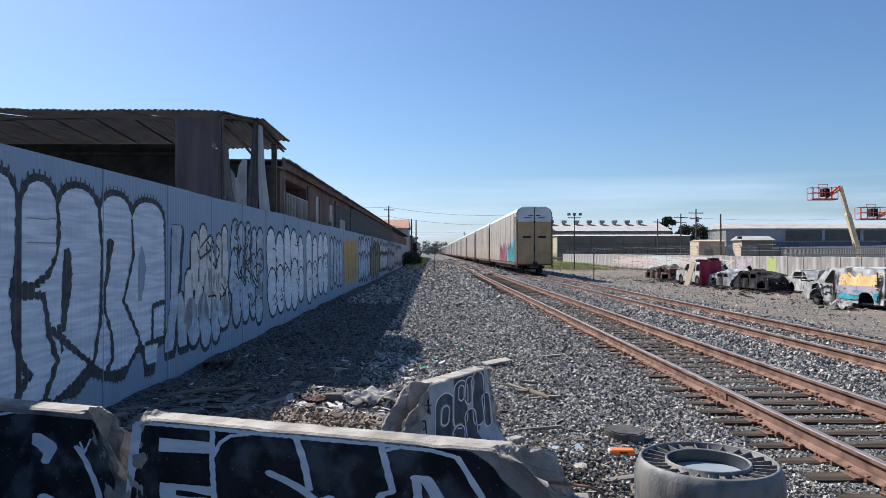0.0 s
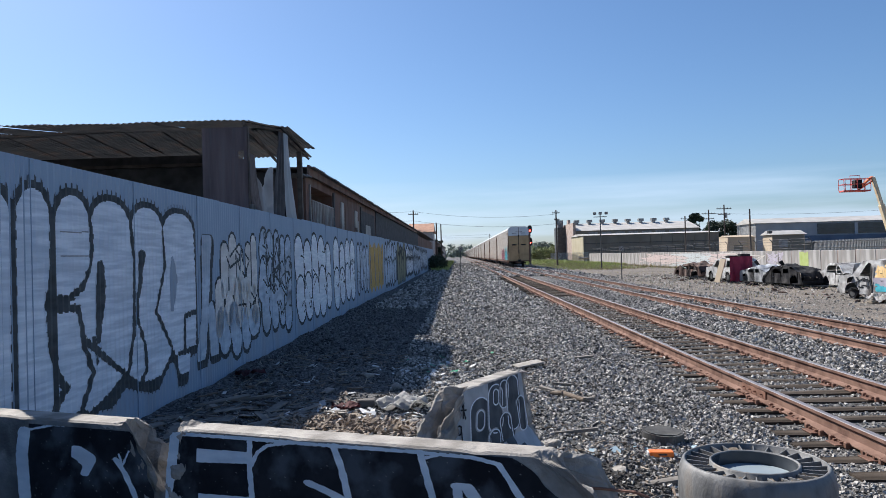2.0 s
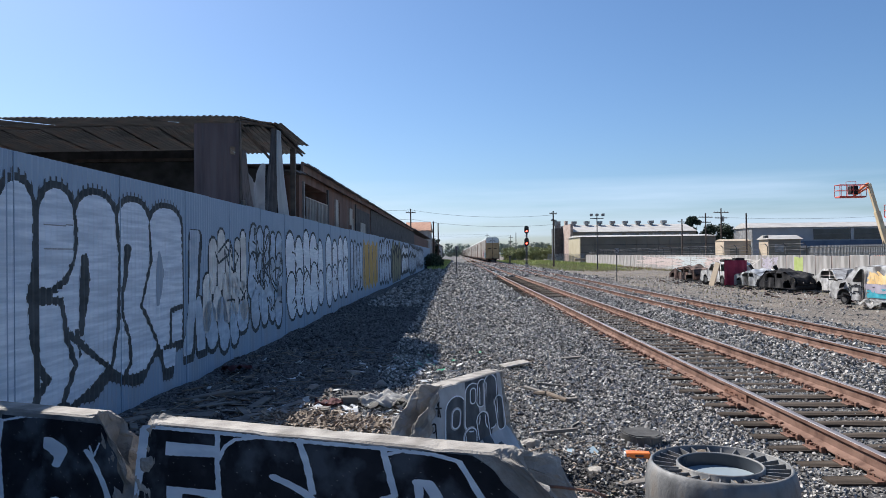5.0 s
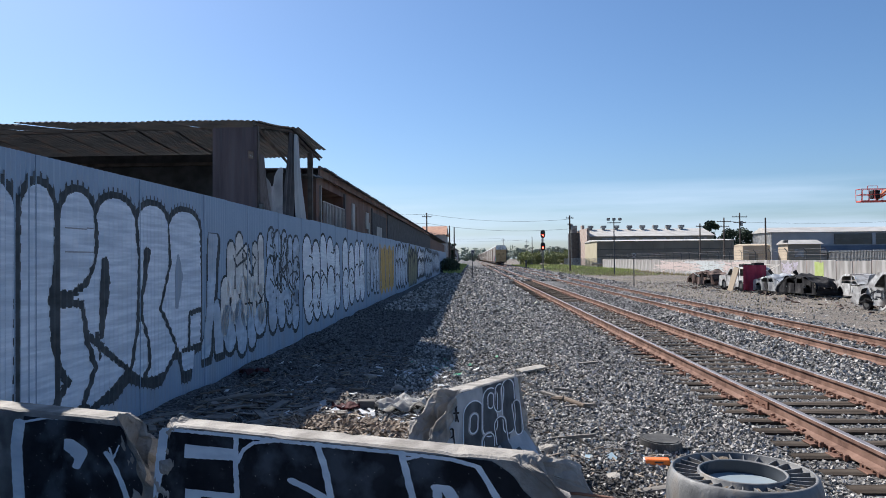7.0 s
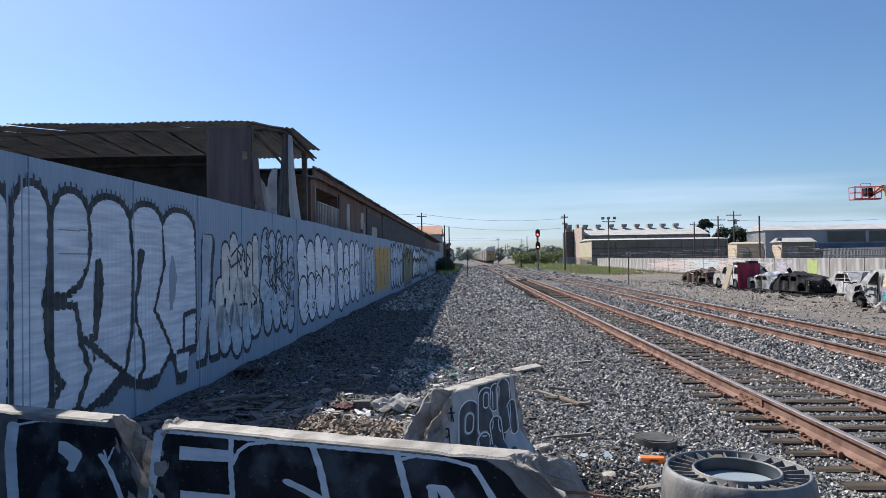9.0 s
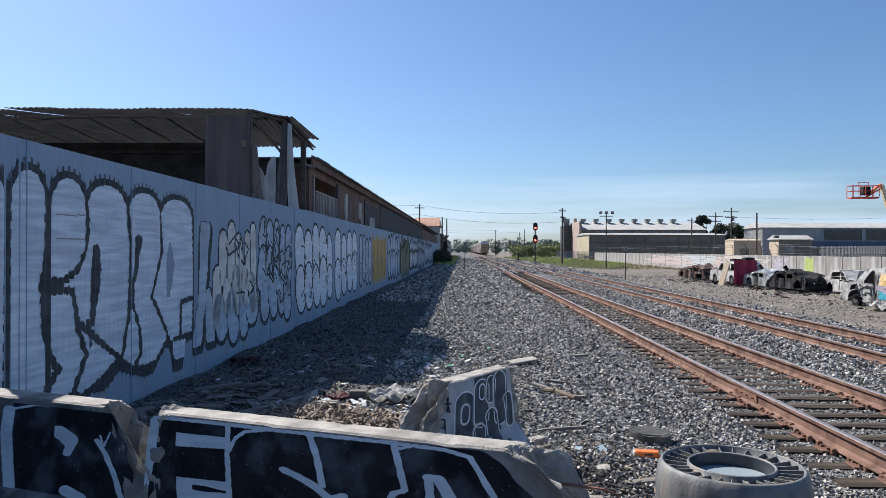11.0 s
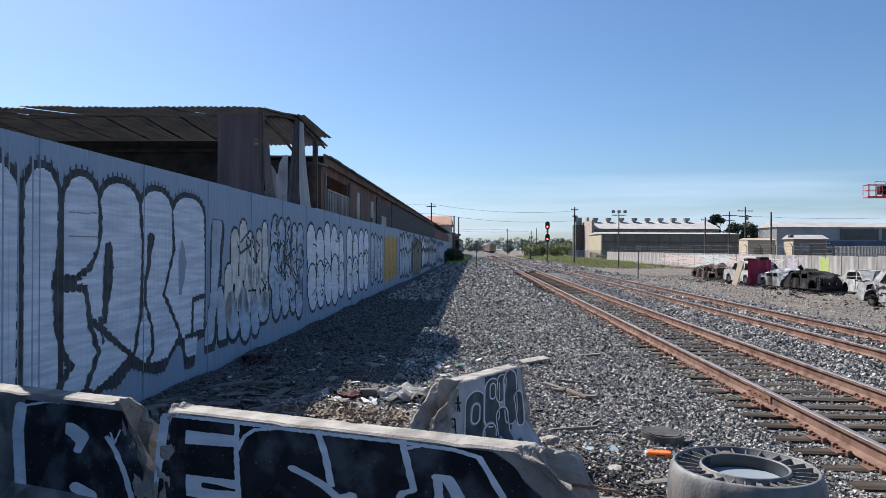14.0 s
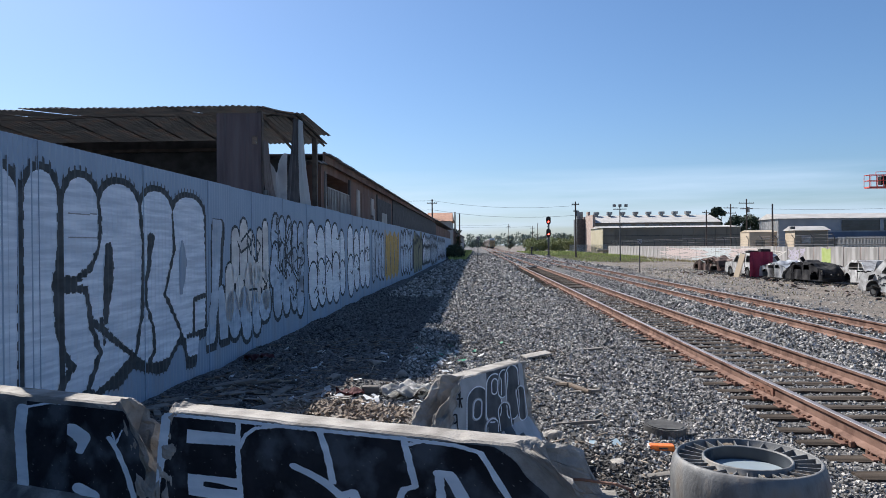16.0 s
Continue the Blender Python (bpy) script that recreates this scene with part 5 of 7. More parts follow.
bm = drape(0.86, 2.1, 2, 0.012, 1, n=40)
cut = [f for f in bm.faces if (f.calc_center_median() - Vector((0.3, 0, -0.58))).xz.length < 0.075]
bmesh.ops.delete(bm, geom=cut, context="FACES")
part("tarp", bm, TARP, shed, "torn dark brown tarpaulin", True).matrix_basis = pose(-4.84, 13.16, 4.36)
TATTER = mat("tattered brown netting", (0.12, 0.105, 0.105), (0.24, 0.215, 0.21), 3, 0.85, 0, 0.3, 30, (0.07, 0.058, 0.058), 0.6, stretch=(4, 4, 0.4), spot=3)
part("torn_sheet", drape(0.62, 1.15, 4, 0.03, 5, 0.7, drift=0.3), TATTER, shed, "tattered brown netting hanging from a post", True).matrix_basis = pose(-4.4, 13.4, 3.86, 0, 0, 88)
bm = drape(1.45, 1.3, 2, 0.05, 9, -0.05, n=36)
for v in bm.verts:
    if v.co.z > -0.7:
        v.co.z -= 0.48 * max(0, 1 - ((v.co.x + 0.1) / 0.62) ** 2) * (1 + v.co.z / 0.7)
part("torn_sheet", bm, NET, shed, "dusty torn plastic sheet with a ragged dip", True).matrix_basis = pose(-4.43, 14.25, 3.8, 0, 0, 90)
CURTAIN = mat("pale blue grey sheeting", (0.34, 0.375, 0.4), (0.46, 0.495, 0.52), 3, 0.8, 0, 0.2, 30, (0.24, 0.26, 0.27), 0.5, stretch=(3, 3, 0.3))
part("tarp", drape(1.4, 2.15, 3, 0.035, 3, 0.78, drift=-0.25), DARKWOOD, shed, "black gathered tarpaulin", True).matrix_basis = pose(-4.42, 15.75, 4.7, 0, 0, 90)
part("torn_sheet", drape(1.15, 2.15, 2, 0.03, 4, 0.78, drift=0.62), CURTAIN, shed, "pale sheet hanging from the roof corner", True).matrix_basis = pose(-4.38, 16.05, 4.72, 0, 0, 90)
for k in range(7):
    p = part("inner_sheet", corrugated(0.6, 1.5, 0.1, 0.014, 40 + k), GALV, shed, "grey corrugated sheet standing inside")
    p.matrix_basis = pose(-4.9 - 0.62 * k, 13.2 + 0.05 * (k % 2), 1.4 + g.uniform(-0.12, 0.1), 90, 0, g.uniform(-2, 2))
part("inner_post", boxes((-4.95, -4.75, 8.9, 9.0, 2.2, 2.84)), GALV, shed, "grey post end above the fence")
part("inner_post", boxes((-4.8, -4.68, 6.85, 6.93, 2.2, 2.85)), GALV, shed, "grey post end above the fence")

barn = thing("barn", "long low rust-stained corrugated building with a dark roof", "building")
WX = -4.78
part("wall", boxes((-12, WX, 24.2, 37.0, 0, 4.25), (-12, WX, 20.0, 20.5, 0, 4.2), (-12, WX, 20.5, 24.2, 0, 3.0), (-12, WX, 20.5, 24.2, 3.98, 4.25), (-12, WX - 1.2, 20.4, 24.3, 3.0, 4.0)), RUSTWALL, barn, "rust-stained sheet wall")
part("wall", boxes((-12, WX + 0.04, 37.0, 76, 0, 4.2)), DARKWOOD, barn, "dark boarded wall")
part("wall", boxes((-12, WX - 0.05, 76, 118, 0, 4.1)), RUSTWALL, barn, "rust-stained sheet wall")
for k in range(64):
    y = 24.3 + k * 0.82
    p = part("roof_sheet" if k % 2 else "roof_sheet", boxes((-9.2, -4.45 + 0.012 * math.sin(k * 2.1), y - 4.6, y - 3.8, 0, 0.035)), ROOFM, barn)
    p.matrix_basis = Matrix.Translation((0, 0, 4.36 + 0.005 * math.sin(k * 1.7))) @ Matrix.Rotation(radians(0.4), 4, "Y")
bm = bmesh.new()
box(bm, -9.2, -4.4, 72, 118, 4.1, 4.16)
p = part("roof_end", bm, ROOFM, barn)
p.matrix_basis = Matrix.Translation((0, 0, 0.26)) @ Matrix.Rotation(radians(0.4), 4, "Y")
part("fascia", boxes((-4.66, -4.6, 19.7, 72, 4.2, 4.48)), RUSTWALL, barn, "rusted eaves board")
for k in range(2):
    part("roof_sheet", boxes((-9.2, -4.5 - 0.03 * k, 18.3 + k * 0.72, 19.0 + k * 0.72, 4.05 + 0.06 * k, 4.09 + 0.06 * k)), ROOFM, barn)
rail = part("railing", rods(0.02, ((WX + 0.06, 20.6, 3.55), (WX + 0.06, 24.1, 3.55)), ((WX + 0.06, 20.6, 2.75), (WX + 0.06, 24.1, 2.75))), PALEW, barn, "pale painted railing")
for k in range(15):
    part("baluster", boxes((WX + 0.04, WX + 0.08, 20.7 + k * 0.24 - 0.025, 20.7 + k * 0.24 + 0.025, 2.7, 3.55)), PALEW, rail)
for y, a, z0, z1, m, lab in ((20.45, 0.05, 2.5, 4.0, GALV, "thin pipe"), (24.4, 0.1, 2.4, 4.1, DARKWOOD, "dark post"), (26.2, 0.28, 2.4, 3.9, PALEW, "peeling pale post"), (29.8, 0.4, 3.1, 3.8, PALEW, "peeling pale board"), (30.2, 0.22, 2.4, 3.4, GALV, "grey post"), (31.3, 0.1, 2.4, 4.1, DARKWOOD, "dark post"), (33.6, 0.9, 2.4, 3.35, GALV, "grey sheet panel")):
    part("wall_board", boxes((WX, WX + 0.05, y - a, y + a, z0, z1)), m, barn, lab)
for y0, y1, z0, z1 in ((27.0, 29.2, 2.3, 3.85), (31.5, 36.5, 2.3, 3.95), (58, 75, 2.6, 3.5)):
    bm = boxes((WX + 0.042 if y0 > 50 else WX + 0.003, WX + 0.05 if y0 > 50 else WX + 0.02, y0, y1, z0, z1))
    part("door", bm, DARKWOOD if y0 != 27.0 else RUSTWALL, barn, "dark sliding door")

ROOFT = mat("orange roof tiles", (0.3, 0.15, 0.09), (0.42, 0.23, 0.14), 2, 0.8, 0, 0.2, 20)
STUCCO = mat("grey stucco", (0.3, 0.29, 0.28), (0.4, 0.39, 0.38), 1, 0.9, 0, 0.2)
house = thing("house", "small distant house with an orange tiled roof", "house")
part("wall", boxes((-9.5, -5.0, 128, 140, 0, 6.2)), STUCCO, house)
bm = bmesh.new()
vs = [bm.verts.new(c) for c in ((-9.8, 127.5, 6.2), (-4.7, 127.5, 6.2), (-4.9, 134, 8.0), (-9.6, 134, 8.0), (-9.8, 140.5, 6.2), (-4.7, 140.5, 6.2))]
for f in ((0, 1, 2, 3), (3, 2, 5, 4), (0, 3, 4), (1, 5, 2), (0, 4, 5, 1)):
    bm.faces.new([vs[i] for i in f])
part("roof", bm, ROOFT, house, "orange tiled roof")
part("window", boxes((-8.5, -7.4, 127.95, 128.05, 4.4, 5.4)), DARKWOOD, house, "dark window")


def lowshed(x0, x1, y0, y1, h, m, lab):
    s = thing("outbuilding", lab, "building")
    part("wall", boxes((x0, x1, y0, y1, 0, h)), m, s)
    part("roof", boxes((x0 - 0.3, x1 + 0.3, y0 - 0.3, y1 + 0.3, h, h + 0.25)), ROOFM, s)


lowshed(-11, -5.0, 141, 175, 4.6, RUSTWALL, "low dark shed further along the tracks")
lowshed(-10, -4.6, 180, 230, 4.2, STUCCO, "low grey shed far along the tracks")


WOODP = mat("utility pole wood", (0.07, 0.055, 0.045), (0.13, 0.1, 0.08), 4, 0.9, 0, 0.3, 30)
WIRE = mat("black cable", (0.02, 0.02, 0.022), (0.035, 0.035, 0.037), 3, 0.6, 0, 0)


def utility_pole(x, y, h, arms, base=-0.6, turn=0.0, can=False):
    p = thing("utility_pole", "wooden utility pole with crossarms" if arms else "plain weathered wooden pole", "utility pole", "utility poles", at=pose(x, y, base, 0, 0, turn))
    part("shaft", rod(bmesh.new(), (0, 0, -0.3), (0, 0, h), 0.17, 0.12), WOODP, p)
    for z, w in arms:
        a = part("crossarm", boxes((-w, w, -0.06, 0.06, z - 0.07, z + 0.07)), WOODP, p)
        for i in (-0.9, -0.45, 0.45, 0.9):
            part("insulator", rod(bmesh.new(), (i * w, 0, z + 0.06), (i * w, 0, z + 0.26), 0.05, 0.03), GALV, a)
    if can:
        part("transformer", rod(bmesh.new(), (0.38, 0, h - 2.6), (0.38, 0, h - 1.6), 0.26, seg=12), GALV, p, "grey transformer can")
    return p


def cable(a, b, sag, r=0.02):
    cu = bpy.data.curves.new("cable", "CURVE")
    cu.dimensions, cu.bevel_depth, cu.bevel_resolution = "3D", r, 0
    s = cu.splines.new("POLY")
    s.points.add(16)
    for i in range(17):
        t = i / 16
        p = Vector(a).lerp(Vector(b), t)
        s.points[i].co = (p.x, p.y, p.z - sag * 4 * t * (1 - t), 1)
    cu.materials.append(WIRE)
    tagged(new("cable", cu), "thin black overhead cable sagging between poles", "cable", "overhead cables")


utility_pole(-8.5, 130, 10.3, ((9.6, 0.9),), 0, 10)
utility_pole(-4.5, 136, 8.2, (), 0)
utility_pole(-4.0, 152, 8.6, (), 0)


# ---- yard on the far side ----
YARD = -0.6
YWALL = mat("graffitied concrete wall", (0.19, 0.18, 0.168), (0.38, 0.365, 0.348), 1.6, 0.9, 0, 0.2, 20, (0.25, 0.175, 0.145), 0.85, stretch=(1, 1.2, 0.22), spot=0.9, isl=0.05)
# Tan and olive carry sunlight and shade of the cladding in their colours.
TAN_SUN = mat("tan cladding, sunlight in colour", (0.36, 0.31, 0.2), (0.42, 0.37, 0.25), 0.5, 0.7, 0, 0.1)
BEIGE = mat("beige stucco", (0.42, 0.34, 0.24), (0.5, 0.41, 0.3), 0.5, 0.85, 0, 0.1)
OLIVE_SHADE = mat("olive grey cladding, shade in colour", (0.17, 0.15, 0.115), (0.215, 0.19, 0.15), 0.4, 0.75, 0, 0.1)
BLUEW = mat("blue grey cladding", (0.22, 0.24, 0.27), (0.28, 0.3, 0.33), 0.5, 0.6, 0, 0.1)
BLUED = mat("deep blue band", (0.06, 0.085, 0.135), (0.09, 0.12, 0.175), 0.5, 0.6, 0, 0.1)
WROOF = mat("white roof sheet", (0.38, 0.36, 0.33), (0.5, 0.48, 0.445), 0.5, 0.6, 0, 0.05, 20, (0.5, 0.46, 0.42), 0.4)
BRICK = mat("pale old brick", (0.3, 0.22, 0.18), (0.42, 0.34, 0.29), 1.5, 0.9, 0, 0.3)
GLASSD = mat("dark window glass", (0.012, 0.016, 0.022), (0.03, 0.035, 0.045), 0.6, 0.12, 0, 0)
STEEL = mat("dark grey steel", (0.06, 0.06, 0.062), (0.1, 0.1, 0.1), 2, 0.6, 0.4, 0.1)

yw = thing("wall_yard", "low concrete yard wall of panels faded with graffiti", "wall", kind="structure")
pm = bpy.data.meshes.new("panel")
bm = boxes((28.0, 28.2, 0.03, 2.42, YARD - 0.15, 1.42), bevel=0.02)
bm.to_mesh(pm)
bm.free()
pm.materials.append(YWALL)
post_me = bpy.data.meshes.new("wall_post")
bm = boxes((27.97, 28.22, -0.08, 0.08, YARD - 0.15, 1.44), bevel=0.02)
bm.to_mesh(post_me)
bm.free()
post_me.materials.append(YWALL)
g = random.Random(31)
for k in range(58):
    link("panel", pm, None, yw).matrix_basis = pose(0, 12 + k * 2.45, g.uniform(-0.02, 0.02))
    if k % 3 == 0:
        link("wall_post", post_me, None, yw).matrix_basis = pose(0, 12 + k * 2.45, 0)
LIME = mat("lime spray paint", (0.3, 0.36, 0.09), (0.37, 0.43, 0.15), 2, 0.7, 0, 0)
PURPLE = mat("faded violet spray paint", (0.33, 0.3, 0.36), (0.42, 0.38, 0.44), 2, 0.7, 0, 0)
PINK = mat("faded pink spray paint", (0.45, 0.35, 0.32), (0.5, 0.42, 0.39), 2, 0.7, 0, 0)
BUFF = mat("buff spray paint", (0.42, 0.39, 0.35), (0.54, 0.51, 0.47), 2, 0.7, 0, 0)
AQUA = mat("pale aqua spray paint", (0.4, 0.43, 0.43), (0.47, 0.5, 0.5), 2, 0.7, 0, 0)


def yard_paint(y0, y1, z0, z1, m, seed, thin, lab, lift=0.004):
    g = random.Random(seed)
    lines = [[(g.uniform(y0, y1), g.uniform(z0, z1)) for _ in range(5)] for _ in range(int((y1 - y0) * thin) + 2)]
    def mask(u, v):
        d = np.full_like(u, 9.0)
        for p in lines:
            d = np.minimum(d, stroke(u, v, p, 0.045))
        return (d < 0) & (v > z0) & (v < z1)
    raster(mask if thin else (lambda u, v: (v < z1 - 0.1 * np.sin(u * 4)) & (v > z0 + 0.1 * np.sin(u * 5))), y0, y1, 0.06, z0, z1, 0.04, lambda u, v: (28.0 - lift, u, v), "graffiti", m, yw, lab)


yard_paint(58.0, 59.5, -0.45, 1.3, LIME, 1, 0, "lime green painted block")
for k, (y0, y1, m, thin, lab) in enumerate(((60.5, 66, PURPLE, 0.9, "violet scrawled letters"), (66, 79, BUFF, 0.6, "buff scrawled letters"),
                                            (70, 84, PINK, 0.5, "pink scrawled letters"), (80, 96, AQUA, 0.5, "pale aqua scrawled letters"), (88, 112, PINK, 0.3, "faded pink scrawled letters"))):
    yard_paint(y0, y1, -0.4, 1.25, m, 2 + k, thin, lab, 0.004 + 0.002 * k)

fence = thing("metal_fence", "dark metal picket fence standing behind the yard wall", "fence")
for z in (1.6, 2.05):
    part("rail", boxes((28.4, 28.44, 30, 58, z - 0.03, z + 0.03)), STEEL, fence)
pk = bpy.data.meshes.new("picket")
bm = boxes((28.4, 28.45, -0.03, 0.03, YARD - 0.05, 2.2))
bm.to_mesh(pk)
bm.free()
pk.materials.append(GALV)
for k in range(140):
    link("picket", pk, None, fence).matrix_basis = pose(0, 30 + k * 0.2, 0)
wirefence = thing("wire_fence", "barbed wire strung on slanted posts along the yard wall", "fence")
for k in range(27):
    y = 58 + k * 3.6
    part("post", rods(0.035, ((28.3, y, 1.2), (28.3, y, 2.2)), ((28.3, y, 2.2), (28.05, y, 2.5))), STEEL, wirefence)
for z in (1.6, 1.9, 2.2, 2.4):
    part("wire", rods(0.012, ((28.3 - max(0, z - 2.2), 58, z), (28.3 - max(0, z - 2.2), 152, z)), seg=4), STEEL, wirefence)

# wrecked vehicles
VANP = mat("burnt white van paint", (0.27, 0.26, 0.25), (0.55, 0.55, 0.54), 3, 0.6, 0, 0.15, 30, (0.05, 0.04, 0.036), 0.95, spot=1.6)
SILVER = mat("scuffed silver car paint", (0.34, 0.35, 0.36), (0.5, 0.51, 0.52), 2, 0.4, 0.3, 0.1, 30, (0.05, 0.048, 0.045), 0.9, spot=1.1)
CHAR = mat("charred black car body", (0.012, 0.012, 0.014), (0.035, 0.034, 0.035), 3, 0.85, 0, 0.3, 20, (0.085, 0.08, 0.078), 0.45, shine=0.15)
RUSTY = mat("burnt rusty car body", (0.05, 0.034, 0.028), (0.15, 0.09, 0.07), 3, 0.85, 0.1, 0.3, 20, (0.24, 0.2, 0.18), 0.4)
ORN = mat("orange graffiti", (0.62, 0.4, 0.14), (0.72, 0.52, 0.25), 3, 0.6, 0, 0)
REDT = mat("deep red tarpaulin", (0.22, 0.012, 0.04), (0.33, 0.03, 0.07), 2, 0.7, 0, 0.2)


def wreck(name, label, category, L, W, top, sill, windows, arches, paint, at, dent=0.03, seed=0, wheels=(), hood=None):
    """A gutted vehicle: sides with open windows and wheel arches, a roof skin over top(u), a dark floor. u runs from the nose to the tail."""
    car = thing(name, label, category, at=at)
    us, zs = zip(*top)
    arch = lambda u, v: np.min([np.hypot(u - c, v - 0.28) - r for c, r in arches] or [np.full_like(u, 9.0)], axis=0)
    def side(u, v):
        m = (v < np.interp(u, us, zs)) & (v > sill) & (arch(u, v) > 0)
        for a, b, lo, hi, slant in windows:
            m &= ~((u > a + slant * np.clip(v - lo, 0, 9)) & (u < b) & (v > lo) & (v < np.minimum(hi, np.interp(u, us, zs) - 0.08)))
        return m
    for s in (-1, 1):
        def place(u, v, s=s):
            n = dent * noise.noise(Vector((u * 2.2, v * 2.2, seed + s)))
            tuck = 0.16 * max(0.0, v - 0.95) + 0.05 * max(0, 0.5 - v)
            return (s * (W / 2 - tuck + n), u, v)
        raster(side, 0, L, 0.04, 0.1, max(zs) + 0.02, 0.04, place, "body_side", paint, car, "")
    bm = bmesh.new()
    prev = None
    n = int(L / 0.12)
    for i in range(n + 1):
        u = L * i / n
        z = float(np.interp(u, us, zs))
        w = W / 2 - 0.16 * max(0.0, z - 0.95)
        row = [bm.verts.new((w * k / 4, u, z + 0.04 * (1 - (k / 4) ** 2) + dent * 1.5 * noise.noise(Vector((k * 0.5, u * 1.5, seed))))) for k in range(-4, 5)]
        if prev:
            for a in range(8):
                bm.faces.new((prev[a], prev[a + 1], row[a + 1], row[a]))
        prev = row
    screen = [f for f in bm.faces if any(abs(f.normal.y) > 0.35 and c[0] < f.calc_center_median().y < c[1] and abs(f.calc_center_median().x) < W * 0.4 for c in ((0.3, L * 0.5), (L * 0.75, L - 0.02)))]
    bm.normal_update()
    part("roof_skin", bm, paint, car)
    bm = boxes((-W / 2 + 0.1, W / 2 - 0.1, 0.1, L - 0.1, sill, sill + 0.06))
    for y in (L * 0.42, L * 0.62):
        box(bm, -W / 2 + 0.2, -0.1, y, y + 0.45, sill, sill + 0.35, 0.03)
        box(bm, 0.1, W / 2 - 0.2, y, y + 0.45, sill, sill + 0.35, 0.03)
    part("interior", bm, CHAR, car, "charred floor and seat frames")
    for y, e in ((0.0, -1), (L, 1)):
        z = float(np.interp(y, us, zs))
        bm = boxes((-W / 2 + 0.06, W / 2 - 0.06, y - 0.04, y + 0.04, sill + 0.12, z), (-W / 2 + 0.02, W / 2 - 0.02, y - 0.12 if e < 0 else y, y if e < 0 else y + 0.12, sill + 0.05, sill + 0.28), bevel=0.02)
        e2 = part("end_panel", rough_up(bm, dent, 0.6, seed), paint, car)
        for s in (-1, 1):
            bm = boxes((s * W * 0.36 - 0.14, s * W * 0.36 + 0.14, y - 0.06, y + 0.06, sill + 0.34, sill + 0.5))
            part("lamp_socket", bm, CHAR, e2, "empty dark lamp socket")
    for c, r in wheels:
        for s in (-1, 1):
            a = s * (W / 2 - 0.22)
            bm = rod(bmesh.new(), (a, c, r), (a + s * 0.18, c, r), r, seg=18)
            w = part("wheel", bm, CHAR, car, "burnt wheel")
            part("rim", rod(bmesh.new(), (a + s * 0.175, c, r), (a + s * 0.19, c, r), r * 0.6, seg=14), STEEL, w)
    return car


VAN_TOP = [(0, 0.75), (0.06, 0.95), (0.85, 1.08), (1.45, 1.62), (1.75, 1.7), (4.5, 1.7), (4.6, 1.55)]
van = wreck("van", "burnt out white van with open windows, covered in orange graffiti", "van", 4.6, 1.9, VAN_TOP, 0.2, ((1.3, 1.9, 1.0, 1.55, 0.75),), ((0.85, 0.42), (3.7, 0.42)), VANP, pose(17.75, 32.7, YARD, 0, 0, 191), 0.03, 1, ((0.85, 0.26),))
for s, u0, u1, z0, z1, m, lab, seed in ((1, 2.2, 4.45, 0.85, 1.5, ORN, "orange graffiti letters", 1), (1, 2.2, 4.4, 0.35, 0.75, TEAL, "teal graffiti", 2), (1, 2.1, 4.4, 0.55, 0.95, PURPLE, "violet graffiti", 3), (1, 0.95, 1.9, 0.45, 0.95, BLACK, "black scrawl", 4)):
    g = random.Random(seed)
    lines = [[(g.uniform(u0, u1), g.uniform(z0, z1)) for _ in range(2)] for _ in range(30 if seed < 4 else 9)]
    def scrawl(u, v, lines=lines, r=0.05 if seed < 4 else 0.025, z0=z0, z1=z1):
        d = np.full_like(u, 9.0)
        for p in lines:
            d = np.minimum(d, stroke(u, v, [p[0], (p[0][0] + 0.5 * (p[1][0] - p[0][0]) + 0.1, p[1][1]), p[1]], r))
        return (d < 0) & (v > z0) & (v < z1) & (np.hypot(u - 3.7, v - 0.28) > 0.45) & (np.hypot(u - 0.85, v - 0.28) > 0.45)
    for sd in (1, -1):
        raster(scrawl, u0, u1, 0.03, z0, z1, 0.03, lambda u, v, sd=sd: (sd * (0.95 - 0.16 * max(0, v - 0.95) - 0.05 * max(0, 0.5 - v) + 0.03 * noise.noise(Vector((u * 2.2, v * 2.2, 1 + sd))) + 0.006 + 0.003 * seed), u, v), "graffiti", m, van, lab)
part("door_gap", boxes((-0.965, -0.94, 1.98, 2.03, 0.3, 1.55), (0.94, 0.965, 1.98, 2.03, 0.3, 1.55), (-0.965, -0.94, 4.3, 4.36, 0.3, 1.55), (0.94, 0.965, 4.3, 4.36, 0.3, 1.55)), CHAR, van, "dark door gap")
lay(tagged(part("rag", crumple(1.6, 0.9, 0.3, 31, 14), CLOTH, smooth=True), "pale crumpled cloth lying beside the van", "rag"), 16.7, 29.3, 60, 0.0)
CAR_TOP_U = [(0, 0.6), (0.1, 0.74), (1.2, 0.86), (1.85, 1.28), (2.2, 1.36), (3.1, 1.34), (3.7, 0.98), (4.3, 0.92), (4.4, 0.7)]
CAR_WIN = ((1.45, 2.15, 0.85, 1.25, 0.7), (2.25, 3.3, 0.85, 1.25, 0.0))
CAR_ARCH = ((0.85, 0.36), (3.45, 0.36))
wreck("pickup", "charred dark box truck wreck with blue graffiti", "truck", 4.8, 2.0, [(0, 1.7), (3.2, 1.75), (3.3, 1.3), (4.7, 1.0), (4.8, 0.7)], 0.2, ((3.3, 3.9, 0.95, 1.3, 0.0),), ((1.0, 0.45), (3.9, 0.42)), CHAR, pose(18.6, 22.6, YARD, 0, 0, 3), 0.04, 2)
wh = wreck("car", "wrecked white car with its bonnet standing open", "car", 4.3, 1.75, CAR_TOP_U, 0.16, CAR_WIN, CAR_ARCH, VANP, pose(21.1, 37.2, YARD, 0, 0, -4), 0.03, 3, ((0.85, 0.28),))
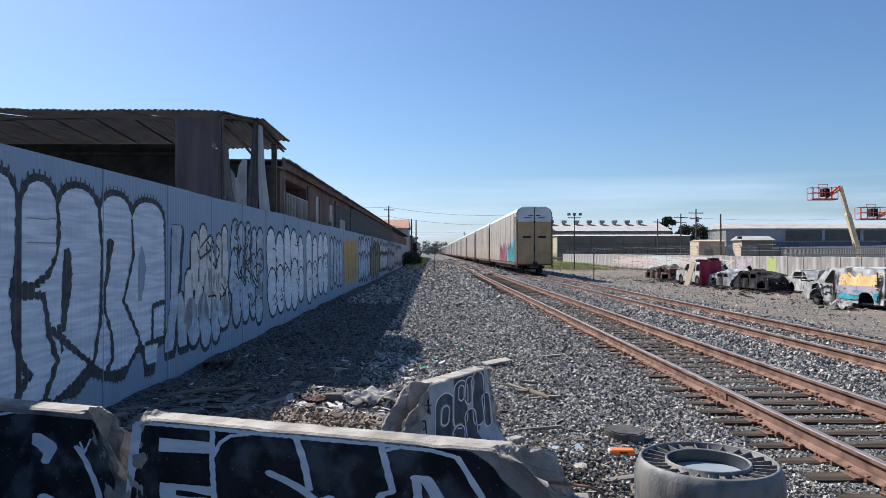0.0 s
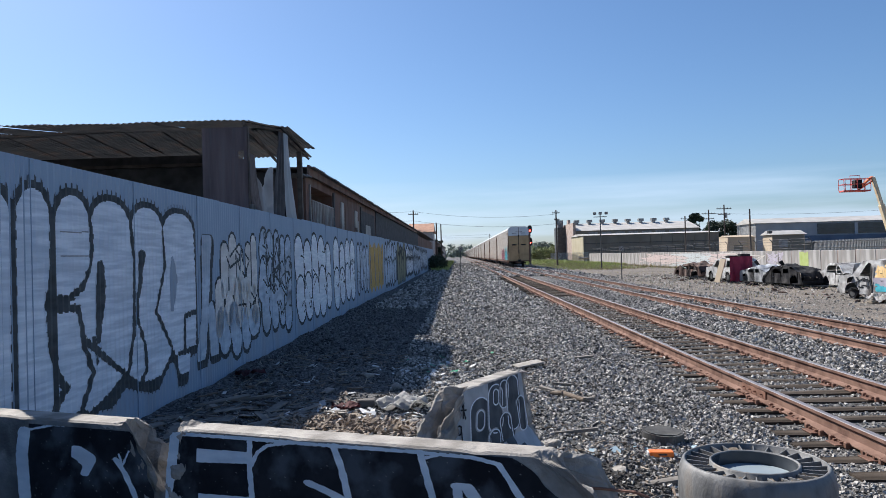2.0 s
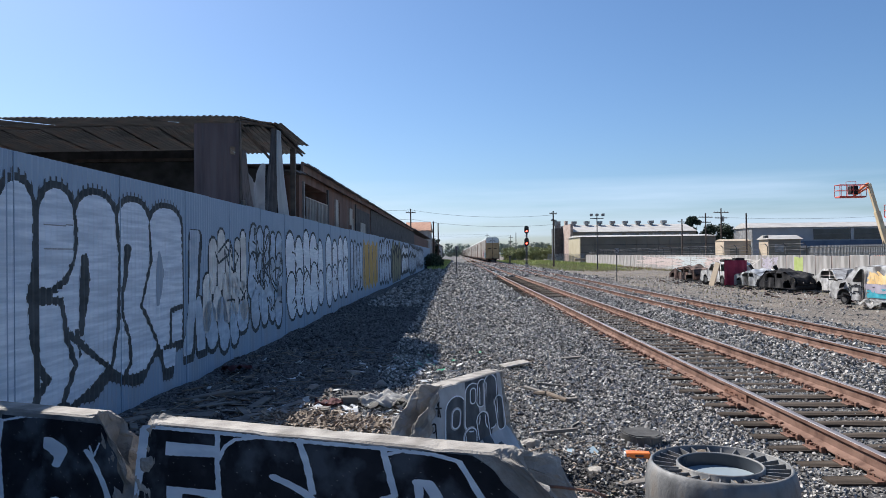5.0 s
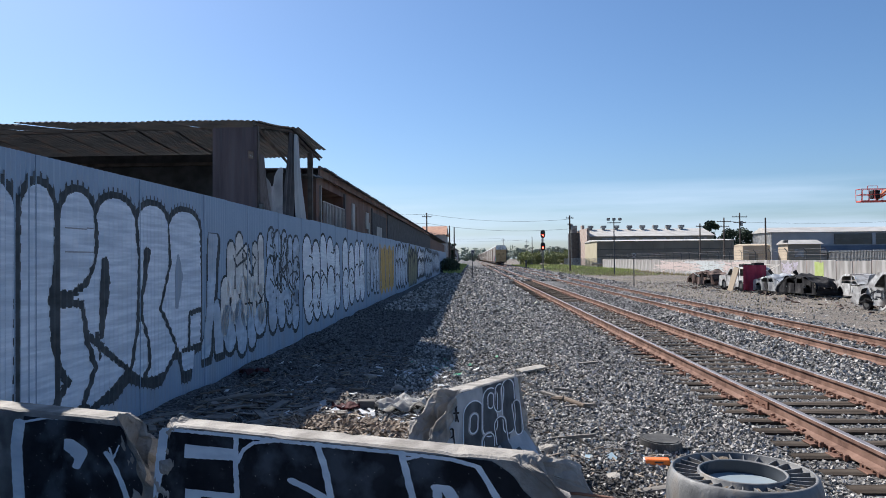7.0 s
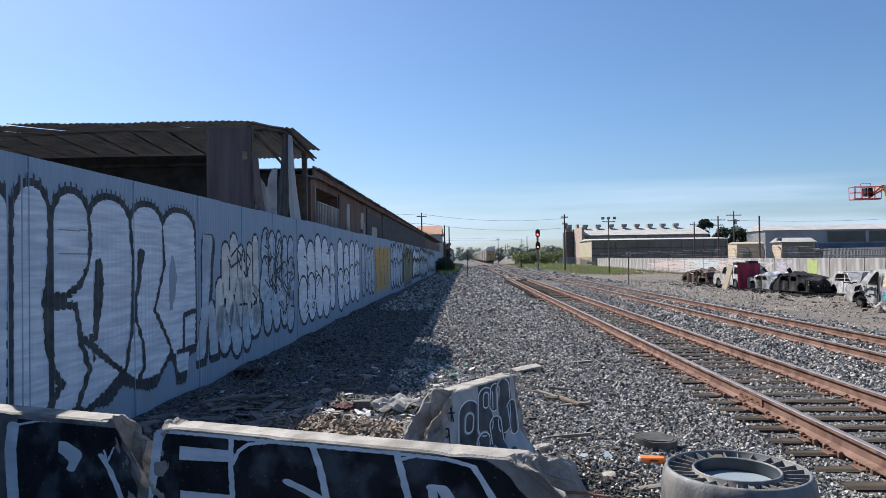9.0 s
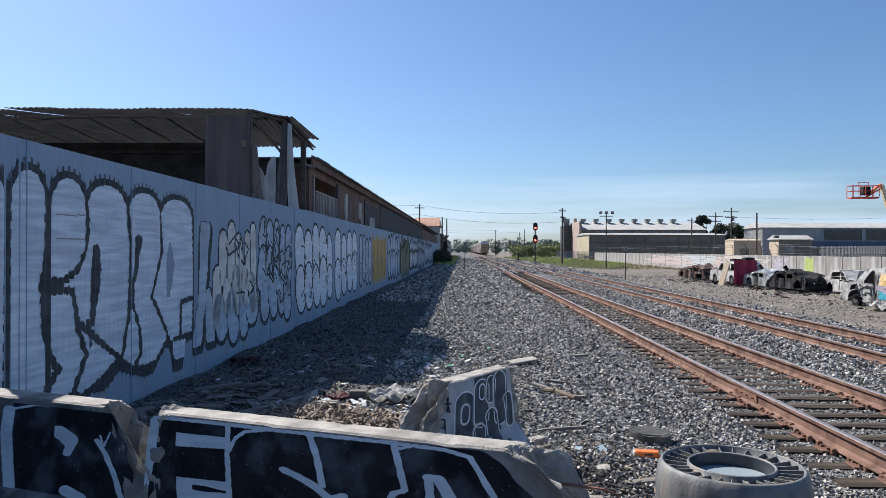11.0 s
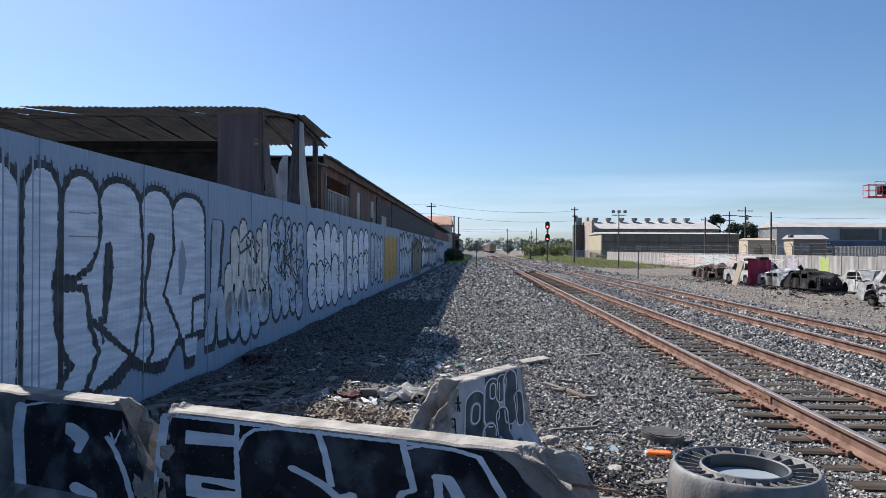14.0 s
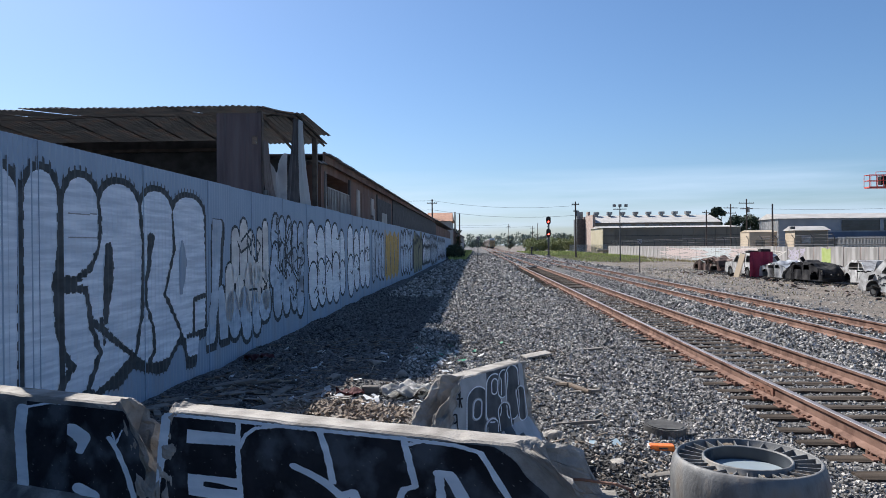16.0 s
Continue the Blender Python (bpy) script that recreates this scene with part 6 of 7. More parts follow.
bm = boxes((-0.56, 0.56, 0, 0.72, 0, 0.04), bevel=0.015)
bmesh.ops.subdivide_edges(bm, edges=bm.edges[:], cuts=3)
for v in bm.verts:
    v.co.x *= 1 - 0.25 * (v.co.y / 0.72) ** 3
    v.co.z -= 0.18 * (v.co.y / 0.72) ** 2
rough_up(bm, 0.05, 0.5, 2)
part("bonnet", bm, VANP, wh, "raised white bonnet").matrix_basis = pose(0, 1.25, 0.86, 112) @ Matrix.Scale(0.72, 4)
wreck("car", "crushed charred black car with a torn front", "car", 3.9, 1.8, [(0, 0.55), (0.2, 0.8), (0.9, 0.95), (1.5, 1.12), (2.2, 1.2), (3.0, 1.0), (3.7, 0.75), (3.9, 0.5)], 0.12, ((1.3, 2.0, 0.72, 1.0, 0.5), (2.15, 2.9, 0.72, 1.0, 0.0)), CAR_ARCH[:1], CHAR, pose(20.1, 41.0, YARD, 0, 3, 8), 0.2, 4)
wreck("car", "crushed silver car lying low without wheels", "car", 4.2, 1.8, [(0, 0.5), (0.2, 0.7), (1.0, 0.8), (1.6, 1.05), (2.4, 1.1), (3.2, 0.95), (4.1, 0.8), (4.2, 0.5)], 0.1, ((1.5, 2.2, 0.72, 0.98, 0.5), (2.3, 3.0, 0.72, 0.98, 0.0)), CAR_ARCH, SILVER, pose(20.4, 45.4, YARD, 0, -2, 6), 0.13, 5)
suv = wreck("suv", "white wrecked utility vehicle draped with a deep red tarpaulin", "car", 4.4, 1.85, [(0, 0.7), (0.1, 0.95), (1.1, 1.05), (1.6, 1.55), (2.0, 1.65), (4.2, 1.62), (4.4, 1.4)], 0.2, ((1.35, 2.0, 1.0, 1.5, 0.75), (2.15, 3.1, 1.0, 1.5, 0.0), (3.25, 4.1, 1.0, 1.5, 0.0)), ((0.85, 0.4), (3.5, 0.4)), VANP, pose(19.3, 54.3, YARD, 0, 0, 185), 0.04, 6, ((0.85, 0.3), (3.5, 0.3)))
bm = drape(1.6, 1.75, 3, 0.07, 6)
tagged(part("tarpaulin", bm, REDT, smooth=True), "deep red tarpaulin hanging over the wrecked vehicle", "tarpaulin").matrix_basis = pose(19.25, 49.6, YARD + 1.78, 0, 0, 2)
part("roof_junk", rough_up(boxes((-0.7, -0.2, 3.0, 3.4, 1.66, 1.9), (0.0, 0.6, 2.6, 3.3, 1.66, 1.85), (-0.5, 0.2, 3.6, 4.1, 1.64, 1.95), bevel=0.03), 0.06, 0.3, 1), CHAR, suv, "dark junk piled on the roof")
bd = tagged(part("plank", boxes((-0.24, 0.24, -0.03, 0.03, 0, 1.7), bevel=0.006), BEIGE), "tan board leaning against the wrecked vehicle", "plank")
bd.matrix_basis = pose(17.75, 50.2, YARD, -14, 8, -65)
wreck("car", "burnt rusty car wreck with a lifted bonnet", "car", 4.0, 1.75, [(0, 0.5), (0.2, 0.85), (1.0, 1.05), (1.8, 1.18), (2.6, 1.1), (3.6, 0.8), (4.0, 0.5)], 0.12, ((0.9, 1.7, 0.7, 0.98, 0.3), (1.85, 2.7, 0.7, 0.98, 0.0)), CAR_ARCH, RUSTY, pose(20.1, 58.2, YARD, 0, 0, 14), 0.18, 7)
litter("car_scrap", "torn metal and scrap lying round the wrecks", 110, lambda g: (g.uniform(16.2, 19.5), g.uniform(27, 60)), ((0.08, 0.5), (0.05, 0.2), (0.01, 0.08)), RUSTY, 21, 30)
litter("car_scrap", "burnt black scrap lying round the wrecks", 110, lambda g: (g.gauss(18.6, 0.5), g.uniform(38, 58)), ((0.08, 0.6), (0.05, 0.25), (0.02, 0.1)), CHAR, 22, 30)


# ---- buildings beyond the yard ----
def shards(car, n, L, H, seed, material, label):
    """Bent plates, struts and hanging trim torn from a wreck."""
    g = random.Random(seed)
    for _ in range(n):
        l, w = g.uniform(0.25, 0.9), g.uniform(0.08, 0.4)
        bm = boxes((-l / 2, l / 2, -w / 2, w / 2, -0.012, 0.012))
        bmesh.ops.subdivide_edges(bm, edges=bm.edges[:], cuts=2)
        rough_up(bm, 0.12, 0.3, g.uniform(0, 50))
        p = part("torn_panel", bm, material, car, label)
        p.matrix_basis = pose(g.uniform(-0.95, 0.95), g.uniform(0, L), g.uniform(0.1, H), g.uniform(-60, 60), g.uniform(-60, 60), g.uniform(0, 180))


for ob in [o for o in scene.objects if o.name.startswith("car") and o.get("category") == "car"]:
    k = len(ob["label"])
    shards(ob, 9, 4.0, 1.15, k, CHAR, "charred torn panel")
    if "black" not in ob["label"]:
        shards(ob, 5, 4.0, 1.0, k + 1, SILVER, "bent silver panel")
shards(suv, 6, 4.2, 1.7, 3, CHAR, "charred torn panel")
shards(van, 5, 1.2, 0.9, 5, CHAR, "charred torn panel")


def building(name, label, category, x0, x1, y0, y1, z, ridge, wall_m, roof_m, over=0.4, along="x"):
    b = thing(name, label, category)
    part("wall", boxes((x0, x1, y0, y1, YARD - 0.2, z)), wall_m, b)
    bm = bmesh.new()
    if along == "x":
        m = (y0 + y1) / 2
        pts = [(x0 - over, y0 - over, z), (x1 + over, y0 - over, z), (x1 + over, m, z + ridge), (x0 - over, m, z + ridge), (x0 - over, y1 + over, z), (x1 + over, y1 + over, z)]
        fs = ((0, 1, 2, 3), (3, 2, 5, 4), (0, 3, 4), (1, 5, 2), (0, 4, 5, 1))
    else:
        m = (x0 + x1) / 2
        pts = [(x0 - over, y0 - over, z), (m, y0 - over, z + ridge), (x1 + over, y0 - over, z), (x0 - over, y1 + over, z), (m, y1 + over, z + ridge), (x1 + over, y1 + over, z)]
        fs = ((0, 1, 4, 3), (1, 2, 5, 4), (0, 2, 1), (3, 4, 5), (0, 3, 5, 2))
    vs = [bm.verts.new(p) for p in pts]
    for f in fs:
        bm.faces.new([vs[i] for i in f])
    bmesh.ops.recalc_face_normals(bm, faces=bm.faces)
    part("roof", bm, roof_m, b, "pale sheet roof")
    return b


ware = building("warehouse", "long low olive grey warehouse behind the yard wall", "warehouse", 22.3, 46.5, 128, 141, 4.72, 0.4, OLIVE_SHADE, WROOF, 0.3)
part("end_wall", boxes((22.2, 22.3, 128, 141, YARD, 4.75)), TAN_SUN, ware, "sunlit tan end wall")
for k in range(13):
    part("cladding_seam", boxes((22.6 + k * 1.95, 22.68 + k * 1.95, 127.9, 128, YARD, 4.45)), OLIVE_SHADE, ware)
for z in (3.2, 1.9):
    part("cladding_rail", boxes((22.3, 46.5, 127.92, 128, z, z + 0.1)), STEEL, ware)
mill = building("warehouse", "white-roofed warehouse with a row of roof vents and a brick end", "warehouse", 27.0, 55.5, 165, 182, 6.7, 2.0, OLIVE_SHADE, WROOF, 0.3)
part("brick_end", boxes((26.4, 27.0, 164.5, 182, YARD, 8.6), (26.4, 27, 172, 174, 8.6, 9.6)), BRICK, mill, "pale brick end wall")
part("dark_annex", boxes((24.4, 26.4, 176, 182, YARD, 8.0)), STEEL, mill, "dark sheet annex")
part("roof_tank", boxes((24.6, 26.0, 177, 179, 8.0, 9.8)), GALV, mill, "grey rooftop tank")
for k in range(8):
    v = part("roof_vent", boxes((28.2 + k * 3.1, 28.9 + k * 3.1, 172, 173, 7.5, 8.9)), GALV, mill, "square galvanised roof vent")
    part("vent_hood", boxes((27.95 + k * 3.1, 29.15 + k * 3.1, 171.8, 173.2, 8.9, 9.5)), GALV, v)
for k in range(8):
    part("clerestory_window", boxes((30 + k * 3.1, 32.2 + k * 3.1, 164.9, 165, 5.3, 6.3)), GALV, mill, "pale clerestory window")
fac = building("factory", "blue grey factory with a dark strip of windows", "factory", 54.0, 110, 130, 138.5, 6.1, 1.0, BLUEW, WROOF, 0.4)
part("end_wall", boxes((53.9, 54.0, 130, 138.5, YARD, 6.2)), GALV, fac, "pale grey end wall")
for k in range(6):
    w = part("window", boxes((65.0 + k * 7.2, 71.6 + k * 7.2, 129.85, 129.98, 3.85, 5.75)), GLASSD, fac, "dark window strip")
    part("window_frame", boxes((71.6 + k * 7.2, 72.2 + k * 7.2, 129.75, 129.98, 3.7, 5.9)), BLUEW, w)
    part("window_frame", boxes((65.0 + k * 7.2, 71.6 + k * 7.2, 129.8, 129.98, 4.75, 4.85)), STEEL, w)
part("blue_band", boxes((58, 110, 129.7, 129.99, 2.6, 3.6)), BLUED, fac, "deep blue painted band")
part("awning", boxes((60, 110, 126, 129.7, 2.3, 2.6)), WROOF, fac, "white awning")
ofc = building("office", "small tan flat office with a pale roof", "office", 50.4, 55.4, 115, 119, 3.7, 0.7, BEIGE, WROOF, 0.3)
# A dark sheet over the office front stands in for its shade.
part("shaded_front", boxes((50.2, 55.2, 114.9, 115, YARD, 3.6)), OLIVE_SHADE, ofc, "dark shaded front")
part("window", boxes((51.2, 52.6, 114.8, 114.9, 1.6, 2.9)), GALV, ofc, "pale window")
part("floodlight", boxes((49.4, 50.0, 114.4, 115, 3.9, 4.3)), STEEL, ofc)
pb = building("outbuilding", "low beige stucco outbuilding", "building", 45.0, 49.5, 120, 124, 3.6, 0.3, BEIGE, BEIGE, 0.1)
part("door", boxes((46, 47.5, 119.9, 120, YARD, 2.2)), OLIVE_SHADE, pb)

# both warehouses scaled out from the camera point: same view, but behind the wall
for b in (ware, mill):
    b.matrix_basis = Matrix.Translation((-0.35, -0.19, 1.81)) @ Matrix.Scale(1.3, 4) @ Matrix.Translation((0.35, 0.19, -1.81))
fl = thing("floodlight_mast", "tall mast with three floodlights", "lamp", at=pose(18.8, 95.5, YARD))
part("mast", rod(bmesh.new(), (0, 0, 0), (0, 0, 7.7), 0.09, 0.06), STEEL, fl)
part("crossarm", boxes((-0.9, 0.9, -0.04, 0.04, 7.0, 7.1)), STEEL, fl)
for x in (-0.75, 0.0, 0.8):
    lamp = part("lamp_head", boxes((x - 0.2, x + 0.2, -0.2, 0.12, 7.35, 7.7), bevel=0.04), STEEL, fl, "dark floodlight head")
    part("lens", boxes((x - 0.16, x + 0.16, -0.22, -0.2, 7.4, 7.65)), GALV, lamp)

utility_pole(17.0, 125, 9.9, ((9.4, 0.7), (8.2, 0.4)), YARD, 20, True)
utility_pole(49.0, 140, 10.0, ((9.2, 1.5), (8.2, 1.1)), YARD, 12)
utility_pole(52.0, 139.9, 10.9, ((10.1, 1.6), (9.0, 1.3)), YARD, 12, True)
utility_pole(45.0, 142, 9.0, ((8.4, 1.4),), YARD, 40)
utility_pole(44.7, 110, 8.3, (), YARD)
utility_pole(21.5, 255, 10.0, (), YARD)
utility_pole(25.5, 330, 11.0, ((10, 1.0),), YARD)
utility_pole(14.5, 330, 12.0, ((11, 0.8),), YARD)
for dz in (0.0, 1.7):
    cable((-8.5, 130, 10.1 - dz), (17.0, 125, 8.6 - dz), 0.8)
    cable((-30, 128, 11.5 - dz), (-8.5, 130, 10.1 - dz), 0.6)
cable((-40, 240, 11), (25.5, 330, 10.3), 1.6, 0.03)
cable((14.5, 330, 11.2), (-50, 300, 14), 1.6, 0.03)
cable((49, 140, 8.7), (110, 150, 10.5), 1.2)

# boom lifts
LRED = mat("faded red lift paint", (0.5, 0.06, 0.05), (0.62, 0.12, 0.09), 2, 0.5, 0, 0.05)
LORG = mat("orange lift paint", (0.7, 0.2, 0.08), (0.78, 0.28, 0.12), 2, 0.5, 0, 0.05)
LCRM = mat("cream lift boom", (0.62, 0.5, 0.3), (0.72, 0.6, 0.4), 1, 0.5, 0, 0.05, 20, (0.4, 0.3, 0.2), 0.4)


def boom_lift(x, y, tip_z, lean, jib, label):
    """Boom lift: tip_z the boom's top, lean its sideways reach, jib the basket's offset."""
    b = thing("boom_lift", label, "boom lift", "boom lifts", at=pose(x, y, YARD))
    c = part("chassis", boxes((-1.2, 1.2, -1.6, 1.6, 0.5, 1.1), (-0.9, 0.9, -1.2, 1.2, 1.1, 1.9), bevel=0.06), LORG, b, "orange chassis and turret")
    for sx in (-1.1, 1.1):
        for sy in (-1.2, 1.2):
            part("wheel", rod(bmesh.new(), (sx - 0.2, sy, 0.48), (sx + 0.2, sy, 0.48), 0.48, seg=16), CHAR, c)
    a, t = Vector((0, 0, 1.8)), Vector((lean, 0, tip_z))
    d = (t - a).normalized()
    q = d.to_track_quat("Z", "Y").to_matrix().to_4x4()
    bm = boxes((-0.22, 0.22, -0.2, 0.2, 0, (t - a).length * 0.62), bevel=0.02, m=Matrix.Translation(a) @ q)
    part("boom", bm, LCRM, b, "cream main boom")
    bm = boxes((-0.16, 0.16, -0.15, 0.15, (t - a).length * 0.6, (t - a).length), bevel=0.02, m=Matrix.Translation(a) @ q)
    part("inner_boom", bm, LCRM, b, "cream telescoping boom")
    part("cylinder", rods(0.09, ((-0.5, 0, 1.7), tuple(a.lerp(t, 0.3)))), STEEL, b)
    k = Vector((lean + jib, 0, tip_z - 1.15))
    bm = rods(0.13, (tuple(t), (lean + jib * 0.12, 0, tip_z - 0.05)), ((lean + jib * 0.12, 0, tip_z - 0.05), tuple(k + Vector((-jib * 0.25, 0, 0.25)))), seg=6)
    rod(bm, tuple(t + Vector((0, 0.0, -0.3))), tuple(k + Vector((-jib * 0.2, 0, 0.05))), 0.07)
    part("jib", bm, LORG, b, "orange jib")
    s = -1 if jib < 0 else 1
    x0, x1 = (k.x - 1.2, k.x + 1.2)
    bk = part("basket_floor", boxes((x0, x1, -0.45, 0.45, k.z - 0.12, k.z + 0.02), bevel=0.02), LRED, b, "red basket floor")
    pr = []
    for z in (k.z + 0.55, k.z + 1.05):
        pr += [((x0, -0.45, z), (x1, -0.45, z)), ((x0, 0.45, z), (x1, 0.45, z)), ((x0, -0.45, z), (x0, 0.45, z)), ((x1, -0.45, z), (x1, 0.45, z))]
    part("guard_rail", rods(0.028, *pr), LRED, bk, "red guard rail")
    for i in range(5):
        xx = x0 + (x1 - x0) * i / 4
        part("upright", rods(0.028, ((xx, -0.45, k.z), (xx, -0.45, k.z + 1.05)), ((xx, 0.45, k.z), (xx, 0.45, k.z + 1.05))), LRED, bk)
    part("control_box", boxes((k.x - 0.1, k.x + 0.55, -0.3, 0.3, k.z + 0.2, k.z + 0.95), bevel=0.05), CHAR, bk, "black control box")
    part("top_frame", rods(0.025, ((k.x - 0.4, 0, k.z + 1.05), (k.x - 0.4, 0, k.z + 1.35)), ((k.x + 0.5, 0, k.z + 1.05), (k.x + 0.5, 0, k.z + 1.35)), ((k.x - 0.4, 0, k.z + 1.35), (k.x + 0.5, 0, k.z + 1.35))), LRED, bk)
    return b


boom_lift(39.3, 65, 8.45, -1.85, -1.65, "boom lift with a cream boom and red basket raised high")
boom_lift(44.2, 65, 6.6, -1.3, -2.6, "second boom lift with a red basket behind the wall")

# track signs and signal
def marker_post(x, y, h, lean):
    p = thing("marker_post", "thin dark trackside post with a small crossed plate", "sign post", "trackside posts", at=pose(x, y, ground_z(x, y) - 0.05, 0, lean, 0))
    part("post", boxes((-0.035, 0.035, -0.03, 0.03, 0, h)), STEEL, p)
    pl = part("plate", boxes((-0.17, 0.17, -0.05, -0.035, h - 0.38, h)), PALEW, p, "small pale plate")
    part("cross_mark", boxes((-0.02, 0.02, -0.06, -0.05, -0.2, 0.2), m=pose(0, 0, h - 0.19, 0, 45, 0)), BLACK, pl, "black cross mark")
    part("cross_mark", boxes((-0.02, 0.02, -0.064, -0.054, -0.2, 0.2), m=pose(0, 0, h - 0.19, 0, -45, 0)), BLACK, pl, "black cross mark")


marker_post(-0.27, 66, 2.8, 1.5)
marker_post(12.75, 57.5, 2.75, 0.3)
REDL = glow("red signal lens", (1.0, 0.05, 0.03), 9.0)
sg = thing("railway_signal", "railway signal mast with two red lights showing", "signal", at=pose(10.95, 112, -0.35))
part("mast", rod(bmesh.new(), (0, 0, 0), (0, 0, 6.1), 0.09), STEEL, sg)
part("base", boxes((-0.3, 0.3, -0.3, 0.3, 0, 0.5), bevel=0.04), CONC, sg, "concrete base")
part("ladder", rods(0.025, ((-0.18, 0.35, 0.3), (-0.18, 0.2, 6)), ((0.18, 0.35, 0.3), (0.18, 0.2, 6)), *[((-0.18, 0.3, z), (0.18, 0.3, z)) for z in np.arange(0.6, 6, 0.4)]), STEEL, sg)
for z in (5.95, 4.0):
    bm = bmesh.new()
    rod(bm, (0, -0.12, z + 0.28), (0, -0.16, z + 0.28), 0.36, seg=20)
    rod(bm, (0, -0.12, z - 0.28), (0, -0.16, z - 0.28), 0.36, seg=20)
    box(bm, -0.36, 0.36, -0.16, -0.12, z - 0.28, z + 0.28)
    box(bm, -0.22, 0.22, -0.12, 0.25, z - 0.5, z + 0.5)
    hd = part("signal_head", bm, CHAR, sg, "black oval signal head")
    for dz, m, lab in ((-0.22, REDL, "lit red lens"), (0.22, GLASSD, "dark lens")):
        part("lens", rod(bmesh.new(), (0, -0.16, z + dz), (0, -0.19, z + dz), 0.14, seg=16), m, hd, lab)
        bm = rods(0.012, *[((0.16 * math.cos(a), -0.16, z + dz + 0.16 * math.sin(a)), (0.16 * math.cos(a), -0.42, z + dz + 0.16 * math.sin(a))) for a in np.arange(0.1, 3.1, 0.25)], seg=4)
        part("hood", bm, CHAR, hd)
bx = thing("relay_cabinet", "grey trackside relay cabinet", "cabinet", at=pose(18.5, 245, YARD))
part("cabinet_body", boxes((-2.2, 2.2, -1, 1, 0, 2.2), bevel=0.05), GALV, bx)
part("cabinet_roof", boxes((-2.4, 2.4, -1.2, 1.2, 2.2, 2.35)), GALV, bx)
sw = thing("switch_stand", "low dark switch stand beside the track", "switch stand", at=pose(11.2, 150, -0.4))
part("stand", boxes((-0.15, 0.15, -0.15, 0.15, 0, 1.4), (-0.5, 0.5, -0.3, 0.3, 0, 0.3)), STEEL, sw)
part("target", boxes((-0.25, 0.25, -0.03, 0.03, 1.4, 1.8)), STEEL, sw)
# leaning slab and fence beyond the wall's end
sl = tagged(part("slab", boxes((-0.25, 0.25, -1.6, 1.6, 0, 0.25), bevel=0.03), YWALL), "pale fallen concrete slab leaning at the end of the wall", "slab")
sl.matrix_basis = pose(27.4, 155, YARD + 0.9, 0, 40, 90)
bf = thing("board_fence", "weathered blue grey board fence beyond the yard wall", "fence")
bme = bpy.data.meshes.new("board")
bm = boxes((-0.22, 0.22, -0.02, 0.02, 0, 2.3))
bm.to_mesh(bme)
bm.free()
bme.materials.append(mat("weathered blue boards", (0.2, 0.24, 0.28), (0.36, 0.4, 0.42), 1, 0.85, 0, 0.1, isl=0.6))
for k in range(90):
    link("board", bme, None, bf).matrix_basis = pose(28.0 + 0.02 * k, 156 + k * 0.85, YARD, 0, 0, 80)


# ---- plants ----
def leaf_mat(name, a, b):
    m = mat(name, a, b, 0.6, 0.7, 0, 0.0, isl=0.6)
    return m


LEAF = leaf_mat("mixed green foliage", (0.12, 0.14, 0.05), (0.34, 0.36, 0.15))
LEAF_D = leaf_mat("dark conifer foliage", (0.014, 0.028, 0.014), (0.035, 0.055, 0.025))
GRASS = leaf_mat("fresh green weeds", (0.22, 0.29, 0.06), (0.46, 0.5, 0.17))
DRYG = leaf_mat("dry yellow weeds", (0.2, 0.17, 0.08), (0.36, 0.31, 0.17))
# Far foliage gets the air's haze as a paler base colour.
HAZY = leaf_mat("far foliage, haze in colour", (0.17, 0.2, 0.16), (0.3, 0.33, 0.26))


def leaves(name, centres, material, parent, n, size, seed, squash=0.75):
    """Clumps of small leaf blades around the given centres (x, y, z, r)."""
    g = np.random.default_rng(seed)
    c = np.array(centres)
    k = g.integers(0, len(c), n)
    d = g.normal(size=(n, 3))
    d /= np.linalg.norm(d, axis=1)[:, None]
    p = c[k, :3] + d * (c[k, 3] * g.random(n) ** 0.45)[:, None] * np.array([1, 1, squash])
    a = g.normal(size=(n, 3))
    a /= np.linalg.norm(a, axis=1)[:, None]
    b = np.cross(a, g.normal(size=(n, 3)))
    b /= np.linalg.norm(b, axis=1)[:, None]
    s = size * (0.6 + 0.8 * g.random(n))[:, None]
    v = np.stack([p - a * s, p + b * s * 0.45, p + a * s, p - b * s * 0.45], 1).reshape(-1, 3)
    f = np.arange(n * 4).reshape(n, 4)
    return raw(name, v, f, material, parent)


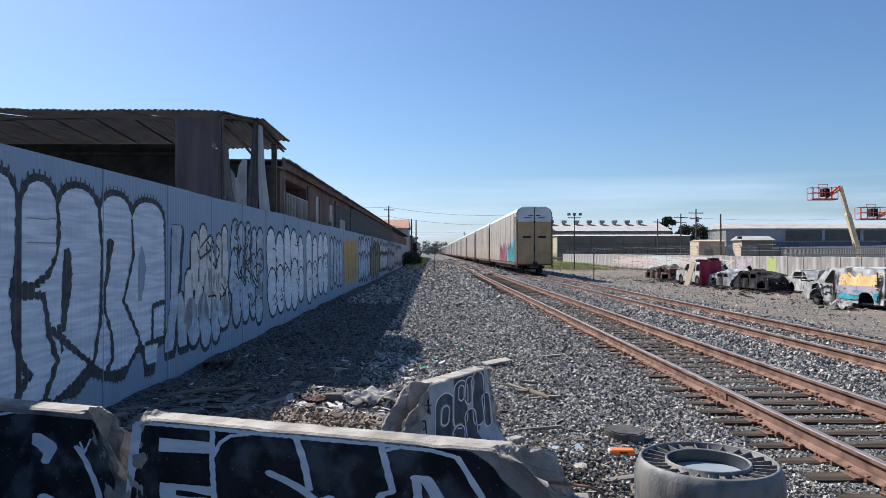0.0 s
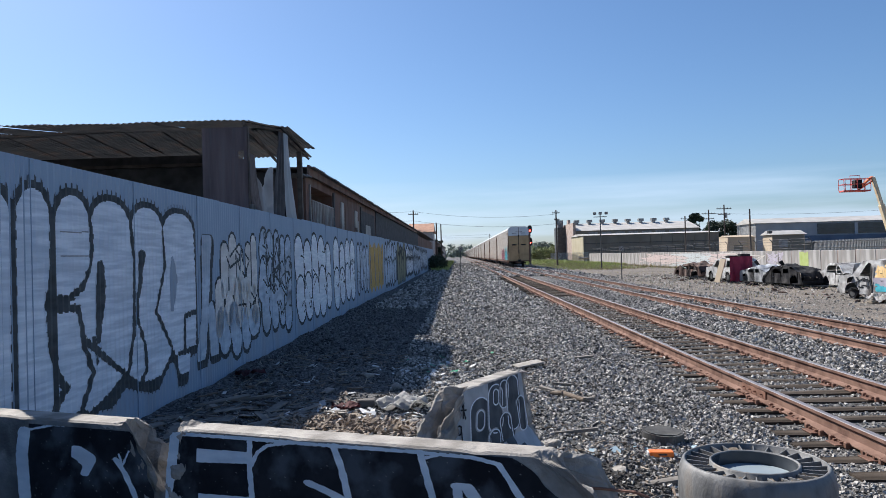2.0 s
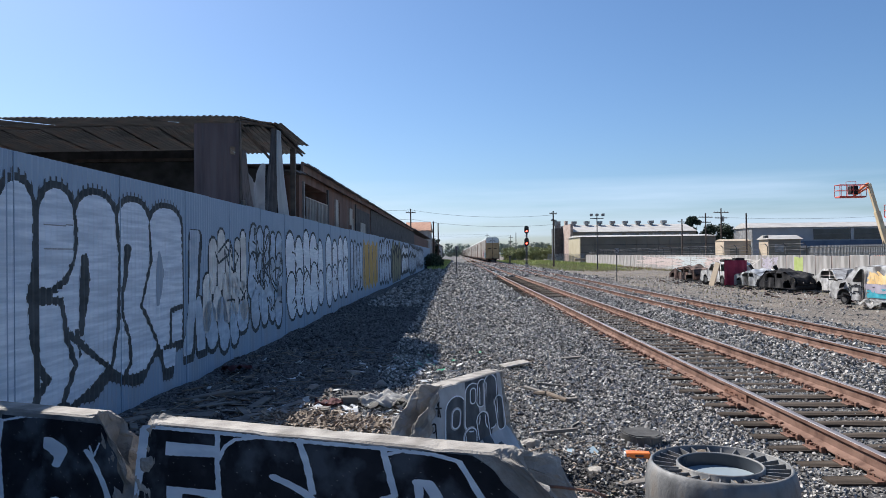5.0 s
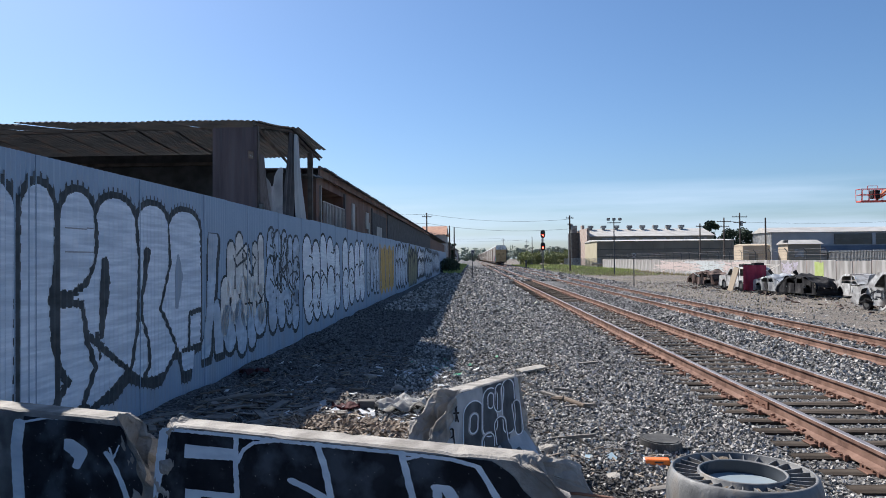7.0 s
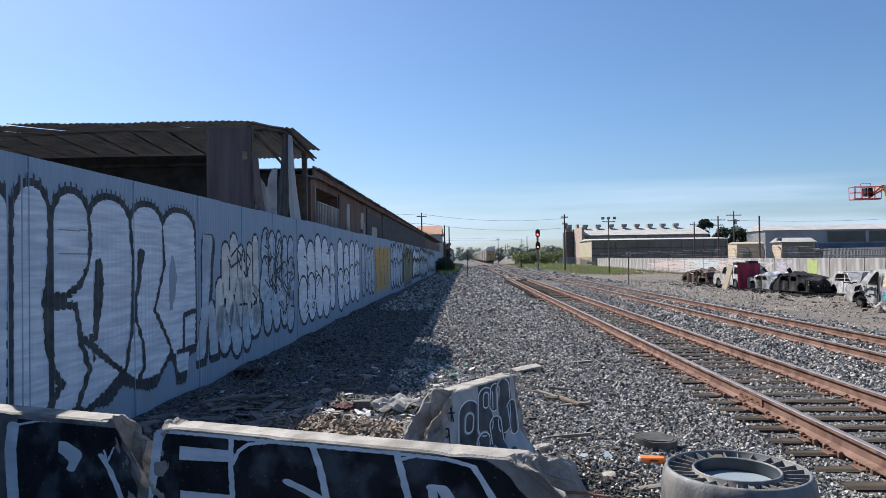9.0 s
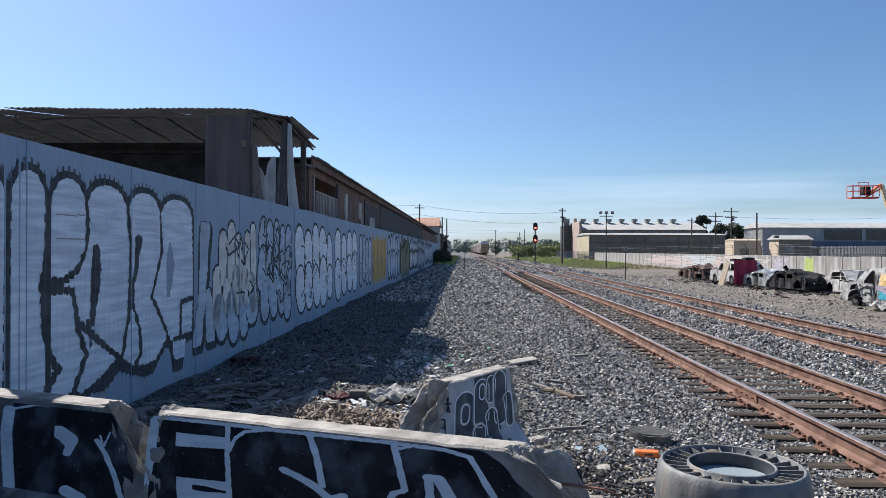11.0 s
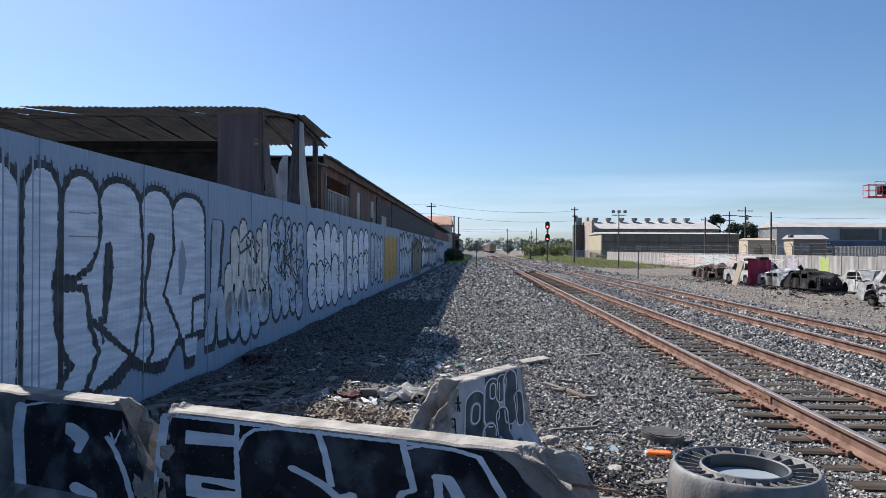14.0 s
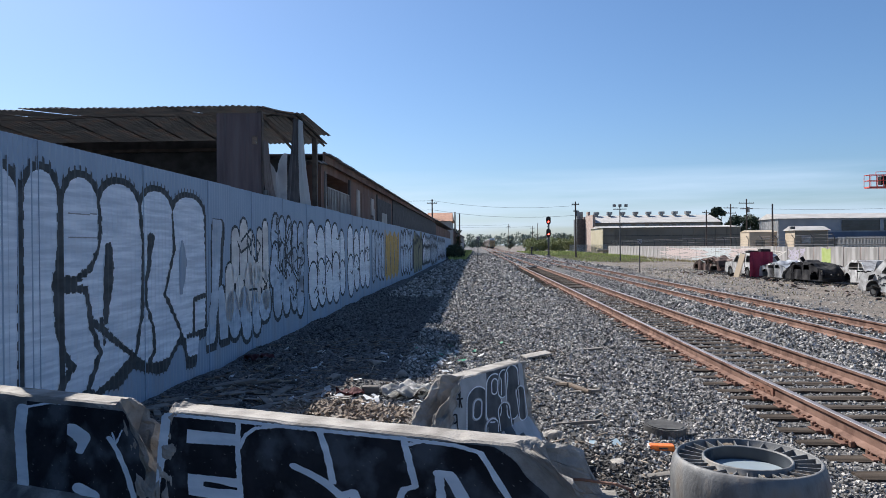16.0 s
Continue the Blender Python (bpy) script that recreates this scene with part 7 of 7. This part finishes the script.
def tree(x, y, h, r, material, seed, label, base=None, conifer=False, n=2600, leaf=0.22, low=False):
    g = random.Random(seed)
    z0 = YARD if base is None else base
    t = thing("tree", label, "tree", "trees")
    bm = bmesh.new()
    rod(bm, (x, y, z0 - 0.2), (x + g.uniform(-0.2, 0.2), y, z0 + h * (0.9 if conifer else 0.55)), 0.035 * h, 0.01 * h, seg=8)
    cs = []
    for i in range(22 if conifer else 16):
        a = g.uniform(0, 6.28)
        if conifer:
            u = 0.12 + 0.88 * i / 22
            rr = r * (1 - u) * g.uniform(0.5, 1.1) + 0.1
            c = (x + rr * math.cos(a) * 0.7, y + rr * math.sin(a) * 0.7, z0 + h * u, max(0.25, r * (1 - u) * 0.55))
        else:
            rr = r * g.uniform(0.15, 0.8)
            c = (x + rr * math.cos(a), y + rr * math.sin(a), z0 + h * g.uniform(0.14 if low else 0.35, 0.9), r * g.uniform(0.25, 0.5))
            rod(bm, (x, y, z0 + h * g.uniform(0.25, 0.5)), c[:3], 0.012 * h, 0.004 * h, seg=5)
        cs.append(c)
    part("trunk", bm, WOODP, t)
    leaves("crown", cs, material, t, n, leaf, seed)
    return t


for k, (x, y, h, r) in enumerate(((83, 250, 16.0, 3.0), (87.5, 252, 10.5, 4.0), (92.5, 251, 12.0, 4.6), (97.0, 254, 12.5, 5.0), (101.5, 252, 12.0, 4.2))):
    tree(x, y, h, r, LEAF_D, 60 + k, "dark evergreen tree behind the factory", n=4600, leaf=0.42, low=True)
g = random.Random(77)
for k in range(17):
    x = 17.5 + k * 1.5 + g.uniform(-0.8, 0.8)
    tree(x, 236 + g.uniform(-12, 25) + k * 2, g.uniform(3.2, 5.6), g.uniform(2.2, 3.4), LEAF, 100 + k, "bushy yellow green tree beside the tracks", n=1900, leaf=0.26, low=True)
for k in range(12):
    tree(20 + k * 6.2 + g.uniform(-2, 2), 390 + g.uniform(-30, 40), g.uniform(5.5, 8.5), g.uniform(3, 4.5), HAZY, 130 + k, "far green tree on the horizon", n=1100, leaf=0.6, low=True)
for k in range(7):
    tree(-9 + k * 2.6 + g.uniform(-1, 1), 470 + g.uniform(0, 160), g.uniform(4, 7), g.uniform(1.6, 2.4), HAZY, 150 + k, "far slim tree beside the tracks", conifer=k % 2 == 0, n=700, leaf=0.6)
for k in range(3):
    tree(-5.4 - k * 1.2, 160 + k * 14, g.uniform(5.5, 7.0), 1.8, LEAF_D, 170 + k, "dark tree behind the sheds", base=0, n=900, leaf=0.25)


def weeds(name, label, n, region, size, material, seed, tall=1.0):
    """Upright blades and tufts as one patch."""
    g = np.random.default_rng(seed)
    x, y = region(g, n)
    z = bumpy(x, y)
    h = size * (0.4 + 1.1 * g.random(n)) * tall
    a = g.random(n) * 6.283
    w = size * 0.16 * (0.5 + g.random(n))
    lean = g.normal(size=(n, 2)) * 0.35 * h[:, None]
    b0 = np.stack([x + w * np.cos(a), y + w * np.sin(a), z - 0.02], 1)
    b1 = np.stack([x - w * np.cos(a), y - w * np.sin(a), z - 0.02], 1)
    t = np.stack([x + lean[:, 0], y + lean[:, 1], z + h], 1)
    v = np.stack([b0, b1, t], 1).reshape(-1, 3)
    return tagged(raw(name, v, np.arange(n * 3).reshape(n, 3), material), label, "weeds", kind="stuff")


weeds("weeds", "fresh green weeds growing beside the far track", 7000, lambda g, n: (20 + g.normal(size=n) * 2.8 + 2.2 * np.sin(np.arange(n)), 96 + 60 * g.random(n)), 0.22, GRASS, 1)
weeds("weeds", "dry weeds mixed in beside the far track", 5000, lambda g, n: (20 + g.normal(size=n) * 3.2, 90 + 66 * g.random(n)), 0.22, DRYG, 8)
weeds("weeds", "green weeds along the track further off", 6000, patch(13, 30, 150, 240), 0.4, GRASS, 2)
weeds("weeds", "green weeds on the verge beyond the fence", 4500, lambda g, n: (-3.6 + 1.9 * g.random(n) ** 1.5, 84 + 116 * g.random(n)), 0.4, GRASS, 3)
weeds("weeds", "dry weeds at the foot of the yard wall", 1800, patch(26.5, 27.9, 45, 150), 0.3, DRYG, 4)
weeds("weeds", "green weeds at the end of the yard wall", 2200, patch(24.5, 27.9, 118, 154), 0.38, GRASS, 5)
weeds("weeds", "dry weeds scattered over the yard", 1500, patch(12, 26, 30, 80), 0.14, DRYG, 7)
bush = thing("bush", "dark green bush against the end of the fence", "bush")
part("stems", rods(0.03, *[((-3.2, 88 + k, 0), (-3.0 + 0.3 * math.sin(k * 2), 88.3 + k, 1.6)) for k in range(8)]), WOODP, bush)
leaves("foliage", [(-3.4 + 0.5 * math.sin(k), 87 + k * 1.4, 0.9 + 0.3 * math.sin(k * 2.3), 1.1) for k in range(9)], LEAF_D, bush, 4500, 0.14, 5)

gw = np.random.default_rng(12)
cl = [(x, 760 + 120 * gw.random(), 2 + 9 * gw.random() ** 1.5, 5 + 5 * gw.random()) for x in np.linspace(-260, 520, 190)]
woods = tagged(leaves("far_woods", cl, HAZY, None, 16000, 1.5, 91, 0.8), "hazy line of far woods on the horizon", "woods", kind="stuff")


# ---- what moves ----
def motions():
    # the train's trailing end draws away along the far track
    times = [(0, 57.8), (2, 97.5), (4, 137.5), (6, 178.0), (8, 218.5), (10, 259.5), (12, 300.5), (14, 341.5), (16, 382.5)]
    for i, car in enumerate(cars):
        walk(car, [(t, pose(TRACK_2 + 0.05, y + i * 28.4, 0)) for t, y in times])


motions()
